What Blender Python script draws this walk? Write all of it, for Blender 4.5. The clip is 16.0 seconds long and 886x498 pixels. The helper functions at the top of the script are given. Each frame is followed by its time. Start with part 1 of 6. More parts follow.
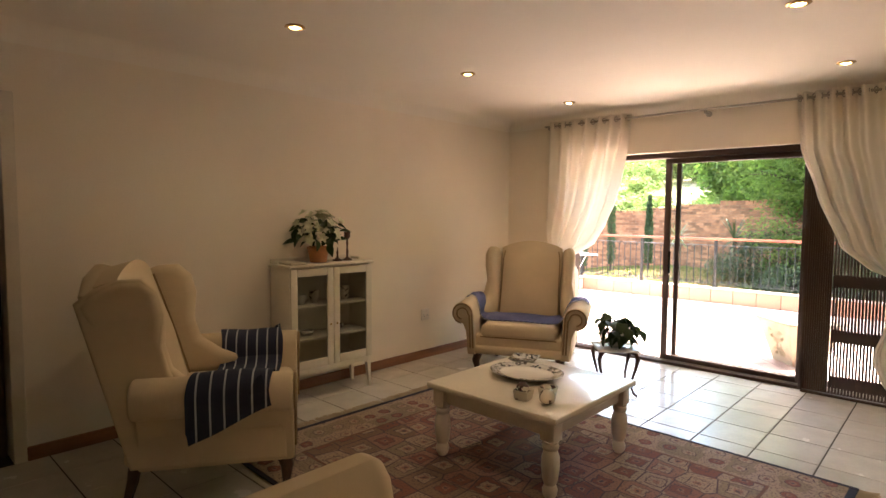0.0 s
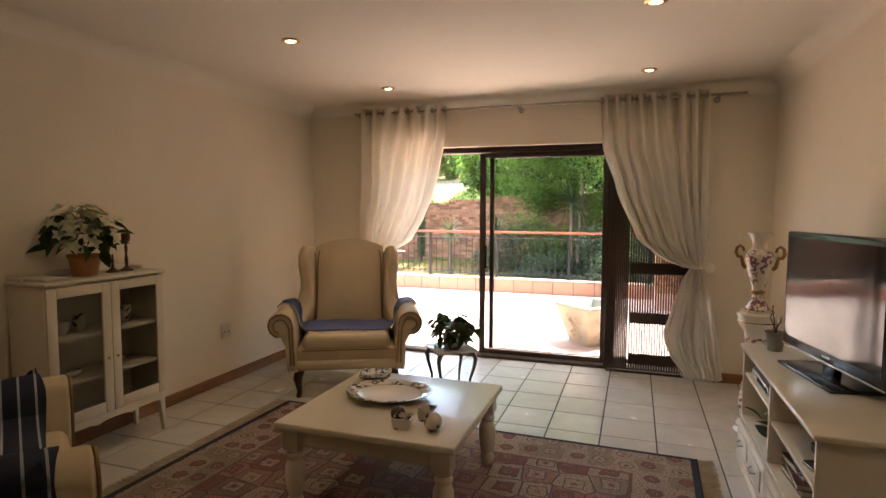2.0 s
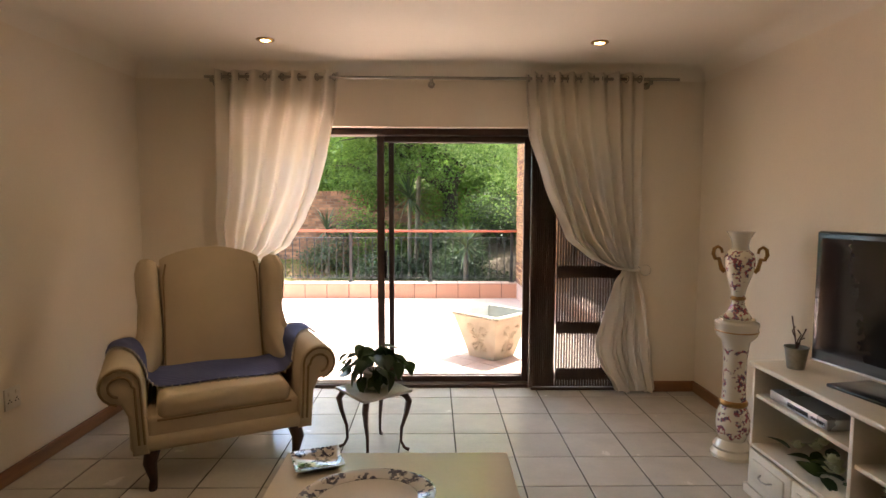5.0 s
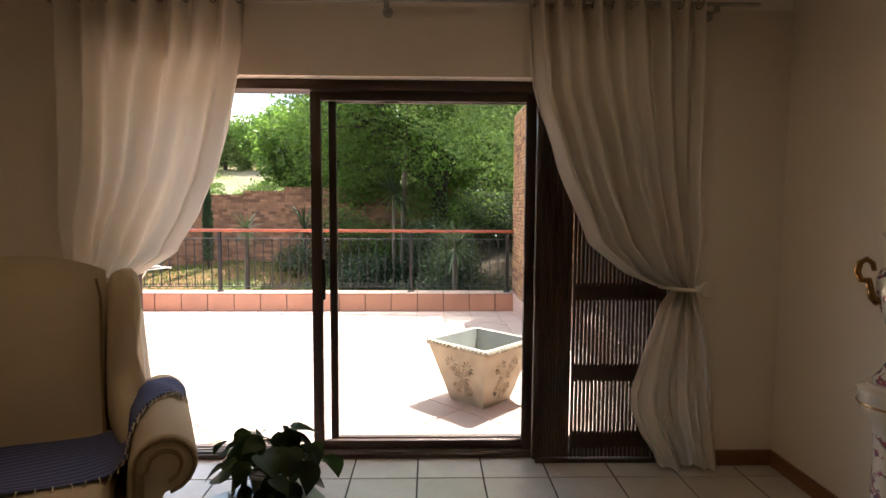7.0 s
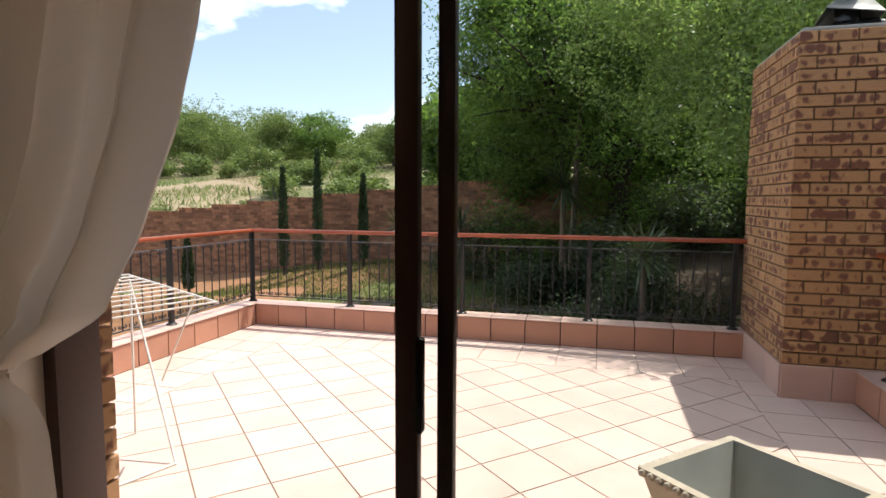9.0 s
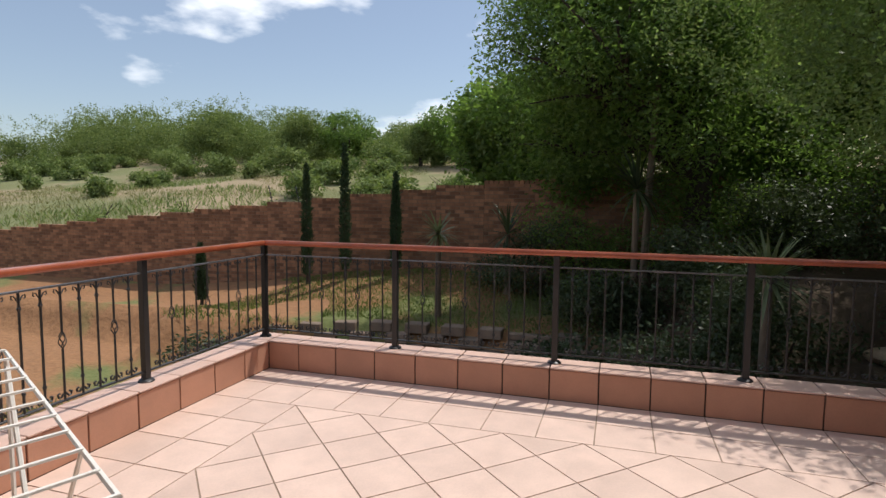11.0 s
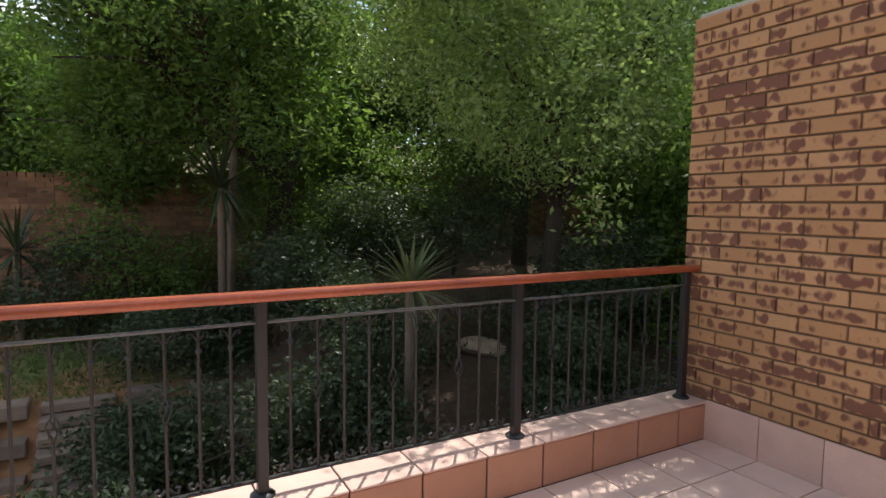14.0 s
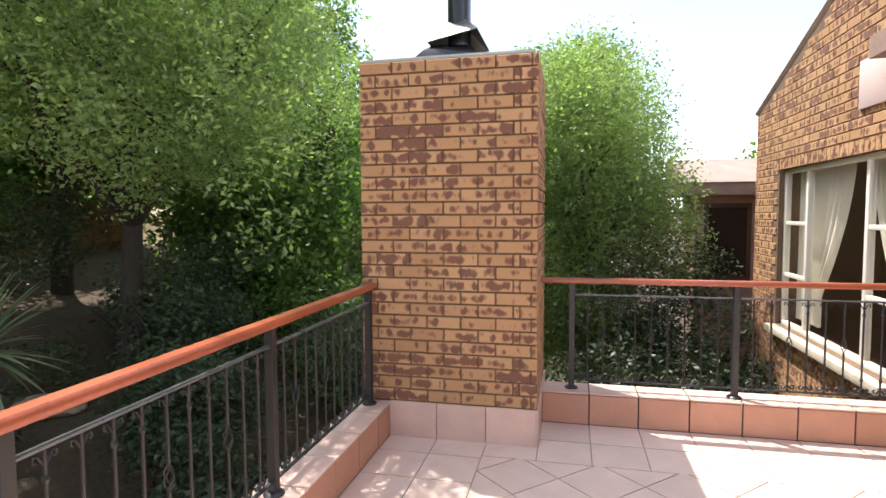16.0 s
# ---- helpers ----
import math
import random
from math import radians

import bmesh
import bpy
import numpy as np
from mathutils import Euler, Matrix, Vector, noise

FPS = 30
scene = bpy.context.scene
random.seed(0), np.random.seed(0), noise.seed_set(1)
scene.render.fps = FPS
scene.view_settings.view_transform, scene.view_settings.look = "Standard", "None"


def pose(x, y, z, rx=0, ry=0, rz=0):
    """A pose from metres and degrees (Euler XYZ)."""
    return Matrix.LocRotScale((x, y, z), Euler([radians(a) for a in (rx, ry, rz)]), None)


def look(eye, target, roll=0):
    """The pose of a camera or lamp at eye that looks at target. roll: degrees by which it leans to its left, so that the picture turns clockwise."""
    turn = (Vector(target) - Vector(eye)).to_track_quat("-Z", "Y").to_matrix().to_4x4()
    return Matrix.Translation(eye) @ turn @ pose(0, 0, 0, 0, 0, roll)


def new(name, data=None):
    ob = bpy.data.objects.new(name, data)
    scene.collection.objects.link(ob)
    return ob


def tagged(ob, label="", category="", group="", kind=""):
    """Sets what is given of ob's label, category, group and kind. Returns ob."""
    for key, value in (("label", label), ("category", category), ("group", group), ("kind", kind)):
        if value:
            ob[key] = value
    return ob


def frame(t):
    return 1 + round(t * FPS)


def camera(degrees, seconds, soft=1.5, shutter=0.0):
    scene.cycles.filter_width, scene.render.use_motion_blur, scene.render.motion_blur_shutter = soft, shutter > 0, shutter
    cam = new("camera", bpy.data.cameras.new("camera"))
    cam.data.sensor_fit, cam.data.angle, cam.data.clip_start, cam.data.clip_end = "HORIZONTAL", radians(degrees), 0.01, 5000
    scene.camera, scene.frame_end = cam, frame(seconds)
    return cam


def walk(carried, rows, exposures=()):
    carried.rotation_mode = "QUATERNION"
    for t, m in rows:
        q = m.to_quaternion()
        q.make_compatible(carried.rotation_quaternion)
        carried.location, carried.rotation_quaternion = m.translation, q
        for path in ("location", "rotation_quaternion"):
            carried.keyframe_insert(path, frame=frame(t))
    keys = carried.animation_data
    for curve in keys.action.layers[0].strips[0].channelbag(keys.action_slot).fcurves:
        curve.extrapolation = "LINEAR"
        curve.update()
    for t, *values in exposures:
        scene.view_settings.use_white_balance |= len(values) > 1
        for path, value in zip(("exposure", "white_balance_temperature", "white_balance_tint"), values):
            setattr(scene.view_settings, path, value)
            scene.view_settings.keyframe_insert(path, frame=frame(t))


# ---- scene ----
cam = camera(76.5, 16.0)

PATH = [
    (0, (1.843, -5.34, 1.467), (0.481, -3.882, 1.335), 0.4),
    (0.5, (1.557, -5.343, 1.407), (0.388, -3.725, 1.29), 0.5),
    (1, (1.453, -5.253, 1.447), (0.427, -3.542, 1.309), 0.4),
    (1.5, (1.286, -5.19, 1.446), (0.445, -3.381, 1.307), 0.2),
    (2, (1.111, -5.174, 1.457), (0.466, -3.286, 1.314), 0.2),
    (2.5, (0.923, -5.169, 1.472), (0.492, -3.221, 1.328), 0.3),
    (3, (0.718, -5.141, 1.466), (0.441, -3.166, 1.32), 0.2),
    (3.5, (0.499, -5.074, 1.452), (0.334, -3.086, 1.313), 0.1),
    (3.7, (0.429, -5.015, 1.436), (0.296, -3.023, 1.31), 0.2),
    (6, (0.044, -3.587, 1.473), (0.161, -1.598, 1.296), 0.1),
    (6.5, (0.134, -3.248, 1.456), (0.27, -1.26, 1.283), 0.2),
    (7, (0.309, -2.911, 1.397), (0.359, -0.918, 1.24), 0.3),
    (7.5, (0.379, -2.511, 1.41), (0.334, -0.517, 1.251), 0.1),
    (8, (0.376, -2.012, 1.409), (0.169, -0.029, 1.245), 0.3),
    (8.5, (0.238, -1.533, 1.393), (-0.151, 0.422, 1.231), 0.9),
    (9, (0.116, -1.073, 1.414), (-0.404, 0.85, 1.236), 0.3),
    (11.3, (-0.853, 0.596, 1.425), (-1.449, 2.497, 1.25), 0.5),
    (11.5, (-0.902, 0.733, 1.425), (-1.459, 2.645, 1.248), 0.7),
    (12, (-1.029, 1.09, 1.407), (-1.494, 3.028, 1.236), 1.3),
    (12.5, (-1.2, 1.417, 1.39), (-1.564, 3.377, 1.225), 1.2),
    (13, (-1.36, 1.697, 1.315), (-1.361, 3.692, 1.2), 0.85),
    (13.5, (-1.46, 1.99, 1.325), (-0.916, 3.914, 1.218), 0.5),
    (14, (-1.623, 2.226, 1.405), (-0.64, 3.961, 1.256), 0.7),
    (14.5, (-1.773, 2.443, 1.425), (-0.453, 3.941, 1.297), 0.2),
    (15, (-1.91, 2.709, 1.483), (-0.329, 3.927, 1.351), -0.1),
    (15.5, (-2.062, 2.969, 1.512), (-0.247, 3.801, 1.386), -0.2),
    (16, (-2.22, 3.121, 1.549), (-0.274, 3.565, 1.421), -0.3),
]
EXPOSURES = [(0, 3.65), (2, 3.06), (3.5, 2.98), (6, 2.62), (7, 1.85), (8, 1.15), (9, 0.5), (11, -0.25), (11.7, -0.27), (12.5, -0.05), (13, 0.08), (14, 0.42), (15, 1.05), (16, 1.22)]
walk(cam, [(t, look(*r)) for t, *r in PATH], EXPOSURES)

# ---------------------------------------------------------------- sky, sun
SUN_WAY = Vector((0.28, 0.37, 1.0)).normalized()
world = bpy.data.worlds.new("sky")
scene.world = world
world.use_nodes = True
wn, wl = world.node_tree.nodes, world.node_tree.links
back = wn["Background"]
sky = wn.new("ShaderNodeTexSky")
sky.sky_type, sky.sun_disc = "NISHITA", False
sky.sun_elevation, sky.sun_rotation = math.asin(SUN_WAY.z), math.atan2(SUN_WAY.x, SUN_WAY.y)
coord = wn.new("ShaderNodeTexCoord")
stretch = wn.new("ShaderNodeMapping")
stretch.inputs["Scale"].default_value = (1.0, 1.0, 2.4)
cloud = wn.new("ShaderNodeTexNoise")
cloud.inputs["Scale"].default_value, cloud.inputs["Detail"].default_value = 2.6, 7
cramp = wn.new("ShaderNodeValToRGB")
cramp.color_ramp.elements[0].color = (0.07, 0.07, 0.07, 1)
cramp.color_ramp.elements[0].position, cramp.color_ramp.elements[1].position = 0.545, 0.635
blend = wn.new("ShaderNodeMix")
blend.data_type = "RGBA"
blend.inputs["B"].default_value = (12.0, 12.2, 12.6, 1)
wl.new(coord.outputs["Generated"], stretch.inputs["Vector"])
wl.new(stretch.outputs["Vector"], cloud.inputs["Vector"])
wl.new(cloud.outputs["Fac"], cramp.inputs["Fac"])
wl.new(cramp.outputs["Color"], blend.inputs["Factor"])
wl.new(sky.outputs["Color"], blend.inputs["A"])
wl.new(blend.outputs["Result"], back.inputs["Color"])
back.inputs["Strength"].default_value = 0.14
sun = new("sun", bpy.data.lights.new("sun", "SUN"))
sun.data.energy, sun.data.angle, sun.data.color = 4.2, radians(0.55), (1.0, 0.95, 0.90)
sun.matrix_world = look(SUN_WAY * 30, (0, 0, 0))


# ---------------------------------------------------------------- materials
def nodes_of(name):
    m = bpy.data.materials.new(name)
    m.use_nodes = True
    nt = m.node_tree
    return m, nt.nodes, nt.links, nt.nodes["Principled BSDF"]


def mixed(n, l, a, b, fac, mode="MIX"):
    """A colour mix node; a, b, fac are sockets or values."""
    x = n.new("ShaderNodeMix")
    x.data_type, x.blend_type = "RGBA", mode
    for key, v in (("A", a), ("B", b), ("Factor", fac)):
        if isinstance(v, bpy.types.NodeSocket):
            l.new(v, x.inputs[key])
        elif key == "Factor":
            x.inputs[key].default_value = v
        else:
            x.inputs[key].default_value = (*v[:3], 1)
    return x.outputs["Result"]


def ramp(n, l, fac, lo, hi, c0=(0, 0, 0), c1=(1, 1, 1)):
    r = n.new("ShaderNodeValToRGB")
    e = r.color_ramp.elements
    e[0].position, e[1].position, e[0].color, e[1].color = lo, hi, (*c0, 1), (*c1, 1)
    l.new(fac, r.inputs["Fac"])
    return r.outputs["Color"]


def math_node(n, l, op, a, b=0.0):
    x = n.new("ShaderNodeMath")
    x.operation = op
    for i, v in enumerate((a, b)):
        if isinstance(v, bpy.types.NodeSocket):
            l.new(v, x.inputs[i])
        else:
            x.inputs[i].default_value = v
    return x.outputs[0]


def place(n, l, shift=True, scale=(1, 1, 1)):
    """Object coordinates in metres, moved by the object's own random number."""
    c = n.new("ShaderNodeTexCoord")
    m = n.new("ShaderNodeMapping")
    m.inputs["Scale"].default_value = scale
    l.new(c.outputs["Object"], m.inputs["Vector"])
    if not shift:
        return m.outputs["Vector"]
    o = n.new("ShaderNodeObjectInfo")
    k = math_node(n, l, "MULTIPLY", o.outputs["Random"], 37.0)
    v = n.new("ShaderNodeVectorMath")
    v.operation = "ADD"
    l.new(m.outputs["Vector"], v.inputs[0])
    l.new(k, v.inputs[1])
    return v.outputs["Vector"]


def noise_tex(n, l, vec, scale, detail=4, rough=0.55):
    t = n.new("ShaderNodeTexNoise")
    t.inputs["Scale"].default_value, t.inputs["Detail"].default_value = scale, detail
    t.inputs["Roughness"].default_value = rough
    l.new(vec, t.inputs["Vector"])
    return t.outputs["Fac"]


def bump(n, l, height, strength, dist, shader):
    b = n.new("ShaderNodeBump")
    b.inputs["Strength"].default_value, b.inputs["Distance"].default_value = strength, dist
    l.new(height, b.inputs["Height"])
    l.new(b.outputs["Normal"], shader.inputs["Normal"])


def mat(name, col, rough=0.6, var=0.12, coarse=3.0, fine=60.0, relief=0.15, depth=0.002, metal=0.0, island=0.0, each=0.0, coat=0.0, stretch_by=(1, 1, 1), translucent=0.0):
    """A surface with colour that varies at two scales, fine relief and uneven gloss."""
    m, n, l, s = nodes_of(name)
    v = place(n, l, True, stretch_by)
    a, b = noise_tex(n, l, v, coarse, 5), noise_tex(n, l, v, fine, 3)
    dark, light = tuple(c * (1 - var) for c in col), tuple(min(1, c * (1 + var)) for c in col)
    c = mixed(n, l, dark, light, ramp(n, l, a, 0.3, 0.7))
    c = mixed(n, l, c, mixed(n, l, (0.78, 0.78, 0.78), (1, 1, 1), ramp(n, l, b, 0.25, 0.6)), min(1.0, var * 4), "MULTIPLY")
    if island or each:
        src = n.new("ShaderNodeNewGeometry").outputs["Random Per Island"] if island else n.new("ShaderNodeObjectInfo").outputs["Random"]
        w = island or each
        c = mixed(n, l, c, mixed(n, l, (1 - w, 1 - w, 1 - w), (1 + w * 0.6, 1 + w * 0.6, 1 + w * 0.6), src), 1.0, "MULTIPLY")
    l.new(c, s.inputs["Base Color"])
    s.inputs["Metallic"].default_value, s.inputs["Coat Weight"].default_value = metal, coat
    l.new(math_node(n, l, "MULTIPLY_ADD", a, 0.25), s.inputs["Roughness"])
    s.inputs["Roughness"].links[0].from_node.inputs[2].default_value = max(0.02, rough - 0.12)
    if relief:
        bump(n, l, b, relief, depth, s)
    if translucent:
        tr, mx = n.new("ShaderNodeBsdfTranslucent"), n.new("ShaderNodeMixShader")
        l.new(c, tr.inputs["Color"])
        mx.inputs[0].default_value = translucent
        l.new(s.outputs[0], mx.inputs[1])
        l.new(tr.outputs[0], mx.inputs[2])
        l.new(mx.outputs[0], n["Material Output"].inputs["Surface"])
    return m


def brick_mat(name, island=False):
    """Buff face brick with plum-brown burn marks."""
    m, n, l, s = nodes_of(name)
    v = place(n, l)
    rnd = n.new("ShaderNodeNewGeometry").outputs["Random Per Island"] if island else n.new("ShaderNodeObjectInfo").outputs["Random"]
    if island:
        add = n.new("ShaderNodeVectorMath")
        add.operation = "ADD"
        l.new(v, add.inputs[0])
        l.new(math_node(n, l, "MULTIPLY", rnd, 50.0), add.inputs[1])
        v = add.outputs["Vector"]
    if island:
        spots = noise_tex(n, l, v, 17.0, 1, 0.35)
    else:
        flat = n.new("ShaderNodeVectorMath")
        flat.operation = "MULTIPLY"
        flat.inputs[1].default_value = (0.95, 0.95, 0.5)
        l.new(v, flat.inputs[0])
        sep = n.new("ShaderNodeSeparateXYZ")
        l.new(place(n, l, False), sep.inputs[0])
        mid = math_node(n, l, "ABSOLUTE", math_node(n, l, "SUBTRACT", sep.outputs[2], 0.036))
        row = math_node(n, l, "MULTIPLY", math_node(n, l, "MULTIPLY", mid, mid), -150.0)
        spots = math_node(n, l, "ADD", noise_tex(n, l, flat.outputs["Vector"], 19.0, 2, 0.40), row)
    grit = noise_tex(n, l, v, 110.0, 4)
    buff = mixed(n, l, (0.43, 0.230, 0.102), (0.56, 0.325, 0.158), rnd)
    limit = math_node(n, l, "MULTIPLY_ADD", math_node(n, l, "POWER", rnd, 3.0), -0.20)
    limit.node.inputs[2].default_value = 0.53 if island else 0.482
    burn = ramp(n, l, math_node(n, l, "SUBTRACT", spots, limit), -0.04, 0.11)
    c = mixed(n, l, buff, (0.155, 0.058, 0.038), math_node(n, l, "MULTIPLY", burn, 0.9))
    c = mixed(n, l, c, mixed(n, l, (0.72, 0.72, 0.72), (1.08, 1.08, 1.08), grit), 0.8, "MULTIPLY")
    l.new(c, s.inputs["Base Color"])
    s.inputs["Roughness"].default_value = 0.85
    bump(n, l, grit, 0.5, 0.003, s)
    return m


def leaf_mat(name, dark, light, glow=0.35, rough=0.45):
    m, n, l, s = nodes_of(name)
    rnd = n.new("ShaderNodeNewGeometry").outputs["Random Per Island"]
    v = place(n, l)
    patch = noise_tex(n, l, v, 1.1, 3)
    c = mixed(n, l, dark, light, math_node(n, l, "MULTIPLY", math_node(n, l, "ADD", rnd, ramp(n, l, patch, 0.35, 0.65)), 0.5))
    l.new(c, s.inputs["Base Color"])
    s.inputs["Roughness"].default_value, s.inputs["Specular IOR Level"].default_value = rough, 0.28
    tr, mx = n.new("ShaderNodeBsdfTranslucent"), n.new("ShaderNodeMixShader")
    l.new(mixed(n, l, c, (0.95, 1.08, 0.6), 1.0, "MULTIPLY"), tr.inputs["Color"])
    mx.inputs[0].default_value = glow
    l.new(s.outputs[0], mx.inputs[1])
    l.new(tr.outputs[0], mx.inputs[2])
    l.new(mx.outputs[0], n["Material Output"].inputs["Surface"])
    return m


def glass_mat(name, tint=(0.93, 0.95, 0.94), rough=0.0):
    m, n, l, s = nodes_of(name)
    s.inputs["Base Color"].default_value = (*tint, 1)
    s.inputs["Transmission Weight"].default_value, s.inputs["Roughness"].default_value, s.inputs["IOR"].default_value = 1.0, rough, 1.06
    return m


def glow_mat(name, col, power):
    m, n, l, s = nodes_of(name)
    s.inputs["Emission Color"].default_value, s.inputs["Emission Strength"].default_value = (*col, 1), power
    return m


def painted_mat(name, ground, marks, scale=22.0, cover=0.56, rough=0.12):
    """Glazed ware with brushed motifs."""
    m, n, l, s = nodes_of(name)
    v = place(n, l)
    a = noise_tex(n, l, v, scale, 2, 0.5)
    b = noise_tex(n, l, v, scale * 0.3, 2, 0.5)
    shape = math_node(n, l, "MULTIPLY", ramp(n, l, a, cover, cover + 0.03), ramp(n, l, b, 0.46, 0.52))
    ink = mixed(n, l, marks[0], marks[1], ramp(n, l, noise_tex(n, l, v, scale * 1.7, 1), 0.45, 0.55))
    l.new(mixed(n, l, ground, ink, shape), s.inputs["Base Color"])
    s.inputs["Roughness"].default_value, s.inputs["Coat Weight"].default_value = rough, 0.4
    return m


def stripe_mat(name, base, line, pitch, width, axis=0, rough=0.9):
    """Woven cloth with stripes across one axis of the object."""
    m, n, l, s = nodes_of(name)
    v = place(n, l, False)
    sep = n.new("ShaderNodeSeparateXYZ")
    l.new(v, sep.inputs[0])
    f = math_node(n, l, "FRACT", math_node(n, l, "MULTIPLY", sep.outputs[axis], 1.0 / pitch))
    on = math_node(n, l, "LESS_THAN", f, width)
    weave = noise_tex(n, l, v, 260.0, 2)
    c = mixed(n, l, base, line, on)
    c = mixed(n, l, c, mixed(n, l, (0.6, 0.6, 0.6), (1.15, 1.15, 1.15), weave), 0.7, "MULTIPLY")
    l.new(c, s.inputs["Base Color"])
    s.inputs["Roughness"].default_value = rough
    bump(n, l, weave, 0.5, 0.002, s)
    return m


def rug_mat(name, border):
    """Knotted pile: a garden of panels with medallions, or the border's vine and palmettes."""
    m, n, l, s = nodes_of(name)
    v = place(n, l, False)
    red, rose, sand, navy, olive = (0.27, 0.085, 0.06), (0.42, 0.22, 0.155), (0.52, 0.40, 0.28), (0.06, 0.05, 0.075), (0.24, 0.21, 0.12)
    cells = n.new("ShaderNodeTexVoronoi")
    cells.voronoi_dimensions, cells.distance = "2D", "CHEBYCHEV" if not border else "EUCLIDEAN"
    cells.inputs["Scale"].default_value, cells.inputs["Randomness"].default_value = (5.6, 0.45) if not border else (7.0, 0.35)
    l.new(v, cells.inputs["Vector"])
    sep = n.new("ShaderNodeSeparateColor")
    l.new(cells.outputs["Color"], sep.inputs[0])
    ground = ramp(n, l, sep.outputs[0], 0.3, 0.42, red if not border else sand, rose if not border else sand)
    ground = mixed(n, l, ground, sand, math_node(n, l, "GREATER_THAN", sep.outputs[0], 0.66))
    ground = mixed(n, l, ground, olive, math_node(n, l, "MULTIPLY", math_node(n, l, "GREATER_THAN", sep.outputs[1], 0.72), 0.6))
    d = cells.outputs["Distance"]
    med = mixed(n, l, sand, red, math_node(n, l, "GREATER_THAN", sep.outputs[2], 0.45))
    wob = noise_tex(n, l, v, 26.0, 2)
    dd = math_node(n, l, "ADD", d, math_node(n, l, "MULTIPLY", math_node(n, l, "SUBTRACT", wob, 0.5), 0.22))
    c = mixed(n, l, ground, med, math_node(n, l, "LESS_THAN", dd, 0.26))
    c = mixed(n, l, c, navy, math_node(n, l, "COMPARE", dd, 0.27))
    c.node.inputs["Factor"].links[0].from_node.inputs[2].default_value = 0.018
    c = mixed(n, l, c, rose, math_node(n, l, "LESS_THAN", dd, 0.11))
    c = mixed(n, l, c, navy, math_node(n, l, "LESS_THAN", dd, 0.05))
    edge = n.new("ShaderNodeTexVoronoi")
    edge.voronoi_dimensions, edge.feature = "2D", "DISTANCE_TO_EDGE"
    edge.inputs["Scale"].default_value, edge.inputs["Randomness"].default_value = cells.inputs["Scale"].default_value, cells.inputs["Randomness"].default_value
    l.new(v, edge.inputs["Vector"])
    if not border:
        c = mixed(n, l, c, navy, math_node(n, l, "LESS_THAN", edge.outputs["Distance"], 0.025))
    fine = n.new("ShaderNodeTexVoronoi")
    fine.voronoi_dimensions = "2D"
    fine.inputs["Scale"].default_value = 52.0
    l.new(v, fine.inputs["Vector"])
    c = mixed(n, l, c, navy, math_node(n, l, "MULTIPLY", math_node(n, l, "LESS_THAN", fine.outputs["Distance"], 0.24), 0.65))
    c = mixed(n, l, c, (0.22, 0.105, 0.07), 0.36)
    big = noise_tex(n, l, v, 1.4, 3)
    pile = noise_tex(n, l, v, 300.0, 2)
    c = mixed(n, l, c, mixed(n, l, (0.5, 0.5, 0.5), (1.0, 1.0, 1.0), big), 0.6, "MULTIPLY")
    c = mixed(n, l, c, mixed(n, l, (0.65, 0.65, 0.65), (1.1, 1.1, 1.1), pile), 0.7, "MULTIPLY")
    l.new(c, s.inputs["Base Color"])
    s.inputs["Roughness"].default_value = 0.95
    bump(n, l, pile, 0.6, 0.003, s)
    return m


def tile_mat(name, col, rough, each=0.06):
    return mat(name, col, rough, 0.08, 5.0, 90.0, 0.06, 0.001, each=each)


WALL = mat("cream_wall_paint", (0.85, 0.755, 0.615), 0.75, 0.035, 1.2, 90.0, 0.12, 0.001)
CEIL = mat("white_ceiling_paint", (0.87, 0.795, 0.675), 0.8, 0.03, 0.8, 120.0, 0.06, 0.001)
TILE_IN = tile_mat("beige_ceramic_tile", (0.60, 0.55, 0.48), 0.22)
GROUT = mat("dark_grout", (0.055, 0.045, 0.036), 0.9, 0.2, 8, 120)
TILE_OUT = tile_mat("pale_terrace_tile", (0.68, 0.50, 0.41), 0.6, 0.07)
GROUT_OUT = mat("terrace_grout", (0.36, 0.26, 0.19), 0.9, 0.15, 6, 100)
KERB_GROUT = mat("dark_kerb_grout", (0.085, 0.05, 0.035), 0.95, 0.2, 8, 100)
KERB = tile_mat("terracotta_tile", (0.53, 0.27, 0.175), 0.55, 0.08)
CAP = tile_mat("pink_cap_tile", (0.64, 0.43, 0.345), 0.55, 0.08)
BASEB = mat("varnished_skirting", (0.27, 0.115, 0.045), 0.4, 0.25, 2, 40, 0.1, 0.001, stretch_by=(1, 1, 8), coat=0.2)
WHITE_WOOD = mat("cream_painted_wood", (0.74, 0.66, 0.53), 0.33, 0.05, 3, 70, 0.04, 0.001, coat=0.35)
FABRIC = mat("cream_upholstery", (0.63, 0.50, 0.325), 0.92, 0.06, 4, 420, 0.5, 0.001)
PIPING = mat("brown_piping", (0.30, 0.20, 0.095), 0.85, 0.1, 6, 200)
LEG = mat("dark_walnut", (0.075, 0.03, 0.017), 0.35, 0.3, 6, 60, 0.1, 0.001, coat=0.3)
THROW = stripe_mat("blue_woven_throw", (0.075, 0.085, 0.21), (0.16, 0.175, 0.32), 0.028, 0.4, 1)
THROW_STRIPED = stripe_mat("navy_striped_throw", (0.022, 0.027, 0.055), (0.42, 0.43, 0.46), 0.062, 0.14, 1)
TASSEL = mat("cream_fringe", (0.62, 0.55, 0.44), 0.95, 0.1)
RUG = rug_mat("rug_field", False)
RUG_BORDER = rug_mat("rug_border", True)
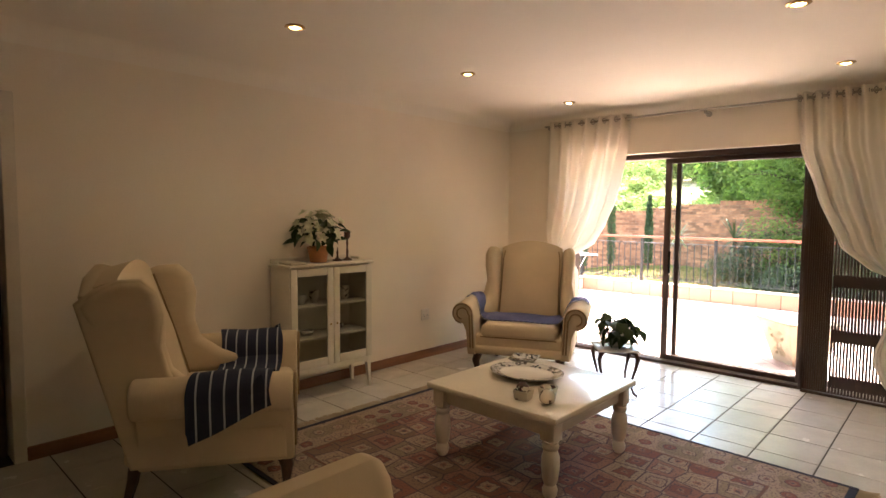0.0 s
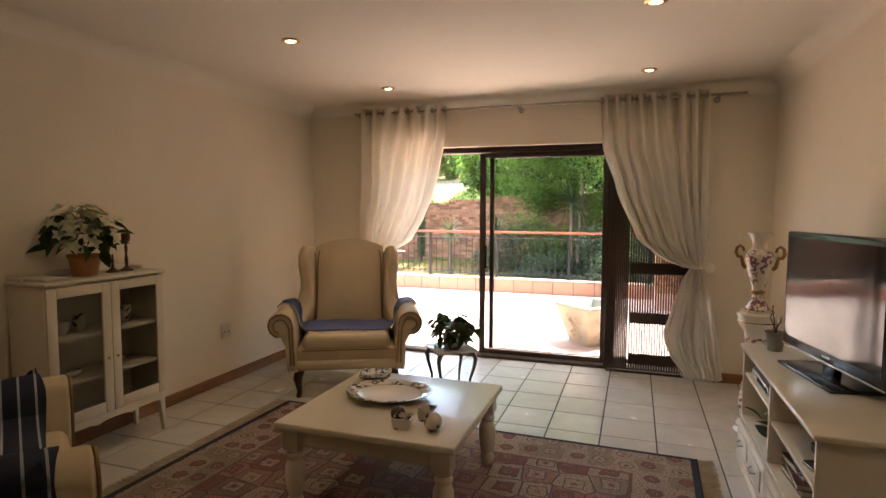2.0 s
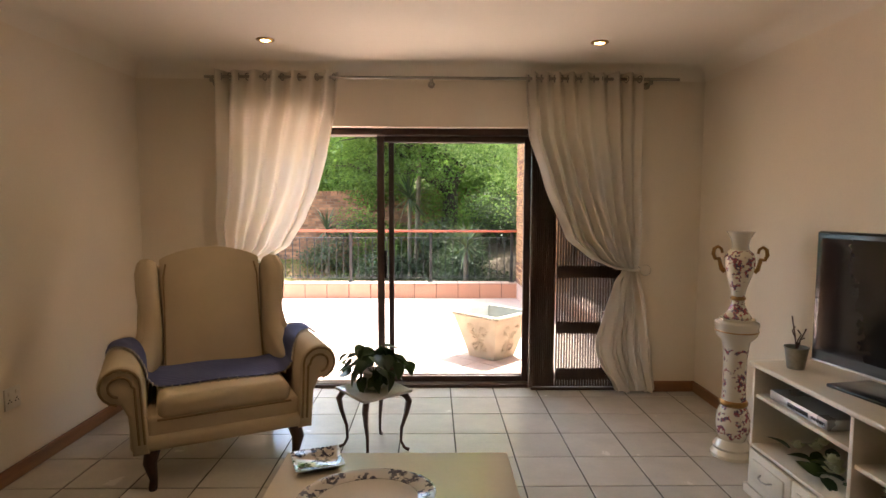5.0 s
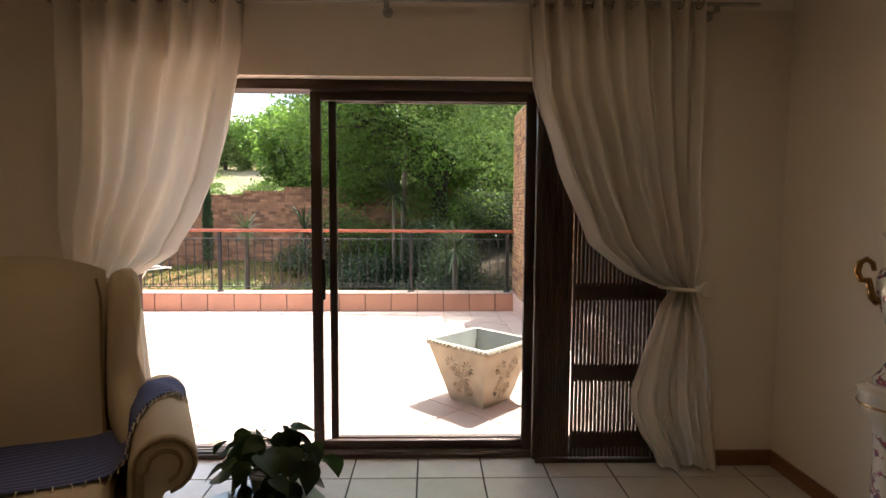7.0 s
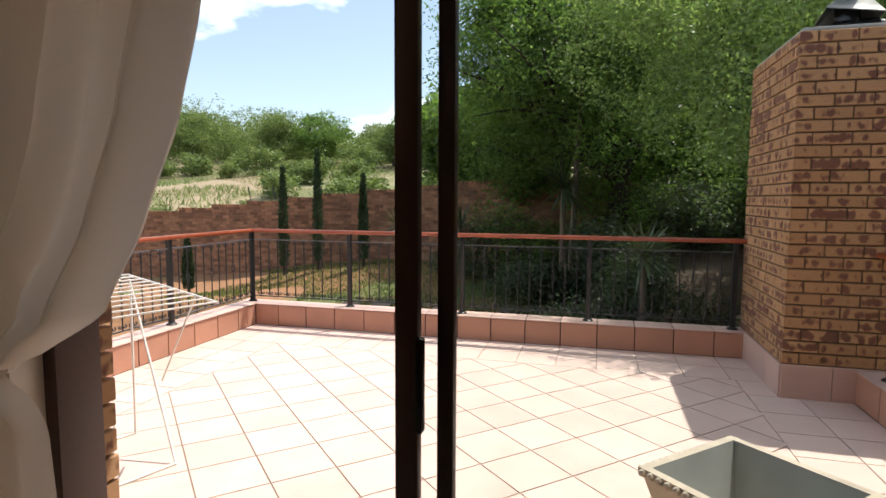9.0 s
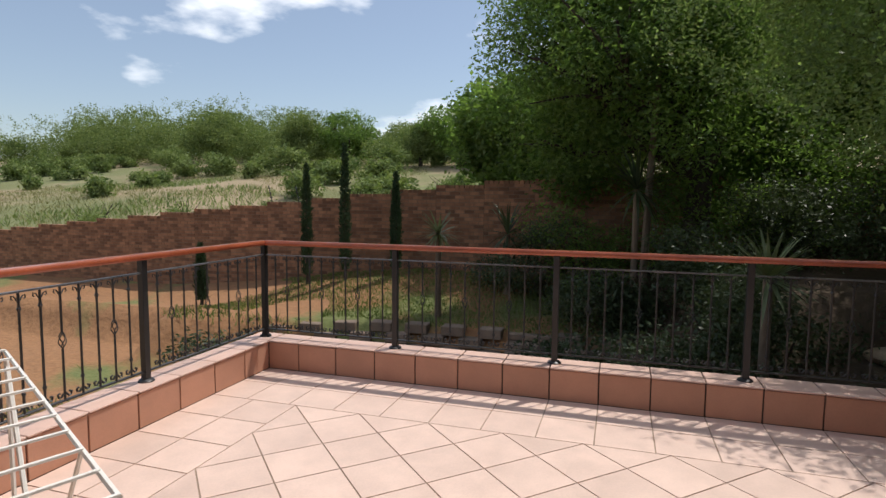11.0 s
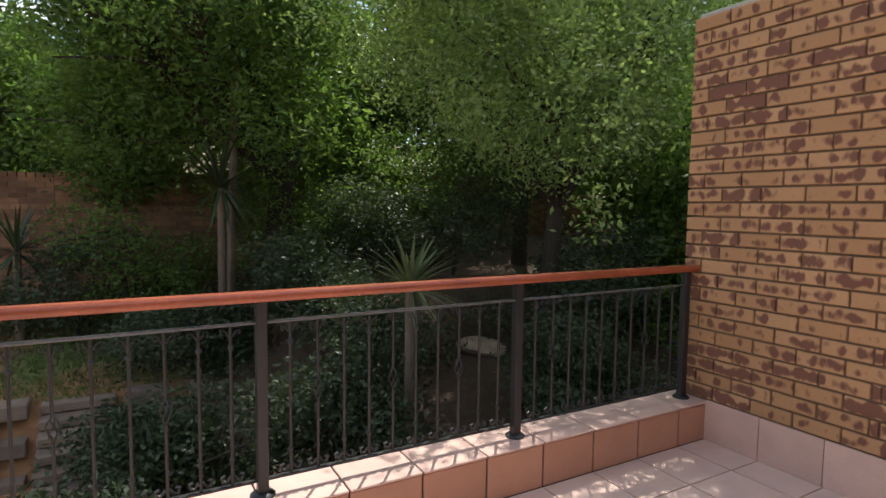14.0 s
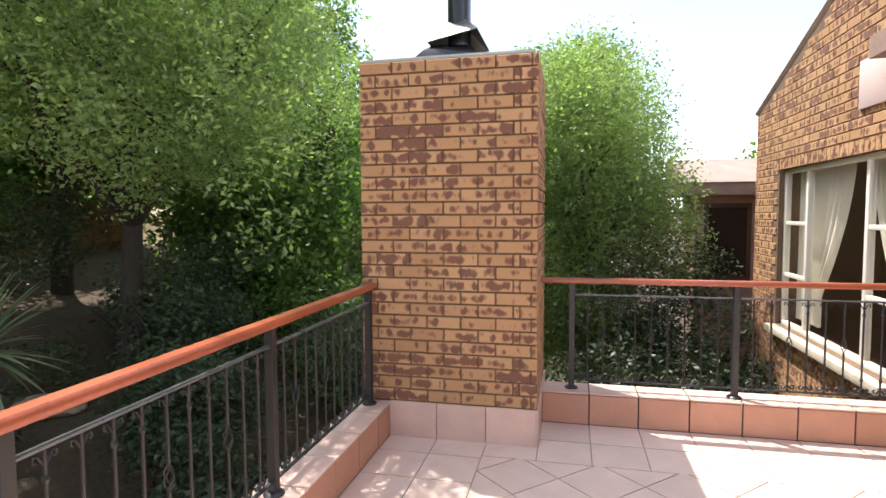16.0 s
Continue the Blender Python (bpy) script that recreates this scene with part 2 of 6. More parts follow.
RUG_BAND = mat("navy_wool", (0.026, 0.024, 0.042), 0.95, 0.2, 8, 300, 0.5, 0.002)
GUARD = mat("brown_wool", (0.16, 0.075, 0.05), 0.95, 0.3, 20, 300, 0.5, 0.002)
FRINGE = mat("rug_fringe", (0.42, 0.33, 0.23), 0.95, 0.15, 8, 200)
CURTAIN = mat("cream_curtain_cloth", (0.80, 0.735, 0.63), 0.9, 0.03, 3, 500, 0.3, 0.0006, translucent=0.42)
BRASS = mat("antique_brass", (0.42, 0.27, 0.09), 0.3, 0.15, 6, 60, 0.05, 0.001, metal=1.0)
STEEL = mat("brushed_steel", (0.42, 0.38, 0.32), 0.32, 0.1, 6, 80, 0.05, 0.001, metal=1.0)
BRONZE = mat("bronze_aluminium", (0.066, 0.033, 0.022), 0.5, 0.15, 4, 80, 0.05, 0.001)
GATE = mat("brown_enamel", (0.055, 0.027, 0.016), 0.45, 0.2, 4, 80, 0.05, 0.001)
IRON = mat("black_wrought_iron", (0.022, 0.021, 0.021), 0.42, 0.25, 8, 120, 0.2, 0.001)
# black iron top bar, with its sun highlight put into a paler, half-metal colour
BAR_GLINT = mat("iron_bar_sun_glint", (0.16, 0.16, 0.165), 0.3, 0.2, 8, 120, 0.1, 0.001, metal=0.4)
REDWOOD = mat("red_varnished_wood", (0.36, 0.085, 0.035), 0.35, 0.25, 3, 60, 0.12, 0.001, stretch_by=(1, 1, 1), coat=0.35)
BRICK = brick_mat("buff_face_brick")
BRICK_FAR = brick_mat("buff_face_brick_joined", True)
MORTAR = mat("sand_mortar", (0.17, 0.105, 0.062), 0.95, 0.15, 6, 140, 0.5, 0.002)
BRICK_RED = mat("red_brown_garden_brick", (0.29, 0.145, 0.08), 0.9, 0.25, 6, 90, 0.4, 0.003, island=0.45)
MORTAR_DARK = mat("dark_mortar", (0.20, 0.14, 0.10), 0.95, 0.2, 4, 100)
CONCRETE = mat("cast_stone", (0.50, 0.42, 0.315), 0.85, 0.2, 6, 70, 0.4, 0.003)
CONCRETE_IN = mat("grey_cast_stone", (0.40, 0.40, 0.36), 0.85, 0.12, 6, 70, 0.3, 0.002)
BLOCK = mat("brown_concrete_block", (0.235, 0.17, 0.125), 0.95, 0.2, 5, 80, 0.5, 0.004, each=0.2)
GLASS = glass_mat("window_glass")
FROST = glass_mat("cabinet_glass", (0.62, 0.62, 0.6), 0.08)
MARBLE = mat("grey_white_marble", (0.62, 0.60, 0.575), 0.15, 0.1, 5, 30, 0.0)
CHINA = mat("white_china", (0.78, 0.74, 0.68), 0.15, 0.03, 4, 60, 0.0, coat=0.4)
CHINA_MARKED = painted_mat("brown_printed_china", (0.72, 0.65, 0.55), ((0.06, 0.03, 0.03), (0.10, 0.05, 0.05)), 34.0, 0.5)
CHINA_BLUE = painted_mat("grey_printed_china", (0.62, 0.58, 0.52), ((0.10, 0.09, 0.10), (0.05, 0.05, 0.08)), 60.0, 0.47)
URN_GLAZE = painted_mat("floral_urn_glaze", (0.70, 0.62, 0.50), ((0.36, 0.10, 0.11), (0.13, 0.10, 0.15)), 48.0, 0.47)
URN_PLAIN = mat("cream_glaze", (0.72, 0.64, 0.52), 0.14, 0.03, 4, 60, 0.0, coat=0.4)
GOLD = mat("worn_gilding", (0.38, 0.21, 0.07), 0.3, 0.2, 10, 60, 0.05, 0.001, metal=0.8)
TERRA = mat("terracotta_pot", (0.45, 0.19, 0.07), 0.6, 0.15, 8, 60)
BLACK = mat("black_plastic", (0.012, 0.012, 0.013), 0.22, 0.1, 4, 90, 0.03, 0.001)
SCREEN = mat("dark_screen", (0.010, 0.010, 0.011), 0.05, 0.02, 2, 30, 0.0)
for link in list(SCREEN.node_tree.nodes["Principled BSDF"].inputs["Roughness"].links):
    SCREEN.node_tree.links.remove(link)
SCREEN.node_tree.nodes["Principled BSDF"].inputs["Roughness"].default_value = 0.07
SCREEN.node_tree.nodes["Principled BSDF"].inputs["Specular IOR Level"].default_value = 0.3
SILVER = mat("silver_plastic", (0.42, 0.42, 0.42), 0.3, 0.05, 4, 60, 0.03, 0.001, metal=0.6)
ZINC = mat("galvanised_metal", (0.30, 0.29, 0.26), 0.4, 0.2, 9, 60, 0.1, 0.001, metal=0.7)
PAPER = mat("book_pages", (0.60, 0.52, 0.40), 0.9, 0.06, 8, 300)
COVER = mat("book_cover", (0.20, 0.10, 0.075), 0.5, 0.2, 4, 80, each=0.5)
PLASTIC_WHITE = mat("white_plastic", (0.74, 0.68, 0.58), 0.35, 0.02, 4, 60, 0.0)
WIRE_WHITE = mat("white_coated_wire", (0.80, 0.78, 0.72), 0.4, 0.04, 4, 60, 0.0)
BULB = glow_mat("warm_lamp", (1.0, 0.72, 0.38), 5.0)
LEAF_A = leaf_mat("thorn_tree_leaf", (0.058, 0.105, 0.032), (0.270, 0.385, 0.110), 0.60, 0.4)
LEAF_B = leaf_mat("bright_tree_leaf", (0.125, 0.180, 0.070), (0.430, 0.525, 0.215), 0.60, 0.4)
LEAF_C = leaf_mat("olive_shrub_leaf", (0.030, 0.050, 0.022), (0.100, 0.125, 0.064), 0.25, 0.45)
LEAF_FAR = leaf_mat("hill_tree_leaf", (0.085, 0.135, 0.045), (0.300, 0.350, 0.130), 0.35, 0.8)
LEAF_CYP = leaf_mat("cypress_leaf", (0.022, 0.045, 0.020), (0.06, 0.095, 0.04), 0.15, 0.7)
LEAF_POT = leaf_mat("pot_plant_leaf", (0.022, 0.038, 0.014), (0.055, 0.085, 0.028), 0.3, 0.35)
LEAF_SPIKE = leaf_mat("sword_leaf", (0.10, 0.13, 0.06), (0.30, 0.33, 0.18), 0.25, 0.4)
PETAL = leaf_mat("white_petal", (0.62, 0.58, 0.44), (0.78, 0.75, 0.62), 0.3, 0.6)
GRASS = leaf_mat("lawn_blade", (0.07, 0.11, 0.025), (0.20, 0.24, 0.07), 0.3, 0.6)
DRY = leaf_mat("dry_grass_blade", (0.16, 0.17, 0.06), (0.36, 0.32, 0.17), 0.3, 0.8)
BARK = mat("dark_bark", (0.055, 0.040, 0.030), 0.95, 0.3, 5, 40, 0.8, 0.01, stretch_by=(1, 1, 0.3))
BARK_PALE = mat("pale_bark", (0.17, 0.125, 0.085), 0.95, 0.25, 5, 40, 0.6, 0.006, stretch_by=(1, 1, 0.3))
ROCK = mat("sandstone", (0.42, 0.31, 0.215), 0.95, 0.25, 5, 60, 0.6, 0.01)
ROOF = mat("weathered_fascia", (0.30, 0.20, 0.155), 0.7, 0.2, 4, 50)
SIGN = mat("pale_pink_plate", (0.62, 0.47, 0.43), 0.6, 0.04)
PLASTER_FAR = mat("tan_plaster", (0.48, 0.36, 0.25), 0.8, 0.08)


def ground_mat():
    """Red soil, leaf litter, lawn and pale field, blended by broad patches."""
    m, n, l, s = nodes_of("garden_ground")
    v = place(n, l, False)
    sep = n.new("ShaderNodeSeparateXYZ")
    l.new(v, sep.inputs[0])
    a, b, c3 = noise_tex(n, l, v, 0.35, 6), noise_tex(n, l, v, 9.0, 5), noise_tex(n, l, v, 0.09, 5)
    soil = mixed(n, l, (0.17, 0.085, 0.040), (0.40, 0.205, 0.09), b)
    lawn = mixed(n, l, (0.085, 0.11, 0.03), (0.20, 0.21, 0.075), b)
    near = mixed(n, l, soil, lawn, ramp(n, l, a, 0.52, 0.60))
    field = mixed(n, l, (0.24, 0.185, 0.105), (0.37, 0.29, 0.175), b)
    scrub = mixed(n, l, (0.11, 0.13, 0.05), (0.22, 0.22, 0.09), b)
    far = mixed(n, l, field, scrub, ramp(n, l, c3, 0.47, 0.58))
    c = mixed(n, l, near, far, math_node(n, l, "GREATER_THAN", sep.outputs[1], 13.2))
    litter = mixed(n, l, (0.045, 0.030, 0.020), (0.11, 0.075, 0.045), b)
    under = math_node(n, l, "MULTIPLY", ramp(n, l, math_node(n, l, "ADD", math_node(n, l, "MULTIPLY", sep.outputs[0], 0.1), math_node(n, l, "MULTIPLY", a, 0.4)), 0.0, 0.12), math_node(n, l, "LESS_THAN", sep.outputs[1], 13.2))
    c = mixed(n, l, c, litter, under)
    l.new(c, s.inputs["Base Color"])
    s.inputs["Roughness"].default_value = 1.0
    bump(n, l, b, 0.7, 0.05, s)
    return m


GROUND = ground_mat()


# ---------------------------------------------------------------- mesh helpers
def box_bm(x0, x1, y0, y1, z0, z1, bevel=0.0, seg=2, bm=None):
    bm = bm or bmesh.new()
    vs = bmesh.ops.create_cube(bm, size=1)["verts"]
    for v in vs:
        v.co = Vector((x0 if v.co.x < 0 else x1, y0 if v.co.y < 0 else y1, z0 if v.co.z < 0 else z1))
    if bevel:
        es = list({e for v in vs for e in v.link_edges})
        bmesh.ops.bevel(bm, geom=es, offset=bevel, segments=seg, affect="EDGES", profile=0.5)
    return bm


def lathe(profile, seg=28, bm=None, at=(0, 0), squash=(1, 1), caps=True):
    bm = bm or bmesh.new()
    rings = []
    for r, z in profile:
        rings.append([bm.verts.new((at[0] + r * squash[0] * math.cos(2 * math.pi * i / seg), at[1] + r * squash[1] * math.sin(2 * math.pi * i / seg), z)) for i in range(seg)])
    for a, b in zip(rings, rings[1:]):
        for i in range(seg):
            bm.faces.new((a[i], a[(i + 1) % seg], b[(i + 1) % seg], b[i]))
    for ring, flip in ((rings[0], True), (rings[-1], False)) if caps else ():
        bm.faces.new(list(reversed(ring)) if flip else ring)
    return bm


def tube(points, radius, seg=8, bm=None, flat=1.0):
    """A round bar along points; radius may be a list."""
    bm = bm or bmesh.new()
    pts = [Vector(p) for p in points]
    rad = radius if isinstance(radius, (list, tuple)) else [radius] * len(pts)
    rings, up = [], None
    for i, p in enumerate(pts):
        d = (pts[min(i + 1, len(pts) - 1)] - pts[max(i - 1, 0)]).normalized()
        if up is None:
            up = Vector((0, 0, 1)) if abs(d.z) < 0.9 else Vector((1, 0, 0))
        side = d.cross(up).normalized()
        up = side.cross(d).normalized()
        rings.append([bm.verts.new(p + rad[i] * (math.cos(2 * math.pi * k / seg) * side + flat * math.sin(2 * math.pi * k / seg) * up)) for k in range(seg)])
    for a, b in zip(rings, rings[1:]):
        for k in range(seg):
            bm.faces.new((a[k], a[(k + 1) % seg], b[(k + 1) % seg], b[k]))
    bm.faces.new(list(reversed(rings[0])))
    bm.faces.new(rings[-1])
    return bm


def prism(outline, y0, y1, bevel=0.0, seg=2, bm=None):
    """An outline of (x, z) drawn out along y."""
    bm = bm or bmesh.new()
    a = [bm.verts.new((x, y0, z)) for x, z in outline]
    b = [bm.verts.new((x, y1, z)) for x, z in outline]
    n = len(a)
    fs = [bm.faces.new(a), bm.faces.new(list(reversed(b)))]
    for i in range(n):
        bm.faces.new((a[i], b[i], b[(i + 1) % n], a[(i + 1) % n]))
    bmesh.ops.recalc_face_normals(bm, faces=bm.faces[:])
    if bevel:
        es = list({e for f in fs for e in f.edges})
        bmesh.ops.bevel(bm, geom=es, offset=bevel, segments=seg, affect="EDGES", profile=0.5)
    return bm


def sheet(nu, nv, place_fn, thick=0.0):
    """A cloth-like surface; place_fn(u, v) gives a point for u, v in 0..1."""
    bm = bmesh.new()
    g = [[bm.verts.new(place_fn(i / nu, j / nv)) for j in range(nv + 1)] for i in range(nu + 1)]
    for i in range(nu):
        for j in range(nv):
            bm.faces.new((g[i][j], g[i + 1][j], g[i + 1][j + 1], g[i][j + 1]))
    if thick:
        bmesh.ops.recalc_face_normals(bm, faces=bm.faces[:])
        bmesh.ops.solidify(bm, geom=bm.faces[:], thickness=thick)
    return bm


def mesh_of(name, bm, material, smooth=True, angle=40):
    me = bpy.data.meshes.new(name)
    bmesh.ops.recalc_face_normals(bm, faces=bm.faces[:])
    bm.to_mesh(me)
    bm.free()
    me.materials.append(material)
    if smooth:
        me.shade_smooth()
        me.set_sharp_from_angle(angle=radians(angle))
    return me


def part(name, bm, material, parent=None, label="", at=None, smooth=True):
    ob = new(name, mesh_of(name, bm, material, smooth) if isinstance(bm, bmesh.types.BMesh) else bm)
    if parent is not None:
        ob.parent = parent
    if at is not None:
        ob.matrix_basis = at
    return tagged(ob, label)


def thing(name, label, category, m, group=""):
    ob = new(name)
    ob.empty_display_size = 0.1
    ob.matrix_basis = m
    return tagged(ob, label, category, group)


def structure(name, bm, material, label="", smooth=False):
    return tagged(part(name, bm, material, None, label, None, smooth), kind="structure")


def raw_mesh(name, verts, faces, material):
    me = bpy.data.meshes.new(name)
    me.from_pydata(verts, [], faces)
    me.materials.append(material)
    return me


def quads_mesh(name, corners, material):
    """corners: array (n, 4, 3) of loose quads."""
    n = len(corners)
    me = bpy.data.meshes.new(name)
    me.vertices.add(n * 4)
    me.vertices.foreach_set("co", np.asarray(corners, dtype=np.float32).ravel())
    me.loops.add(n * 4)
    me.loops.foreach_set("vertex_index", np.arange(n * 4, dtype=np.int32))
    me.polygons.add(n)
    me.polygons.foreach_set("loop_start", np.arange(0, n * 4, 4, dtype=np.int32))
    me.update(calc_edges=True)
    me.materials.append(material)
    return me


def leaves(points, length, width, rng, droop=0.3, spread=1.0):
    """Loose diamond leaves at points, turned every way."""
    n = len(points)
    d = rng.normal(size=(n, 3)) * (1, 1, 0.6 * spread)
    d[:, 2] -= droop
    d /= np.linalg.norm(d, axis=1, keepdims=True)
    s = np.cross(d, rng.normal(size=(n, 3)))
    s /= np.linalg.norm(s, axis=1, keepdims=True)
    ln = (length * rng.uniform(0.6, 1.3, n))[:, None]
    wd = (width * rng.uniform(0.6, 1.3, n))[:, None]
    mid = points + d * ln * 0.45
    return np.stack([points, mid + s * wd * 0.5, points + d * ln, mid - s * wd * 0.5], axis=1)


def smooth_step(a, b, x):
    k = min(1.0, max(0.0, (x - a) / (b - a)))
    return k * k * (3 - 2 * k)


# ---------------------------------------------------------------- the room
WX, EX, SY, CZ = -2.10, 2.17, -7.4, 2.5
DX0, DX1, DZ = -1.33, 1.66, 2.045
structure("floor_bed", box_bm(WX - 0.2, EX + 0.2, SY, 0.14, -0.2, -0.004), GROUT, "dark grout bed under the floor tiles").name = "floor"
floor = bpy.data.objects["floor"]
structure("ceiling", box_bm(WX, EX, SY, 0.0, CZ, CZ + 0.15), CEIL, "plain cream-white plastered ceiling")
structure("roof", box_bm(WX - 0.4, EX + 0.4, SY - 0.3, 0.26, CZ + 0.15, CZ + 0.3), ROOF)
# added overhang, never in view, sized to keep direct sun off the room floor
structure("eave", box_bm(-4.2, 2.4, 0.26, 1.08, CZ + 0.12, CZ + 0.27), ROOF)
structure("wall_west_front", box_bm(WX - 0.2, WX, -4.72, 0.25, 0, CZ + 0.15), WALL, "cream painted plaster wall").name = "wall_west"
structure("wall_west_back", box_bm(WX - 0.2, WX, SY, -5.6, 0, CZ + 0.15), WALL)
structure("wall_west_lintel", box_bm(WX - 0.2, WX, -5.6, -4.72, 2.06, CZ + 0.15), WALL)
# added dark sheet behind the doorway, stops daylight leaking past the door leaf
structure("wall_west_lobby", box_bm(WX - 0.26, WX - 0.205, -5.9, -4.4, -0.1, CZ), LEG)
structure("wall_west_closing", box_bm(WX - 1.4, WX - 1.3, -6.2, -4.2, -0.1, CZ), WALL)
structure("wall_east", box_bm(EX, EX + 0.2, SY, 0.25, 0, CZ + 0.15), WALL, "cream painted plaster wall")
structure("wall_south", box_bm(WX - 0.2, EX + 0.2, SY - 0.2, SY, 0, CZ + 0.15), WALL, "cream painted plaster wall")
structure("wall_north_left", box_bm(WX, DX0, 0.0, 0.13, 0, CZ), WALL, "cream plaster wall beside the sliding door").name = "wall_north"
structure("wall_north_right", box_bm(DX1, EX, 0.0, 0.13, 0, CZ), WALL)
structure("wall_north_head", box_bm(DX0, DX1, 0.0, 0.13, DZ, CZ), WALL)
structure("wall_outer_head", box_bm(-4.2, 2.4, 0.135, 0.25, DZ + 0.01, CZ + 0.15), MORTAR)
structure("wall_outer_left", box_bm(-4.2, DX0 - 0.012, 0.135, 0.24, -1.6, DZ + 0.01), MORTAR)
structure("wall_outer_right", box_bm(DX1 + 0.03, 2.4, 0.135, 0.25, -1.6, DZ + 0.01), MORTAR)


def cove(name, a, b, inward):
    """Rounded plaster cornice between wall and ceiling."""
    bm, r, seg = bmesh.new(), 0.11, 7
    a, b, w = Vector((*a, 0)), Vector((*b, 0)), Vector((*inward, 0))
    rows = []
    for p in (a, b):
        arc = [p + w * (r * (1 - math.cos(k / seg * math.pi / 2))) + Vector((0, 0, CZ - r + r * math.sin(k / seg * math.pi / 2))) for k in range(seg + 1)]
        rows.append([bm.verts.new(p - w * 0.002 + Vector((0, 0, CZ - 0.001)))] + [bm.verts.new(q) for q in arc])
    n = len(rows[0])
    for i in range(n):
        bm.faces.new((rows[0][i], rows[1][i], rows[1][(i + 1) % n], rows[0][(i + 1) % n]))
    bm.faces.new(rows[0])
    bm.faces.new(list(reversed(rows[1])))
    structure(name, bm, CEIL, "", True)


cove("trim_west", (WX + 0.001, SY), (WX + 0.001, -0.001), (1, 0))
cove("trim_east", (EX - 0.001, SY), (EX - 0.001, -0.001), (-1, 0))
cove("trim_north", (WX + 0.004, -0.001), (EX - 0.004, -0.001), (0, -1))
for nm, b in (("baseboard_west", (WX, WX + 0.018, -4.66, -0.02)), ("baseboard_east", (EX - 0.018, EX, SY, -0.02)),
              ("baseboard_north", (WX, -1.42, -0.018, 0)), ("baseboard_north_right", (1.76, EX, -0.018, 0))):
    structure(nm, box_bm(*b, 0.0, 0.085, 0.006), BASEB, "varnished red-brown timber skirting board")
structure("door_frame_west", box_bm(WX - 0.21, WX + 0.014, -4.722, -4.655, 0, 2.12, 0.006), WHITE_WOOD).name = "door_1"
structure("door_leaf_west", box_bm(WX - 0.16, WX - 0.12, -5.6, -4.73, 0.01, 2.05, 0.004), LEG, "dark brown timber door leaf").name = "door_2"

# floor tiles, square to the walls
TS = 0.340
tile_me = {}


def floor_tile(w, d):
    key = (round(w, 3), round(d, 3))
    if key not in tile_me:
        tile_me[key] = mesh_of("tile", box_bm(0.004, key[0] - 0.004, 0.004, key[1] - 0.004, -0.006, 0.0, 0.0015, 1), TILE_IN, False)
    return tile_me[key]


y, row = 0.21, 0
while row < 19:
    y1, x = y - TS, 0.253 - 7 * TS
    top_y = min(y, 0.125)
    while x < EX:
        x0, x1 = max(x, WX), min(x + TS, EX)
        if x1 - x0 > 0.03:
            part("tile", floor_tile(x1 - x0, top_y - y1), None, floor, "", pose(x0, y1, 0))
        x += TS
    y, row = y1, row + 1
structure("floor_back", box_bm(WX, EX, SY, y, -0.003, -0.0005), TILE_IN, "")

# ---------------------------------------------------------------- sliding door, gate
door = structure("sliding_door_frame", box_bm(DX0, DX1, 0.09, 0.235, 0.0, 0.026, 0.003), BRONZE, "bronze aluminium sliding door standing half open")
door.name = "window_1"
part("head_rail", box_bm(DX0, DX1, 0.09, 0.235, DZ - 0.05, DZ, 0.003), BRONZE, door)
part("jamb", box_bm(DX0, DX0 + 0.045, 0.09, 0.235, 0.026, DZ - 0.05, 0.003), BRONZE, door)
part("jamb", box_bm(DX1 - 0.045, DX1, 0.09, 0.235, 0.026, DZ - 0.05, 0.003), BRONZE, door)
for i in range(3):
    part("track", box_bm(DX0 + 0.05, DX1 - 0.05, 0.115 + i * 0.035, 0.120 + i * 0.035, 0.0262, 0.038), STEEL, door)


def leaf(x0, x1, y, stile, name):
    sash = part(name, box_bm(x0, x0 + stile, y - 0.018, y + 0.018, 0.04, DZ - 0.055, 0.003), BRONZE, door)
    part("stile", box_bm(x1 - stile, x1, y - 0.018, y + 0.018, 0.04, DZ - 0.055, 0.003), BRONZE, sash)
    part("bottom_rail", box_bm(x0 + stile, x1 - stile, y - 0.016, y + 0.016, 0.04, 0.085, 0.003), BRONZE, sash)
    part("top_rail", box_bm(x0 + stile, x1 - stile, y - 0.016, y + 0.016, DZ - 0.10, DZ - 0.055, 0.003), BRONZE, sash)
    p = part("pane", box_bm(x0 + stile - 0.01, x1 - stile + 0.01, y - 0.003, y + 0.003, 0.08, DZ - 0.095), GLASS, sash)
    p.visible_shadow = False
    return sash


s1 = leaf(-0.325, 0.885, 0.150, 0.055, "sliding_sash")
part("pull_handle", box_bm(-0.268, -0.250, 0.105, 0.132, 0.88, 1.10, 0.004), BLACK, s1, "black moulded pull handle")
leaf(-0.238, 0.90, 0.205, 0.040, "fixed_sash")
leaf(0.905, DX1 - 0.046, 0.205, 0.045, "side_sash")
structure("threshold", box_bm(DX0, DX1, 0.235, 0.262, -0.10, 0.012, 0.004), CAP)

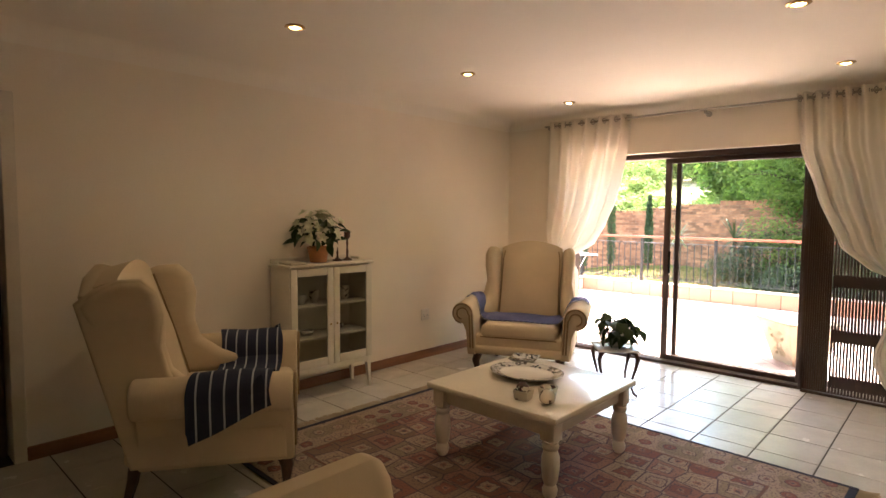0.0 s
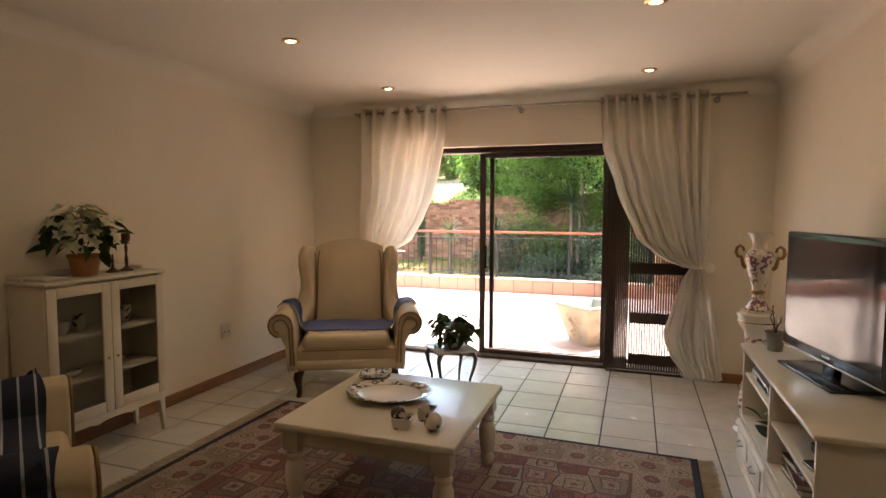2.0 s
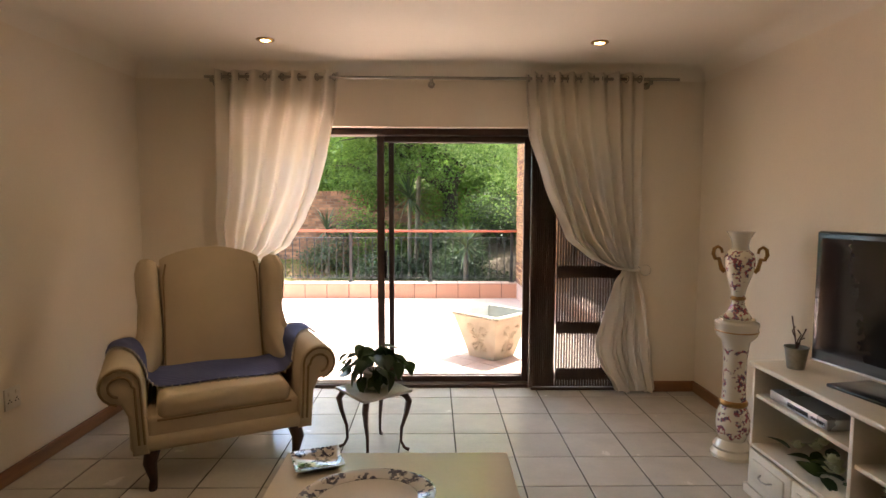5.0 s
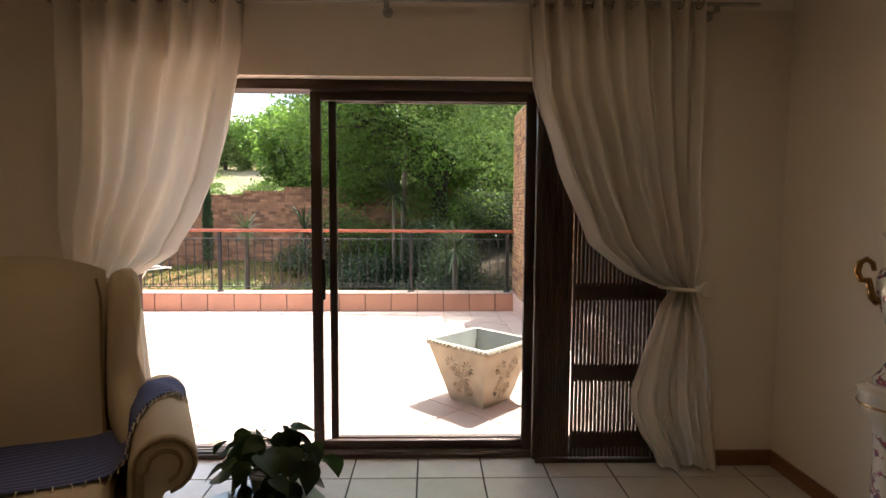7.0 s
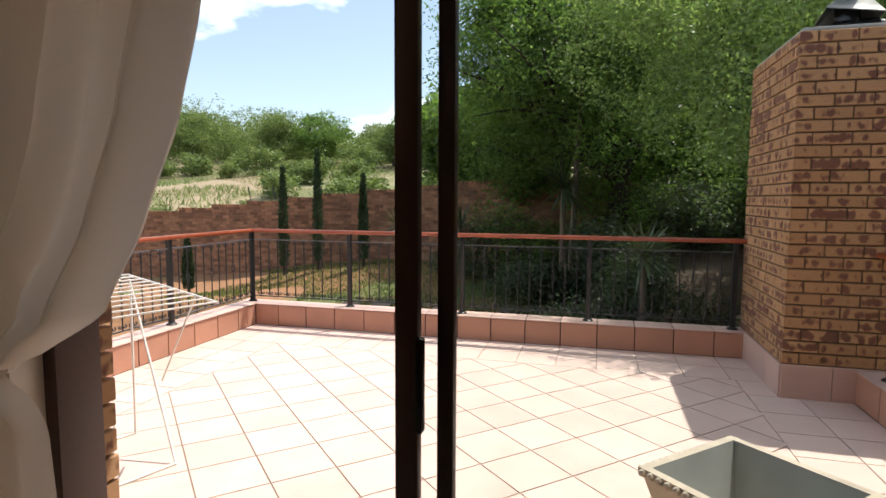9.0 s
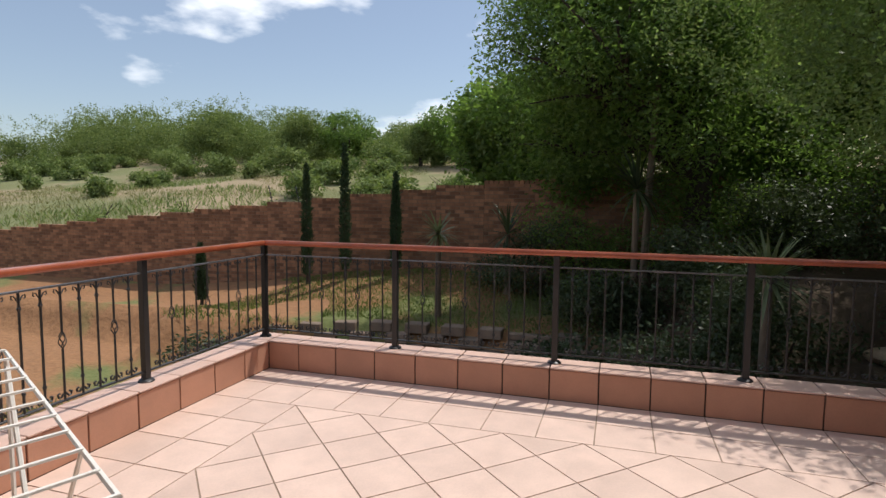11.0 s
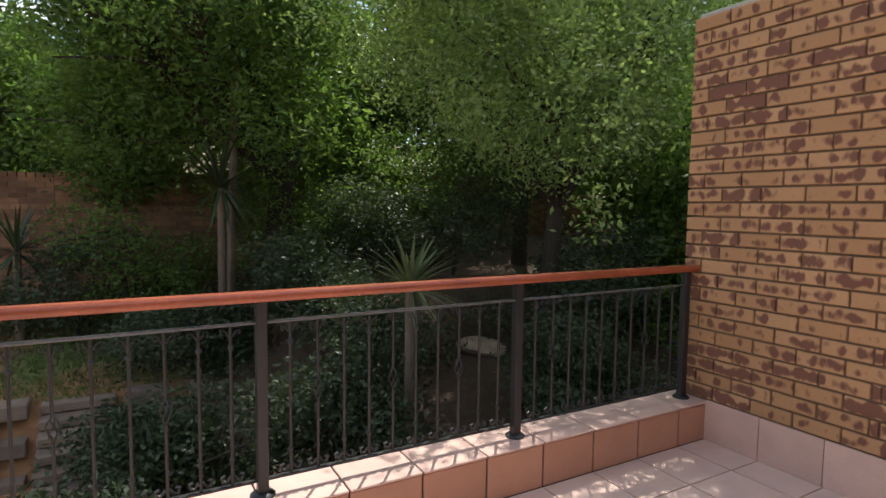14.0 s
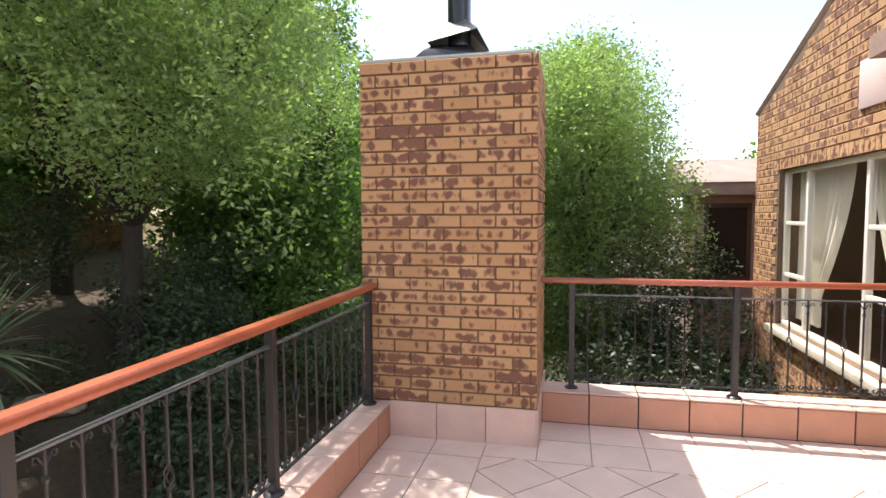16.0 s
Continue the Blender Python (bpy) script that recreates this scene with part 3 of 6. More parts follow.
gate = thing("security_gate", "brown enamelled concertina security gate folded against the door", "security gate", pose(0.9, 0.045, 0))
bar_tight = mesh_of("bar", box_bm(-0.0072, 0.0072, -0.012, 0.012, 0.03, 2.03, 0.002, 1), GATE, False)
bar_wide = mesh_of("bar", box_bm(-0.0070, 0.0070, -0.012, 0.012, 0.03, 2.03, 0.002, 1), GATE, False)
for i in range(11):
    part("bar", bar_tight, None, gate, "", pose(0.008 + i * 0.0155, 0, 0))
GATE_PITCH = 0.0212
for i in range(24):
    part("bar", bar_wide, None, gate, "", pose(0.186 + i * GATE_PITCH, 0, 0))
link = mesh_of("link", prism([(0, -0.028), (GATE_PITCH / 2, -0.055), (GATE_PITCH, -0.028), (GATE_PITCH, 0.028), (GATE_PITCH / 2, 0.055), (0, 0.028)], -0.017, -0.0135), GATE, False)
for zc in (0.13, 0.50, 0.94, 1.42, 1.90):
    for i in range(23):
        part("link", link, None, gate, "", pose(0.186 + i * GATE_PITCH, 0, zc))
part("track_rail", box_bm(-0.01, 0.71, -0.02, 0.02, 0.0, 0.022, 0.002), GATE, gate)
part("head_track", box_bm(-0.01, 0.71, -0.02, 0.02, 2.018, 2.042, 0.002), GATE, gate)
part("lock_stile", box_bm(-0.03, 0.0, -0.02, 0.02, 0.022, 2.018, 0.003), GATE, gate)

# ---------------------------------------------------------------- terrace slab, kerb, railing
TX0, TX1, TY1, TZ = -3.50, 1.885, 4.335, 0.015
KZ, KW = 0.25, 0.235
terrace = structure("terrace_slab", box_bm(TX0 - KW + 0.01, TX1 + KW - 0.01, 0.262, TY1 + KW - 0.01, -1.7, TZ - 0.006), GROUT_OUT, "terrace floor of pale peach tiles laid diagonally")
terrace.name = "pavement"


# ---------------------------------------------------------------- wing chairs
def scroll(cx, cz, r, side):
    """Outline of a rolled arm with its upright panel."""
    pts = [(cx - side * 0.12, 0.20), (cx - side * 0.105, cz - 0.01)]
    for k in range(15):
        a = math.pi * (1.0 - 1.28 * k / 14)
        pts.append((cx + side * r * math.cos(a) + side * 0.0, cz + r * math.sin(a)))
    pts += [(cx + side * 0.0, cz - r * 0.95), (cx - side * 0.03, cz - r * 1.6), (cx - side * 0.045, 0.20)]
    return pts


def wing_chair(name, label, m):
    c = thing(name, label, "armchair", m, "matching wing chairs")
    part("seat_base", box_bm(-0.385, 0.385, -0.40, 0.36, 0.25, 0.38, 0.03, 3), FABRIC, c)
    part("front_rail", box_bm(-0.42, 0.42, -0.425, 0.37, 0.205, 0.285, 0.03, 4), FABRIC, c)
    part("seat_cushion", box_bm(-0.335, 0.335, -0.41, 0.27, 0.345, 0.475, 0.05, 5), FABRIC, c)
    back = sheet(18, 18, lambda u, v: Vector(((u - 0.5) * (0.56 + 0.04 * v), 0.190 + 0.215 * v - 0.06 * math.sin(math.pi * u) * math.sin(math.pi * min(1, v * 1.1)), 0.42 + v * (0.69 + 0.075 * math.sin(math.pi * u) ** 0.8))), 0.0)
    bmesh.ops.recalc_face_normals(back, faces=back.faces[:])
    bmesh.ops.solidify(back, geom=back.faces[:], thickness=-0.12)
    part("backrest", back, FABRIC, c)
    rear = prism([(-0.335, 0.215), (0.335, 0.215), (0.335, 1.04), (0.20, 1.12), (0.0, 1.165), (-0.20, 1.12), (-0.335, 1.04)], 0.245, 0.33, 0.03, 3)
    for v in rear.verts:
        v.co.y += 0.30 * (v.co.z - 0.215)
    part("back_panel", rear, FABRIC, c)
    for s in (-1, 1):
        prof = [(0.36, 0.46), (0.55, 1.0), (0.48, 1.065), (0.38, 1.115), (0.27, 1.12), (0.20, 1.06), (0.172, 0.95), (0.18, 0.79), (0.15, 0.68), (0.05, 0.60), (-0.06, 0.56), (-0.10, 0.50), (0.0, 0.46)]
        w = prism(prof, -0.055, 0.055, 0.045, 5)
        for v in w.verts:
            yy, flare = v.co.x, v.co.y
            v.co = Vector((s * (0.338 + flare + 0.20 * max(0, 0.3 - yy) + 0.03 * smooth_step(0.7, 1.1, v.co.z)), yy, v.co.z))
        part("wing", w, FABRIC, c)
        a = prism(scroll(s * 0.492, 0.565, 0.100, s), -0.43, 0.30, 0.018, 3)
        part("arm", a, FABRIC, c)
        for k, dx in enumerate((0.0, 0.05)):
            pts = [(s * (0.392 + dx * 0.5), -0.436, 0.26), (s * (0.404 + dx * 0.5), -0.437, 0.55)]
            for j in range(13):
                ang = math.pi * (1.0 - 1.45 * j / 12)
                rr = 0.088 - dx * 0.75
                pts.append((s * 0.492 + s * rr * math.cos(ang), -0.437, 0.565 + rr * math.sin(ang)))
            part("piping", tube(pts, 0.0065, 6), PIPING, c, "brown corded piping")
        side = prism([(-0.395, 0.21), (-0.40, 0.50), (-0.12, 0.53), (0.09, 0.565), (0.155, 0.68), (0.185, 0.79), (0.172, 0.95), (0.20, 1.06), (0.27, 1.125), (0.38, 1.12), (0.49, 1.075), (0.57, 1.01), (0.33, 0.21)], -0.03, 0.03, 0.02, 3)
        for v in side.verts:
            yy, flare = v.co.x, v.co.y
            v.co = Vector((s * (0.355 + flare + 0.075 * (1 - smooth_step(0.5, 0.85, v.co.z)) + 0.19 * max(0, 0.3 - yy) * smooth_step(0.5, 0.8, v.co.z) + 0.02 * smooth_step(0.7, 1.1, v.co.z)), yy, v.co.z))
        part("side_panel", side, FABRIC, c)
        part("piping", tube([(s * 0.285, 0.195, 0.47), (s * 0.28, 0.275, 0.75), (s * 0.28, 0.355, 1.0), (s * 0.265, 0.38, 1.08)], 0.006, 6), PIPING, c)
        part("leg", tube([(s * 0.355, -0.36, 0.225), (s * 0.375, -0.39, 0.14), (s * 0.36, -0.385, 0.05), (s * 0.365, -0.40, 0.012), (s * 0.365, -0.40, 0.0)], [0.042, 0.034, 0.02, 0.022, 0.018], 10), LEG, c, "dark walnut cabriole leg")
        part("leg", tube([(s * 0.34, 0.33, 0.225), (s * 0.34, 0.35, 0.11), (s * 0.34, 0.38, 0.0)], [0.034, 0.028, 0.02], 8), LEG, c, "dark walnut splayed leg")
    part("piping", tube([(-0.335, -0.414, 0.365), (0.335, -0.414, 0.365)], 0.006, 6), PIPING, c)
    return c


def throw(name, label, m, material, y0, y1, fringe, hang=0.0, skew=0.0, end=-31, pull=0.0):
    """A woven cloth over both arms and the seat of a wing chair."""
    def path(u):
        arc = [(0.492 + 0.113 * math.cos(math.radians(d)), 0.567 + 0.113 * math.sin(math.radians(d))) for d in range(175, end, -15)]
        half = [(0, 0.484), (0.12, 0.484), (0.24, 0.485), (0.33, 0.494), (0.375, 0.53)] + arc + ([(0.596, 0.50 - hang), (0.600, 0.48 - hang * 1.8)] if end < 0 else [])
        pts = [(-x, z) for x, z in reversed(half[1:])] + half
        k = u * (len(pts) - 1)
        i = min(int(k), len(pts) - 2)
        f = k - i
        return pts[i][0] * (1 - f) + pts[i + 1][0] * f, pts[i][1] * (1 - f) + pts[i + 1][1] * f

    def fn(u, v):
        x, z = path(u)
        w = 0.004 * math.sin(u * 41 + v * 7)
        drop = -skew * (v - 0.3) * max(0.0, abs(x) - 0.57) / 0.03 if z < 0.55 and abs(x) > 0.57 else 0.0
        front = y0 + pull * smooth_step(0.33, 0.56, abs(x))
        return Vector((x, front + (y1 - front) * v + 0.012 * math.sin(u * 17), z + 0.004 + w + drop))
    cl = thing(name, label, "throw", m)
    part("cloth", sheet(110, 12, fn, 0.006), material, cl)
    if fringe:
        for i in range(70):
            p = fn(i / 69, 0.0)
            q = p + Vector((0.004 * math.sin(i * 3.1), -0.022, -0.012))
            part("tassel", tube([p, (p + q) / 2 + Vector((0.003, 0, 0.002)), q], 0.0028, 4), TASSEL, cl)
    return cl


CHAIR_A = pose(-1.16, -0.99, 0, 0, 0, 26)
CHAIR_B = pose(-1.21, -3.93, 0.012, 0, 0, 146.5)
wing_chair("wing_chair", "cream upholstered wing chair with brown piping by the glass door", CHAIR_A)
wing_chair("wing_chair", "cream upholstered wing chair standing half on the rug", CHAIR_B)
throw("blue_throw", "blue fringed woven throw across the armchair seat and arms", CHAIR_A, THROW, -0.25, 0.165, True, 0.0, 0.0, 35, 0.24)
throw("striped_throw", "navy throw with white stripes draped over the armchair arms", CHAIR_B, THROW_STRIPED, -0.33, 0.04, False, 0.0, 0.17)

tub = thing("tub_chair", "low cream upholstered tub chair with a smooth rounded back", "armchair", pose(1.0, -4.70, 0))
part("backrest", prism([(-0.24, 0.30), (-0.24, 0.80), (-0.225, 0.86), (-0.18, 0.90), (-0.13, 0.90), (-0.09, 0.86), (-0.075, 0.80), (-0.07, 0.30)], -0.24, 0.22, 0.06, 5), FABRIC, tub)
part("seat", box_bm(-0.22, 0.26, -0.24, 0.22, 0.16, 0.44, 0.05, 4), FABRIC, tub)
for sx, sy in ((-0.18, -0.2), (-0.18, 0.18), (0.22, -0.2), (0.22, 0.18)):
    part("leg", tube([(sx, sy, 0.18), (sx, sy, 0.0)], [0.025, 0.016], 8), LEG, tub)

# ---------------------------------------------------------------- rug, coffee table
RX0, RX1, RY0, RY1 = -1.36, 1.46, -3.85, -1.66
rug = thing("rug", "worn red and beige patterned rug with navy ends on the tiles", "rug", pose((RX0 + RX1) / 2, (RY0 + RY1) / 2, 0.0, 0, 0, -1.5))
hx, hy = (RX1 - RX0) / 2, (RY1 - RY0) / 2
part("field", box_bm(-hx + 0.36, hx - 0.36, -hy + 0.32, hy - 0.32, 0.001, 0.0120), RUG, rug)
for x0, x1, y0, y1 in ((-hx + 0.04, hx - 0.04, hy - 0.32, hy - 0.03), (-hx + 0.04, hx - 0.04, -hy + 0.03, -hy + 0.32), (-hx + 0.04, -hx + 0.36, -hy + 0.32, hy - 0.32), (hx - 0.36, hx - 0.04, -hy + 0.32, hy - 0.32)):
    part("border", box_bm(x0, x1, y0, y1, 0.001, 0.0118), RUG_BORDER, rug)
for x0, x1, y0, y1 in ((-hx, hx, hy - 0.03, hy), (-hx, hx, -hy, -hy + 0.03), (-hx, -hx + 0.04, -hy + 0.03, hy - 0.03), (hx - 0.04, hx, -hy + 0.03, hy - 0.03)):
    part("selvedge", box_bm(x0, x1, y0, y1, 0.001, 0.0125, 0.003, 1), RUG_BAND, rug, "navy woven edge band")
for x0, x1, y0, y1 in ((-hx + 0.345, hx - 0.345, hy - 0.335, hy - 0.318), (-hx + 0.345, hx - 0.345, -hy + 0.318, -hy + 0.335), (-hx + 0.345, -hx + 0.362, -hy + 0.335, hy - 0.335), (hx - 0.362, hx - 0.345, -hy + 0.335, hy - 0.335)):
    part("guard_stripe", box_bm(x0, x1, y0, y1, 0.001, 0.0123), GUARD, rug)
rng = np.random.default_rng(4)
for s in (-1, 1):
    n = 900
    yy = rng.uniform(-hy, hy, n)
    ln = rng.uniform(0.05, 0.095, n)
    sk = rng.normal(0, 0.018, n)
    a = np.stack([np.full(n, s * hx), yy, np.full(n, 0.006)], 1)
    b = np.stack([s * (hx + ln), yy + sk, rng.uniform(0.003, 0.008, n)], 1)
    w = np.array([0, 0.0022, 0.0012])
    tagged(part("fringe", quads_mesh("fringe", np.stack([a - w, a + w, b + w, b - w], 1), FRINGE), None, rug), kind="stuff")

table = thing("coffee_table", "low cream painted coffee table with turned legs on the rug", "coffee table", pose(-0.025, -2.545, 0.0125, 0, 0, 0))
TT = 0.445
part("tabletop", box_bm(-0.445, 0.445, -0.455, 0.455, TT - 0.034, TT, 0.008, 3), WHITE_WOOD, table)
for s in (-1, 1):
    part("apron", box_bm(-0.36, 0.36, s * 0.385 - 0.011, s * 0.385 + 0.011, TT - 0.125, TT - 0.034, 0.003), WHITE_WOOD, table)
    part("apron", box_bm(s * 0.375 - 0.011, s * 0.375 + 0.011, -0.37, 0.37, TT - 0.125, TT - 0.034, 0.003), WHITE_WOOD, table)
    for t2 in (-1, 1):
        bm = lathe([(0.024, 0.0), (0.036, 0.02), (0.040, 0.05), (0.030, 0.075), (0.034, 0.085), (0.040, 0.10), (0.048, 0.17), (0.046, 0.22), (0.034, 0.255), (0.042, 0.265), (0.042, 0.28), (0.036, 0.29), (0.044, 0.305)], 20)
        box_bm(-0.042, 0.042, -0.042, 0.042, 0.305, TT - 0.034, 0.004, 2, bm)
        for v in bm.verts:
            v.co += Vector((s * 0.375, t2 * 0.385, 0))
        part("leg", bm, WHITE_WOOD, table, "turned baluster leg")
TOP = TT + 0.0127


def dish(name, label, cat, x, y, profile, material, rz=0, squash=(1, 1), rim=None):
    t = thing(name, label, cat, pose(x, y, TOP, 0, 0, rz))
    part("bowl", lathe(profile, 40, None, (0, 0), squash), material, t)
    if rim:
        part("rim", lathe(rim, 40, None, (0, 0), squash, False), CHINA_BLUE, t, "printed patterned rim")
    return t


dish("oval_platter", "oval china platter with a printed grey rim", "platter", -0.10, -2.50,
     [(0.085, 0.0), (0.09, 0.004), (0.135, 0.010), (0.150, 0.022), (0.148, 0.025), (0.130, 0.014), (0.085, 0.009), (0.001, 0.008)], CHINA, 12, (1.15, 0.92),
     [(0.150, 0.0225), (0.200, 0.036), (0.202, 0.040), (0.196, 0.041), (0.149, 0.027), (0.150, 0.0225)])


def square_bowl(name, label, x, y, rz, half, h, flare, material, z=TOP):
    t = thing(name, label, "bowl", pose(x, y, z, 0, 0, rz))
    bm = bmesh.new()
    levels = [(half * (1 - flare), 0.0), (half, h), (half - 0.006, h), (half * (1 - flare) - 0.004, 0.008)]
    rings = [[bm.verts.new((sx * r, sy * r, zz)) for sx, sy in ((-1, -1), (1, -1), (1, 1), (-1, 1))] for r, zz in levels]
    for a, b in zip(rings, rings[1:]):
        for i in range(4):
            bm.faces.new((a[i], a[(i + 1) % 4], b[(i + 1) % 4], b[i]))
    bm.faces.new(list(reversed(rings[0])))
    bm.faces.new(rings[-1])
    bmesh.ops.bevel(bm, geom=bm.edges[:], offset=0.003, segments=2, affect="EDGES")
    part("bowl", bm, material, t)
    return t


square_bowl("square_dish", "square flared china dish with a dark printed rim", -0.33, -2.19, 20, 0.095, 0.024, 0.35, CHINA_BLUE)
square_bowl("square_bowl", "small square cream bowl with brown brush marks", 0.13, -2.86, 8, 0.045, 0.055, 0.22, CHINA_MARKED)
square_bowl("square_bowl", "small square cream bowl with brown brush marks", 0.20, -2.73, 12, 0.045, 0.055, 0.22, CHINA_MARKED)
for x, y2, r, mt, lb in ((0.27, -2.845, 0.042, CHINA_MARKED, "round cream pomander with brown brush marks"), (0.075, -2.79, 0.035, LEG, "dark brown turned wooden ball")):
    t = thing("decorative_ball", lb, "ornament", pose(x, y2, TOP))
    part("body", lathe([(max(0.001, r * math.sin(math.pi * k / 14)), r - r * math.cos(math.pi * k / 14)) for k in range(15)], 24), mt, t)

# ---------------------------------------------------------------- side table with plant
side = thing("side_table", "small marble-topped side table on curved dark legs", "side table", pose(-0.235, -1.035, 0, 0, 0, 38))
SZ = 0.375
part("tabletop", box_bm(-0.165, 0.165, -0.165, 0.165, SZ - 0.018, SZ, 0.004, 2), MARBLE, side, "grey-white marble top")
for sx in (-1, 1):
    for sy in (-1, 1):
        path = [(0.105, SZ - 0.02), (0.135, SZ - 0.035), (0.15, SZ - 0.07), (0.14, SZ - 0.14), (0.118, 0.14), (0.115, 0.06), (0.13, 0.02), (0.15, 0.008)]
        part("leg", tube([(sx * a, sy * a, z) for a, z in path], [0.014, 0.02, 0.019, 0.014, 0.010, 0.008, 0.009, 0.011], 8), LEG, side, "black-brown cabriole leg")


def potted(name, label, m, pot_profile, pot_mat):
    t = thing(name, label, "potted plant", m)
    part("pot", lathe(pot_profile, 28), pot_mat, t)
    return t


ivy = potted("potted_plant", "leafy green plant in a white pot on the side table", pose(-0.235, -1.03, SZ), [(0.045, 0.0), (0.055, 0.004), (0.062, 0.06), (0.068, 0.10), (0.072, 0.105), (0.066, 0.108), (0.06, 0.09), (0.001, 0.085)], CHINA)
rng = np.random.default_rng(11)


def blade(length, width, bend, fold=0.15):
    """One curved, cupped leaf along +x."""
    bm = bmesh.new()
    rows, n = [], 5
    for i in range(n + 1):
        u = i / n
        w = width * math.sin(math.pi * min(1, 0.12 + 0.88 * u) ** 0.8) * (0.98 if i < n else 0.02)
        x, z = length * u, -bend * u * u
        rows.append([bm.verts.new((x, -w / 2, z + fold * w)), bm.verts.new((x, 0, z)), bm.verts.new((x, w / 2, z + fold * w))])
    for a, b in zip(rows, rows[1:]):
        for k in range(2):
            bm.faces.new((a[k], a[k + 1], b[k + 1], b[k]))
    return bm


leaf_me = [mesh_of("leaf", blade(0.105, 0.095, 0.025), LEAF_POT), mesh_of("leaf", blade(0.08, 0.07, 0.02), LEAF_POT)]
for i in range(62):
    a, el = rng.uniform(0, 2 * math.pi), rng.uniform(0.05, 1.25)
    r = rng.uniform(0.08, 0.20)
    tip = Vector((r * math.cos(a) * math.cos(el) * 1.05, r * math.sin(a) * math.cos(el) * 1.05, 0.105 + r * math.sin(el) * 1.0 - 0.05 * math.cos(el) * rng.uniform(0, 1.4)))
    part("leaf", leaf_me[i % 2], None, ivy, "", Matrix.Translation(tip) @ pose(0, 0, 0, rng.uniform(-40, 40), rng.uniform(0, 75), math.degrees(a) + rng.uniform(-50, 50)))
    if i % 3 == 0:
        part("stem", tube([(0, 0, 0.085), tip * 0.55 + Vector((0, 0, 0.05)), tip], 0.002, 4), LEAF_POT, ivy)

# ---------------------------------------------------------------- glazed cabinet
CX, CY0, CY1, CH = -1.78, -3.10, -2.33, 1.06
cab = thing("display_cabinet", "cream painted display cabinet with glazed doors and tapered legs", "cabinet", pose(WX + 0.03, (CY0 + CY1) / 2, 0, 0, 0, 0))
cw, cd = (CY1 - CY0) / 2, CX - WX - 0.03
Z0 = 0.22
part("side_panel", box_bm(0, cd - 0.02, -cw, -cw + 0.02, Z0, CH - 0.02, 0.003), WHITE_WOOD, cab)
part("side_panel", box_bm(0, cd - 0.02, cw - 0.02, cw, Z0, CH - 0.02, 0.003), WHITE_WOOD, cab)
part("back_panel", box_bm(0, 0.012, -cw + 0.02, cw - 0.02, Z0, CH - 0.02), WHITE_WOOD, cab)
part("bottom_panel", box_bm(0.012, cd - 0.02, -cw + 0.02, cw - 0.02, Z0, Z0 + 0.02), WHITE_WOOD, cab)
part("top_panel", box_bm(-0.005, cd + 0.012, -cw - 0.012, cw + 0.012, CH - 0.02, CH, 0.006), WHITE_WOOD, cab)
part("gallery", box_bm(-0.005, 0.012, -cw, cw, CH, CH + 0.035, 0.004), WHITE_WOOD, cab)
for s in (-1, 1):
    part("gallery", box_bm(0.012, 0.12, s * cw - 0.008, s * cw + 0.008, CH, CH + 0.02, 0.004), WHITE_WOOD, cab)
for z in (0.47, 0.72):
    part("shelf", box_bm(0.014, cd - 0.03, -cw + 0.021, cw - 0.021, z, z + 0.016), WHITE_WOOD, cab)
for s in (-1, 1):
    d = part("door", box_bm(cd - 0.019, cd, min(0, s * cw) + 0.002, min(0, s * cw) + 0.058, Z0 + 0.04, CH - 0.03, 0.004), WHITE_WOOD, cab)
    y0d, y1d = min(0, s * cw) + 0.002, max(0, s * cw) - 0.002
    part("stile", box_bm(cd - 0.019, cd, y1d - 0.056, y1d, Z0 + 0.04, CH - 0.03, 0.004), WHITE_WOOD, d)
    part("rail", box_bm(cd - 0.0185, cd - 0.0005, y0d + 0.056, y1d - 0.056, CH - 0.09, CH - 0.03, 0.003), WHITE_WOOD, d)
    part("rail", box_bm(cd - 0.0185, cd - 0.0005, y0d + 0.056, y1d - 0.056, Z0 + 0.04, Z0 + 0.105, 0.003), WHITE_WOOD, d)
    g = part("pane", box_bm(cd - 0.012, cd - 0.008, y0d + 0.05, y1d - 0.05, Z0 + 0.10, CH - 0.085), FROST, d)
    g.visible_shadow = False
    part("escutcheon", lathe([(0.001, 0), (0.008, 0), (0.008, 0.004), (0.001, 0.005)], 12), BRASS, d, "brass keyhole plate", pose(cd, s * 0.03, 0.58, 0, 90, 0))
    for xx in (0.03, cd - 0.035):
        b = box_bm(-0.02, 0.02, -0.02, 0.02, 0.0, Z0 + 0.04, 0.003)
        for v in b.verts:
            k = 0.55 + 0.45 * v.co.z / Z0
            v.co = Vector((xx + v.co.x * k + (0.012 * (1 - v.co.z / Z0) if xx > 0.1 else 0), s * (cw - 0.021) + v.co.y * k + s * 0.012 * (1 - v.co.z / Z0), v.co.z))
        part("leg", b, WHITE_WOOD, cab, "tapered splayed leg")
wave = [(-cw + 0.04, Z0 + 0.04), (-cw + 0.04, Z0 - 0.02)] + [(-cw + 0.04 + (2 * cw - 0.08) * k / 24, Z0 - 0.015 + 0.022 * abs(math.sin(k / 24 * math.pi * 3)) * (1 if k not in (0, 24) else 0)) for k in range(1, 24)] + [(cw - 0.04, Z0 - 0.02), (cw - 0.04, Z0 + 0.04)]
b = prism(wave, -0.008, 0.008)
for v in b.verts:
    v.co = Vector((cd - 0.01 + v.co.y, v.co.x, v.co.z))
part("scalloped_apron", b, WHITE_WOOD, cab)
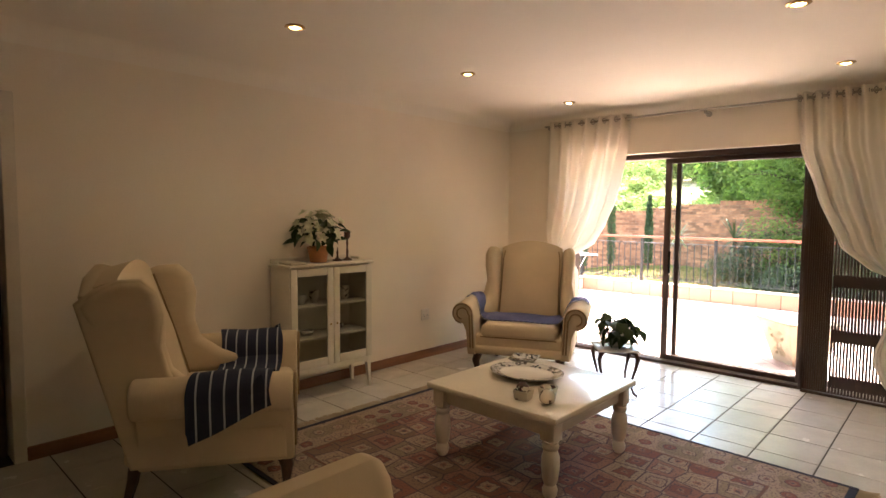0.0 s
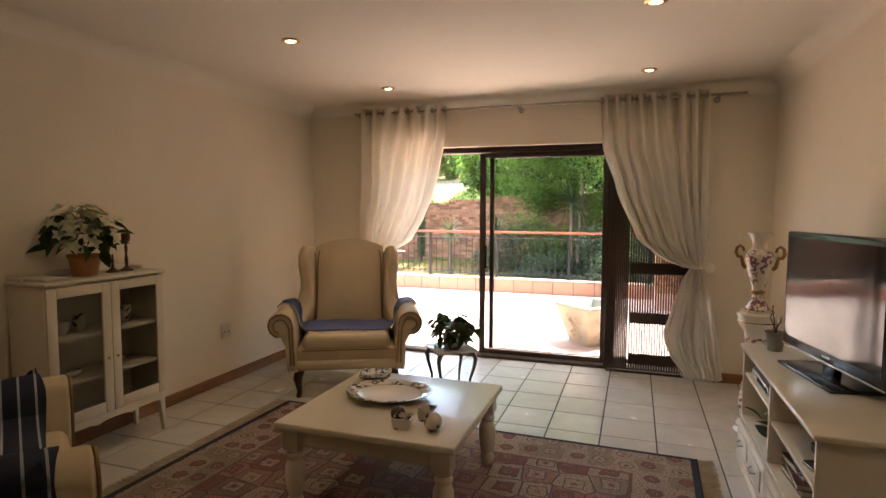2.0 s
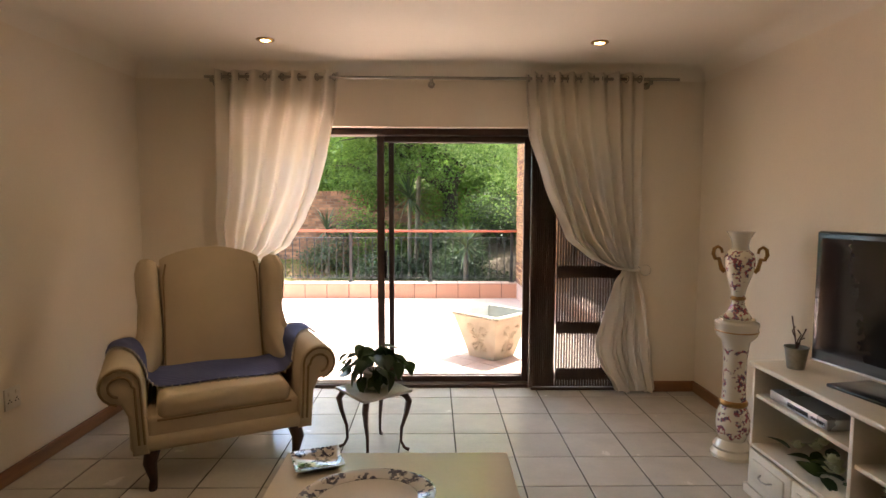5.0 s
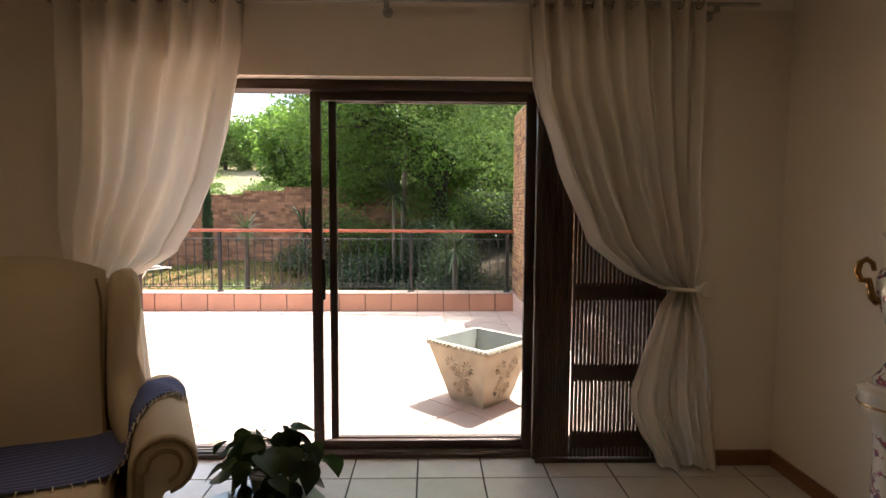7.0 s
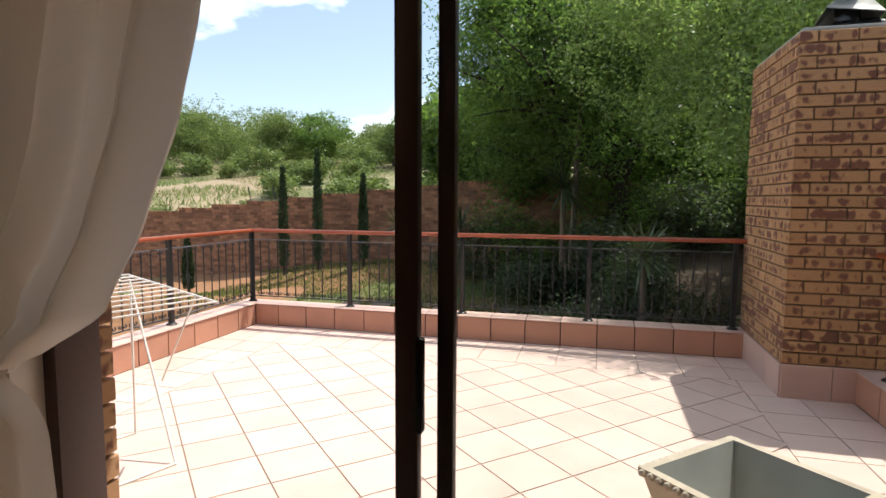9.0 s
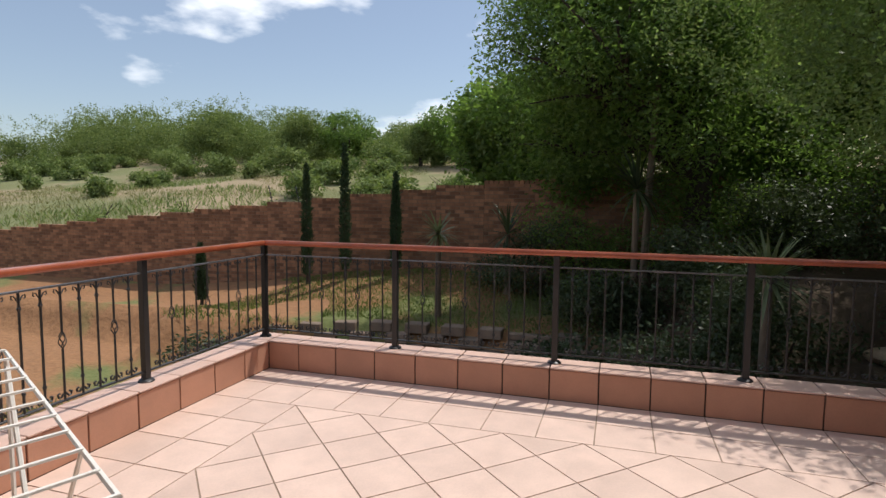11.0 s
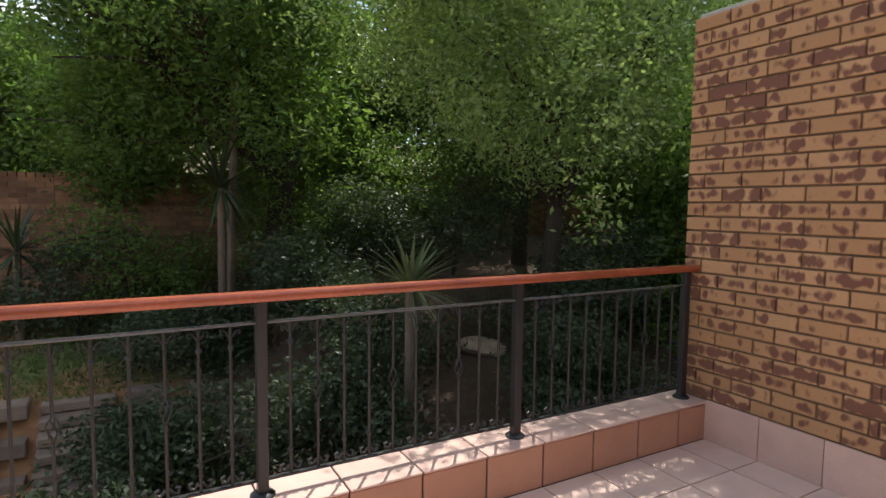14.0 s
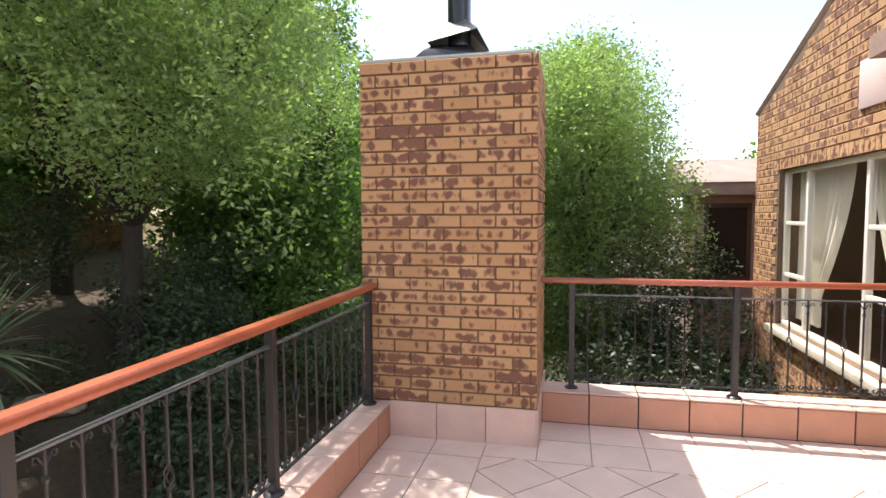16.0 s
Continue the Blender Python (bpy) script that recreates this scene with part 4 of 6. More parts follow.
for i, (yy, zz, r, h) in enumerate(((-0.2, 0.736, 0.05, 0.08), (-0.08, 0.736, 0.04, 0.10), (0.12, 0.736, 0.04, 0.05), (0.22, 0.736, 0.045, 0.11), (-0.15, 0.486, 0.06, 0.04), (0.15, 0.486, 0.05, 0.05))):
    t = thing("crockery", "small pale crockery standing on the cabinet shelf", "crockery", pose(WX + 0.16, (CY0 + CY1) / 2 + yy, zz))
    part("body", lathe([(r * 0.5, 0), (r * 0.55, 0.004), (r, h * 0.6), (r * 0.9, h), (r * 0.85, h), (r * 0.9, h * 0.6), (0.001, 0.01)], 18), CHINA_MARKED if i % 2 else CHINA, t)

FX, FY = WX + 0.17, -2.755
fl = potted("flowering_plant", "white-flowered pot plant in a terracotta pot on the cabinet", pose(FX, FY, CH), [(0.06, 0.0), (0.065, 0.004), (0.082, 0.10), (0.09, 0.105), (0.09, 0.125), (0.08, 0.125), (0.075, 0.10), (0.001, 0.10)], TERRA)
rng = np.random.default_rng(5)
petal_me = mesh_of("petal", blade(0.048, 0.03, 0.008), PETAL)
big_leaf = mesh_of("leaf", blade(0.10, 0.06, 0.03), LEAF_POT)
for i in range(46):
    a, el = rng.uniform(0, 2 * math.pi), rng.uniform(-0.35, 1.4)
    r = rng.uniform(0.15, 0.23)
    c = Vector((r * math.cos(a) * math.cos(el) * 0.85, r * math.sin(a) * math.cos(el) * 1.05, 0.235 + r * math.sin(el) * 0.85))
    out = Vector((c.x, c.y, c.z - 0.15))
    q = out.to_track_quat("Z", "Y").to_matrix().to_4x4()
    k = 5 if i % 5 else 6
    for j in range(k):
        part("petal", petal_me, None, fl, "", Matrix.Translation(c) @ q @ pose(0, 0, 0, 0, -22 + rng.uniform(-12, 12), 360 * j / k + rng.uniform(-10, 10)))
for i in range(60):
    a, el = rng.uniform(0, 2 * math.pi), rng.uniform(-0.5, 1.2)
    r = rng.uniform(0.08, 0.2)
    c = Vector((r * math.cos(a) * math.cos(el), r * math.sin(a) * math.cos(el), 0.22 + r * math.sin(el) * 0.8))
    part("leaf", big_leaf, None, fl, "", Matrix.Translation(c) @ pose(0, 0, 0, rng.uniform(-40, 40), rng.uniform(-20, 60), math.degrees(a) + rng.uniform(-50, 50)))

for yy, h, lb in ((-2.60, 0.235, "tall dark turned candlestick with a cup top"), (-2.70, 0.11, "short dark turned candlestick with a spike")):
    t = thing("candlestick", lb, "candlestick", pose(WX + 0.17, yy + 0.13, CH))
    part("stem", lathe([(0.04, 0), (0.042, 0.006), (0.02, 0.018), (0.008, 0.03), (0.011, h * 0.3), (0.006, h * 0.45), (0.010, h * 0.6), (0.006, h * 0.75)] + ([(0.024, h * 0.8), (0.026, h), (0.02, h), (0.016, h * 0.84), (0.001, h * 0.84)] if h > 0.15 else [(0.004, h)]), 16), LEG, t)
t = thing("folded_cloth", "folded cream cloth lying on the cabinet top", "cloth", pose(WX + 0.17, -3.01, CH))
part("cloth", box_bm(-0.12, 0.12, -0.07, 0.07, 0.0, 0.02, 0.008, 3), TASSEL, t)

# ---------------------------------------------------------------- television unit
UX, UY0, UY1, UH = 1.73, -2.95, -1.55, 0.68
unit = thing("tv_unit", "cream painted television unit with open shelves and drawers", "tv unit", pose(0, 0, 0))
UB = EX - 0.02
part("top_panel", box_bm(UX - 0.015, UB, UY0 - 0.015, UY1 + 0.015, UH - 0.024, UH, 0.008, 3), WHITE_WOOD, unit)
for yy in (UY0, UY1 - 0.02, -2.235):
    part("upright", box_bm(UX, UB, yy, yy + 0.02, 0.02 if yy != -2.235 else 0.26, UH - 0.024, 0.002), WHITE_WOOD, unit)
part("back_panel", box_bm(UB - 0.012, UB - 0.002, UY0 + 0.02, UY1 - 0.02, 0.02, UH - 0.024), WHITE_WOOD, unit)
part("plinth", box_bm(UX - 0.02, UB, UY0 - 0.01, UY1 + 0.01, 0.0, 0.05, 0.006), WHITE_WOOD, unit)
part("shelf", box_bm(UX + 0.01, UB - 0.012, UY0 + 0.02, -2.235, 0.45, 0.468, 0.002), WHITE_WOOD, unit)
part("shelf", box_bm(UX + 0.01, UB - 0.012, -2.215, UY1 - 0.02, 0.50, 0.518, 0.002), WHITE_WOOD, unit)
part("shelf", box_bm(UX, UB - 0.012, UY0 + 0.02, UY1 - 0.02, 0.245, 0.263, 0.002), WHITE_WOOD, unit)
w3 = (UY1 - UY0 - 0.04) / 4
for i in range(4):
    y0, y1 = UY0 + 0.02 + i * w3 + 0.004, UY0 + 0.02 + (i + 1) * w3 - 0.004
    d = part("drawer", box_bm(UX - 0.016, UX + 0.004, y0, y1, 0.055, 0.24, 0.005), WHITE_WOOD, unit)
    part("raised_panel", box_bm(UX - 0.024, UX - 0.0155, y0 + 0.04, y1 - 0.04, 0.095, 0.205, 0.006, 2), WHITE_WOOD, d)
    ym = (y0 + y1) / 2
    part("handle", tube([(UX - 0.022, ym - 0.045, 0.155), (UX - 0.045, ym - 0.03, 0.148), (UX - 0.048, ym, 0.143), (UX - 0.045, ym + 0.03, 0.148), (UX - 0.022, ym + 0.045, 0.155)], 0.004, 6), STEEL, d, "bowed steel handle")

tv = thing("television", "black flat-screen television on a glossy stand, switched off", "television", pose(1.975, -2.175, UH, 0, 0, -79))
part("casing", box_bm(-0.435, 0.435, -0.012, 0.045, 0.065, 0.665, 0.012, 3), BLACK, tv)
part("screen", box_bm(-0.405, 0.405, -0.0145, -0.011, 0.12, 0.635), SCREEN, tv, "dark reflective screen")
part("trim_strip", box_bm(-0.43, 0.43, -0.016, -0.010, 0.066, 0.074, 0.002), SILVER, tv)
part("badge", box_bm(-0.03, 0.03, -0.0155, -0.012, 0.092, 0.100), SILVER, tv)
part("stand_base", box_bm(-0.25, 0.25, -0.115, 0.12, 0.0, 0.016, 0.007, 3), BLACK, tv)
part("neck", box_bm(-0.05, 0.05, 0.0, 0.035, 0.014, 0.09, 0.006), BLACK, tv)
part("rear_housing", box_bm(-0.3, 0.3, 0.045, 0.09, 0.12, 0.5, 0.02, 3), BLACK, tv)
for i, (ya, yb) in enumerate(((-2.5, -2.62), (-2.56, -2.74))):
    t = thing("power_cable", "black cable hanging behind the television", "cable", pose(0, 0, 0))
    part("cable", tube([(2.06, ya, 0.98 - i * 0.05), (2.10, (ya + yb) / 2 + 0.02, 0.9), (2.12, (ya + yb) / 2 - 0.03, 0.78), (2.13, yb, UH + 0.006)], 0.004, 6), BLACK, t)

pot = potted("twig_plant", "bare twiggy plant in a small galvanised pot", pose(1.86, -1.68, UH), [(0.036, 0), (0.038, 0.004), (0.050, 0.095), (0.054, 0.10), (0.054, 0.106), (0.047, 0.106), (0.044, 0.09), (0.001, 0.088)], ZINC)
for i, (dx, dy, h) in enumerate(((-0.01, 0.015, 0.16), (0.015, -0.02, 0.11), (0.0, -0.03, 0.07), (0.02, 0.02, 0.09), (-0.02, -0.01, 0.12))):
    part("twig", tube([(0, 0, 0.088), (dx * 0.6, dy * 0.6, 0.088 + h * 0.5), (dx * 1.5, dy * 0.8, 0.088 + h * 0.8), (dx * 1.2, dy * 1.7, 0.088 + h)], [0.004, 0.003, 0.0028, 0.0035], 5), LEG, pot)
t = thing("media_player", "silver disc player on the upper shelf", "media player", pose(1.90, -1.85, 0.518))
part("casing", box_bm(-0.14, 0.14, -0.20, 0.20, 0.004, 0.05, 0.004), SILVER, t)
part("display", box_bm(-0.1425, -0.1395, -0.08, 0.06, 0.016, 0.036), BLACK, t)
for i in range(5):
    part("button", lathe([(0.001, 0), (0.007, 0), (0.007, 0.004), (0.001, 0.004)], 10), BLACK, t, "", pose(-0.141, -0.11 - i * 0.018, 0.026, 0, -90, 0))
part("feet", box_bm(-0.12, 0.12, -0.18, 0.18, 0.0, 0.004), BLACK, t)
for i, (yy, k, sz) in enumerate(((-2.42, 0, (0.26, 0.19, 0.03)), (-2.43, 1, (0.26, 0.20, 0.025)), (-2.40, 2, (0.24, 0.18, 0.03)), (-2.42, 3, (0.25, 0.17, 0.02)), (-2.44, 4, (0.22, 0.16, 0.028)), (-2.41, 5, (0.22, 0.15, 0.022)))):
    z = 0.263 + sum((0.03, 0.025, 0.03, 0.02, 0.028)[:k])
    t = thing("book", "worn book lying in a stack on the shelf", "book", pose(1.88, yy, z, 0, 0, (4, -3, 7, -6, 2, 9)[i]), "stack of books")
    part("cover", box_bm(-sz[1] / 2, sz[1] / 2, -sz[0] / 2, sz[0] / 2, 0.0, 0.003), COVER, t)
    part("cover", box_bm(-sz[1] / 2, sz[1] / 2, -sz[0] / 2, sz[0] / 2, sz[2] - 0.004, sz[2] - 0.001), COVER, t)
    part("pages", box_bm(-sz[1] / 2 + 0.004, sz[1] / 2 - 0.004, -sz[0] / 2 + 0.004, sz[0] / 2 - 0.003, 0.003, sz[2] - 0.004), PAPER, t)
t = thing("set_top_box", "black set-top box on the middle shelf", "set-top box", pose(1.93, -2.7, 0.468))
part("casing", box_bm(-0.11, 0.11, -0.15, 0.15, 0.0, 0.04, 0.005), BLACK, t)
t = thing("remote_control", "black remote control lying on the shelf", "remote control", pose(1.79, -2.78, 0.468, 0, 0, 12))
part("body", box_bm(-0.022, 0.022, -0.085, 0.085, 0.0, 0.018, 0.006, 2), BLACK, t)
t = thing("silk_flowers", "bunch of dried cream roses lying on the shelf", "flowers", pose(1.86, -1.93, 0.263))
rng = np.random.default_rng(8)
for i in range(7):
    c = Vector((rng.uniform(-0.08, 0.06), rng.uniform(-0.16, 0.16), rng.uniform(0.03, 0.13)))
    bm = bmesh.new()
    for k in range(16):
        a, e = k * 2.4, 0.2 + 1.2 * k / 16
        pb = blade(0.04, 0.035, -0.01, 0.3)
        me = bpy.data.meshes.new("tmp")
        pb.transform(Matrix.Translation(c) @ pose(0, 0, 0, 0, -math.degrees(e), math.degrees(a)))
        pb.to_mesh(me)
        pb.free()
        bm.from_mesh(me)
        bpy.data.meshes.remove(me)
    part("bloom", bm, PETAL, t)
for i in range(12):
    c = Vector((rng.uniform(-0.08, 0.06), rng.uniform(-0.17, 0.17), rng.uniform(0.01, 0.08)))
    part("leaf", big_leaf, None, t, "", Matrix.Translation(c) @ pose(0, 0, 0, rng.uniform(-40, 40), rng.uniform(-40, 10), rng.uniform(0, 360)))

# ---------------------------------------------------------------- urn on its column
VX, VY = 1.87, -1.13
SLIM = 0.74
col = thing("pedestal", "cream glazed column pedestal with painted roses", "pedestal", pose(VX, VY, 0))
part("base", lathe([(0.155, 0.0), (0.158, 0.02), (0.135, 0.045), (0.14, 0.06), (0.12, 0.085), (0.105, 0.10)], 36, None, (0, 0), (SLIM, SLIM)), URN_PLAIN, col)
part("bulb", lathe([(0.095, 0.10), (0.115, 0.14), (0.125, 0.20), (0.115, 0.26), (0.092, 0.30)], 36, None, (0, 0), (SLIM, SLIM)), URN_GLAZE, col)
part("band", lathe([(0.092, 0.30), (0.104, 0.31), (0.104, 0.325), (0.094, 0.335)], 36, None, (0, 0), (SLIM, SLIM)), GOLD, col, "gilt band")
part("shaft", lathe([(0.088, 0.335), (0.084, 0.42), (0.084, 0.58), (0.092, 0.64)], 36, None, (0, 0), (SLIM, SLIM)), URN_GLAZE, col)
part("capital", lathe([(0.092, 0.64), (0.10, 0.68), (0.145, 0.715), (0.155, 0.74), (0.152, 0.765), (0.16, 0.775), (0.158, 0.79), (0.13, 0.80), (0.13, 0.812)], 36, None, (0, 0), (SLIM, SLIM)), URN_PLAIN, col)
part("band", lathe([(0.156, 0.738), (0.159, 0.742), (0.156, 0.746)], 36, None, (0, 0), (SLIM, SLIM)), GOLD, col)
urn = thing("urn", "cream floral urn with gilt scroll handles on a pedestal", "urn", pose(VX, VY, 0.812))
part("foot", lathe([(0.10, 0.0), (0.102, 0.012), (0.075, 0.04), (0.052, 0.075), (0.044, 0.105)], 32, None, (0, 0), (SLIM, SLIM)), URN_GLAZE, urn)
part("collar", lathe([(0.044, 0.105), (0.056, 0.112), (0.056, 0.122), (0.046, 0.13)], 32, None, (0, 0), (SLIM, SLIM)), GOLD, urn)
part("body", lathe([(0.046, 0.13), (0.055, 0.17), (0.085, 0.235), (0.108, 0.30), (0.112, 0.345), (0.098, 0.375), (0.066, 0.395)], 36, None, (0, 0), (SLIM, SLIM)), URN_GLAZE, urn)
part("neck", lathe([(0.066, 0.395), (0.058, 0.42), (0.066, 0.455), (0.098, 0.497), (0.10, 0.50), (0.092, 0.50), (0.06, 0.455), (0.05, 0.42), (0.001, 0.40)], 36, None, (0, 0), (SLIM, SLIM)), URN_PLAIN, urn)
for s in (-1, 1):
    pts = [(0.10, 0.27), (0.125, 0.285), (0.135, 0.315), (0.14, 0.335)] + [(0.155 + 0.032 * math.cos(a), 0.375 + 0.038 * math.sin(a)) for a in [math.radians(d) for d in (240, 300, 350, 40, 90, 140, 180)]]
    d = Vector((0.93, -0.37, 0)) * s * SLIM
    part("handle", tube([(d.x * r, d.y * r, z) for r, z in pts], [0.016, 0.013, 0.011, 0.011, 0.011, 0.011, 0.011, 0.011, 0.010, 0.009, 0.008], 8), GOLD, urn, "gilt scroll handle")

# ---------------------------------------------------------------- curtains
RODZ, RODY = 2.385, -0.10
rod = thing("curtain_rod", "thin steel curtain rod on round brackets above the door", "curtain rod", pose(0, RODY, RODZ))
part("pole", tube([(-1.55, 0, 0), (1.93, 0, 0)], 0.0105, 10), STEEL, rod)
for x in (-1.50, 0.10, 1.72):
    part("bracket", lathe([(0.026, 0), (0.026, 0.008), (0.010, 0.012), (0.010, 0.098)], 16), STEEL, rod, "", pose(x, 0.0985, -0.03, 90, 0, 0))
    part("cup", tube([(x, 0, -0.036), (x, 0, -0.005)], 0.014, 10), STEEL, rod)


def interp(tab, z):
    for (z0, x0), (z1, x1) in zip(tab, tab[1:]):
        if z1 <= z <= z0:
            f = (z0 - z) / (z0 - z1)
            f = f * f * (3 - 2 * f) * 0.3 + f * 0.7
            return x0 + (x1 - x0) * f
    return tab[-1][1]


def curtain(label, inner, outer, folds, tie, bulge):
    c = thing("curtain", label, "curtain", pose(0, 0, 0), "pair of eyelet curtains")
    top = RODZ + 0.045

    def fn(u, v):
        z = top + (0.035 - top) * v
        xi, xo = interp(inner, z), interp(outer, z)
        x = xi + (xo - xi) * u
        width = abs(xo - xi)
        amp = 1.2 * min(0.052, 0.03 + 0.012 / max(width, 0.12)) * (0.35 + 0.65 * smooth_step(0.0, 0.10, abs(z - tie)))
        ph = 2 * math.pi * folds * (u + 0.03 * math.sin(5 * u + 3 * v))
        low = smooth_step(0.0, 0.16, tie - z)
        amp *= 1 - 0.62 * low
        soft_fold = 0.030 * low * math.sin(2 * math.pi * (1.7 * u + 0.25 * v) + 0.6)
        y = RODY + amp * (0.72 + 0.28 * math.sin(3.1 * u * folds * 0.6 + 1.3)) * math.sin(ph) + soft_fold + 0.010 * math.sin(ph * 0.37 + 6 * v) - bulge * math.exp(-((z - tie - 0.18) / 0.16) ** 2) * math.sin(math.pi * u)
        x += 0.008 * math.sin(ph * 0.5 + 9 * v) * smooth_step(0.1, 0.5, v)
        return Vector((x, min(y, -0.012), z))
    part("cloth", sheet(folds * 14, 90, fn), CURTAIN, c)
    sgn = 1 if outer[0][1] > inner[0][1] else -1
    for k in range(folds * 2):
        u = (k + 0.5) / (folds * 2)
        x = inner[0][1] + (outer[0][1] - inner[0][1]) * u
        ring = [(0.0, 0.024 * math.cos(a), 0.024 * math.sin(a)) for a in [2 * math.pi * j / 14 for j in range(15)]]
        part("eyelet", tube(ring, 0.0045, 6), STEEL, c, "", pose(x, RODY, RODZ, 0, 0, 20 if k % 2 else -20))
    xt0, xt1 = interp(inner, tie), interp(outer, tie)
    band = [((xt0 + xt1) / 2 + (abs(xt1 - xt0) / 2 + 0.02) * math.cos(a), RODY + 0.065 * math.sin(a), tie + 0.02 * math.sin(2 * a) * 0 - 0.008 * math.cos(a) * sgn) for a in [2 * math.pi * j / 24 for j in range(25)]]
    part("tieback", tube(band, 0.010, 6), CURTAIN, c)
    hold = thing("holdback", "round cream holdback knob fixed beside the curtain", "curtain holdback", pose(xt1 + sgn * 0.035, -0.0005, tie, 90, 0, 0))
    part("knob", lathe([(0.012, 0), (0.012, 0.165), (0.040, 0.168), (0.043, 0.178), (0.036, 0.19), (0.001, 0.194)], 24), URN_PLAIN, hold)


curtain("cream eyelet curtain tied back beside the open half of the door", [(2.45, -0.58), (2.2, -0.60), (1.82, -0.68), (1.59, -0.74), (1.36, -0.835), (1.15, -0.96), (1.05, -1.12), (1.0, -1.23), (0.85, -1.14), (0.4, -1.11), (0.2, -1.15), (0.0, -1.30)],
        [(2.45, -1.46), (1.7, -1.47), (1.3, -1.50), (1.12, -1.48), (1.0, -1.40), (0.6, -1.44), (0.0, -1.47)], 7, 1.0, 0.05)
curtain("cream eyelet curtain tied back beside the folded gate", [(2.45, 0.79), (1.99, 0.825), (1.63, 0.95), (1.21, 1.13), (1.06, 1.30), (0.99, 1.46), (0.97, 1.55), (0.85, 1.49), (0.6, 1.41), (0.42, 1.355), (0.34, 1.36), (0.22, 1.41), (0.08, 1.50), (0.0, 1.53)],
        [(2.45, 1.66), (1.6, 1.67), (1.2, 1.68), (0.98, 1.655), (0.7, 1.73), (0.35, 1.80), (0.0, 1.83)], 9, 0.98, 0.05)

# ---------------------------------------------------------------- downlights, sockets
for x, y2 in ((-0.95, -0.63), (-0.95, -2.09), (-0.98, -3.55), (1.18, -0.63), (1.18, -2.09), (1.18, -3.55)):
    t = thing("downlight", "small brass ceiling downlight with a lit warm bulb", "downlight", pose(x, y2, CZ, 180, 0, 0), "ceiling downlights")
    part("ring", lathe([(0.056, 0.0), (0.058, 0.004), (0.046, 0.010), (0.036, 0.011), (0.033, 0.004), (0.034, 0.0)], 28, None, (0, 0), (1, 1), False), BRASS, t)
    part("bulb", lathe([(0.001, 0.012), (0.02, 0.010), (0.03, 0.004), (0.032, 0.001)], 20), BULB, t, "glowing warm bulb")
    L = new("downlight_beam", bpy.data.lights.new("downlight_beam", "SPOT"))
    L.data.energy, L.data.spot_size, L.data.spot_blend, L.data.color, L.data.shadow_soft_size = 1.0, radians(150), 1.0, (1.0, 0.80, 0.55), 0.03
    L.matrix_basis = pose(x, y2, CZ - 0.02)
t = thing("wall_socket", "white double wall socket above the skirting board", "socket", pose(WX, -1.38, 0.44))
part("plate", box_bm(0, 0.010, -0.055, 0.055, -0.058, 0.058, 0.004, 2), PLASTIC_WHITE, t)
for yy in (-0.025, 0.025):
    part("switch", box_bm(0.009, 0.014, yy - 0.01, yy + 0.01, 0.018, 0.042, 0.002), PLASTIC_WHITE, t)
    for k in range(3):
        part("pin_hole", lathe([(0.001, 0), (0.004, 0), (0.004, 0.0008), (0.001, 0.0008)], 8), BLACK, t, "", pose(0.0102, yy + (k - 1) * 0.010, -0.018 + (0.012 if k == 1 else 0), 0, 90, 0))


# ---------------------------------------------------------------- railings
RZ, RY, RXL, RXR = 1.07, 4.455, -3.612, 1.99
bal_bm = tube([(0, 0, 0.315), (0, 0, 0.945)], 0.0065, 6)
for z in (0.42, 0.86):
    lathe([(0.007, z - 0.012), (0.012, z), (0.007, z + 0.012)], 8, bal_bm)
for s in (-1, 1):
    tube([(s * 0.006, 0, 0.90), (s * 0.020, 0, 0.925), (s * 0.034, 0, 0.930), (s * 0.036, 0, 0.915), (s * 0.028, 0, 0.91)], 0.0035, 5, bal_bm)
    tube([(s * 0.006, 0, 0.355), (s * 0.022, 0, 0.335), (s * 0.036, 0, 0.338), (s * 0.040, 0, 0.356), (s * 0.027, 0, 0.360)], 0.0062, 5, bal_bm)
BALUSTER = mesh_of("baluster", bal_bm, IRON)
bas_bm = tube([(0, 0, 0.315), (0, 0, 0.60)], 0.0065, 6)
tube([(0, 0, 0.70), (0, 0, 0.945)], 0.0065, 6, bas_bm)
for k in range(4):
    a0 = k * math.pi / 2
    tube([(0.020 * math.sin(math.pi * j / 8) * math.cos(a0 + j * 0.35), 0.020 * math.sin(math.pi * j / 8) * math.sin(a0 + j * 0.35), 0.60 + 0.10 * j / 8) for j in range(9)], 0.003, 5, bas_bm)
for s in (-1, 1):
    tube([(s * 0.006, 0, 0.90), (s * 0.020, 0, 0.925), (s * 0.034, 0, 0.930), (s * 0.036, 0, 0.915), (s * 0.028, 0, 0.91)], 0.0035, 5, bas_bm)
    tube([(s * 0.006, 0, 0.355), (s * 0.022, 0, 0.335), (s * 0.036, 0, 0.338), (s * 0.040, 0, 0.356), (s * 0.027, 0, 0.360)], 0.0062, 5, bas_bm)
BASKET = mesh_of("basket_baluster", bas_bm, IRON)
post_bm = box_bm(-0.021, 0.021, -0.021, 0.021, KZ, RZ - 0.035, 0.002, 1)
lathe([(0.05, KZ), (0.05, KZ + 0.006), (0.038, KZ + 0.016), (0.022, KZ + 0.02)], 16, post_bm)
POST = mesh_of("post", post_bm, IRON)


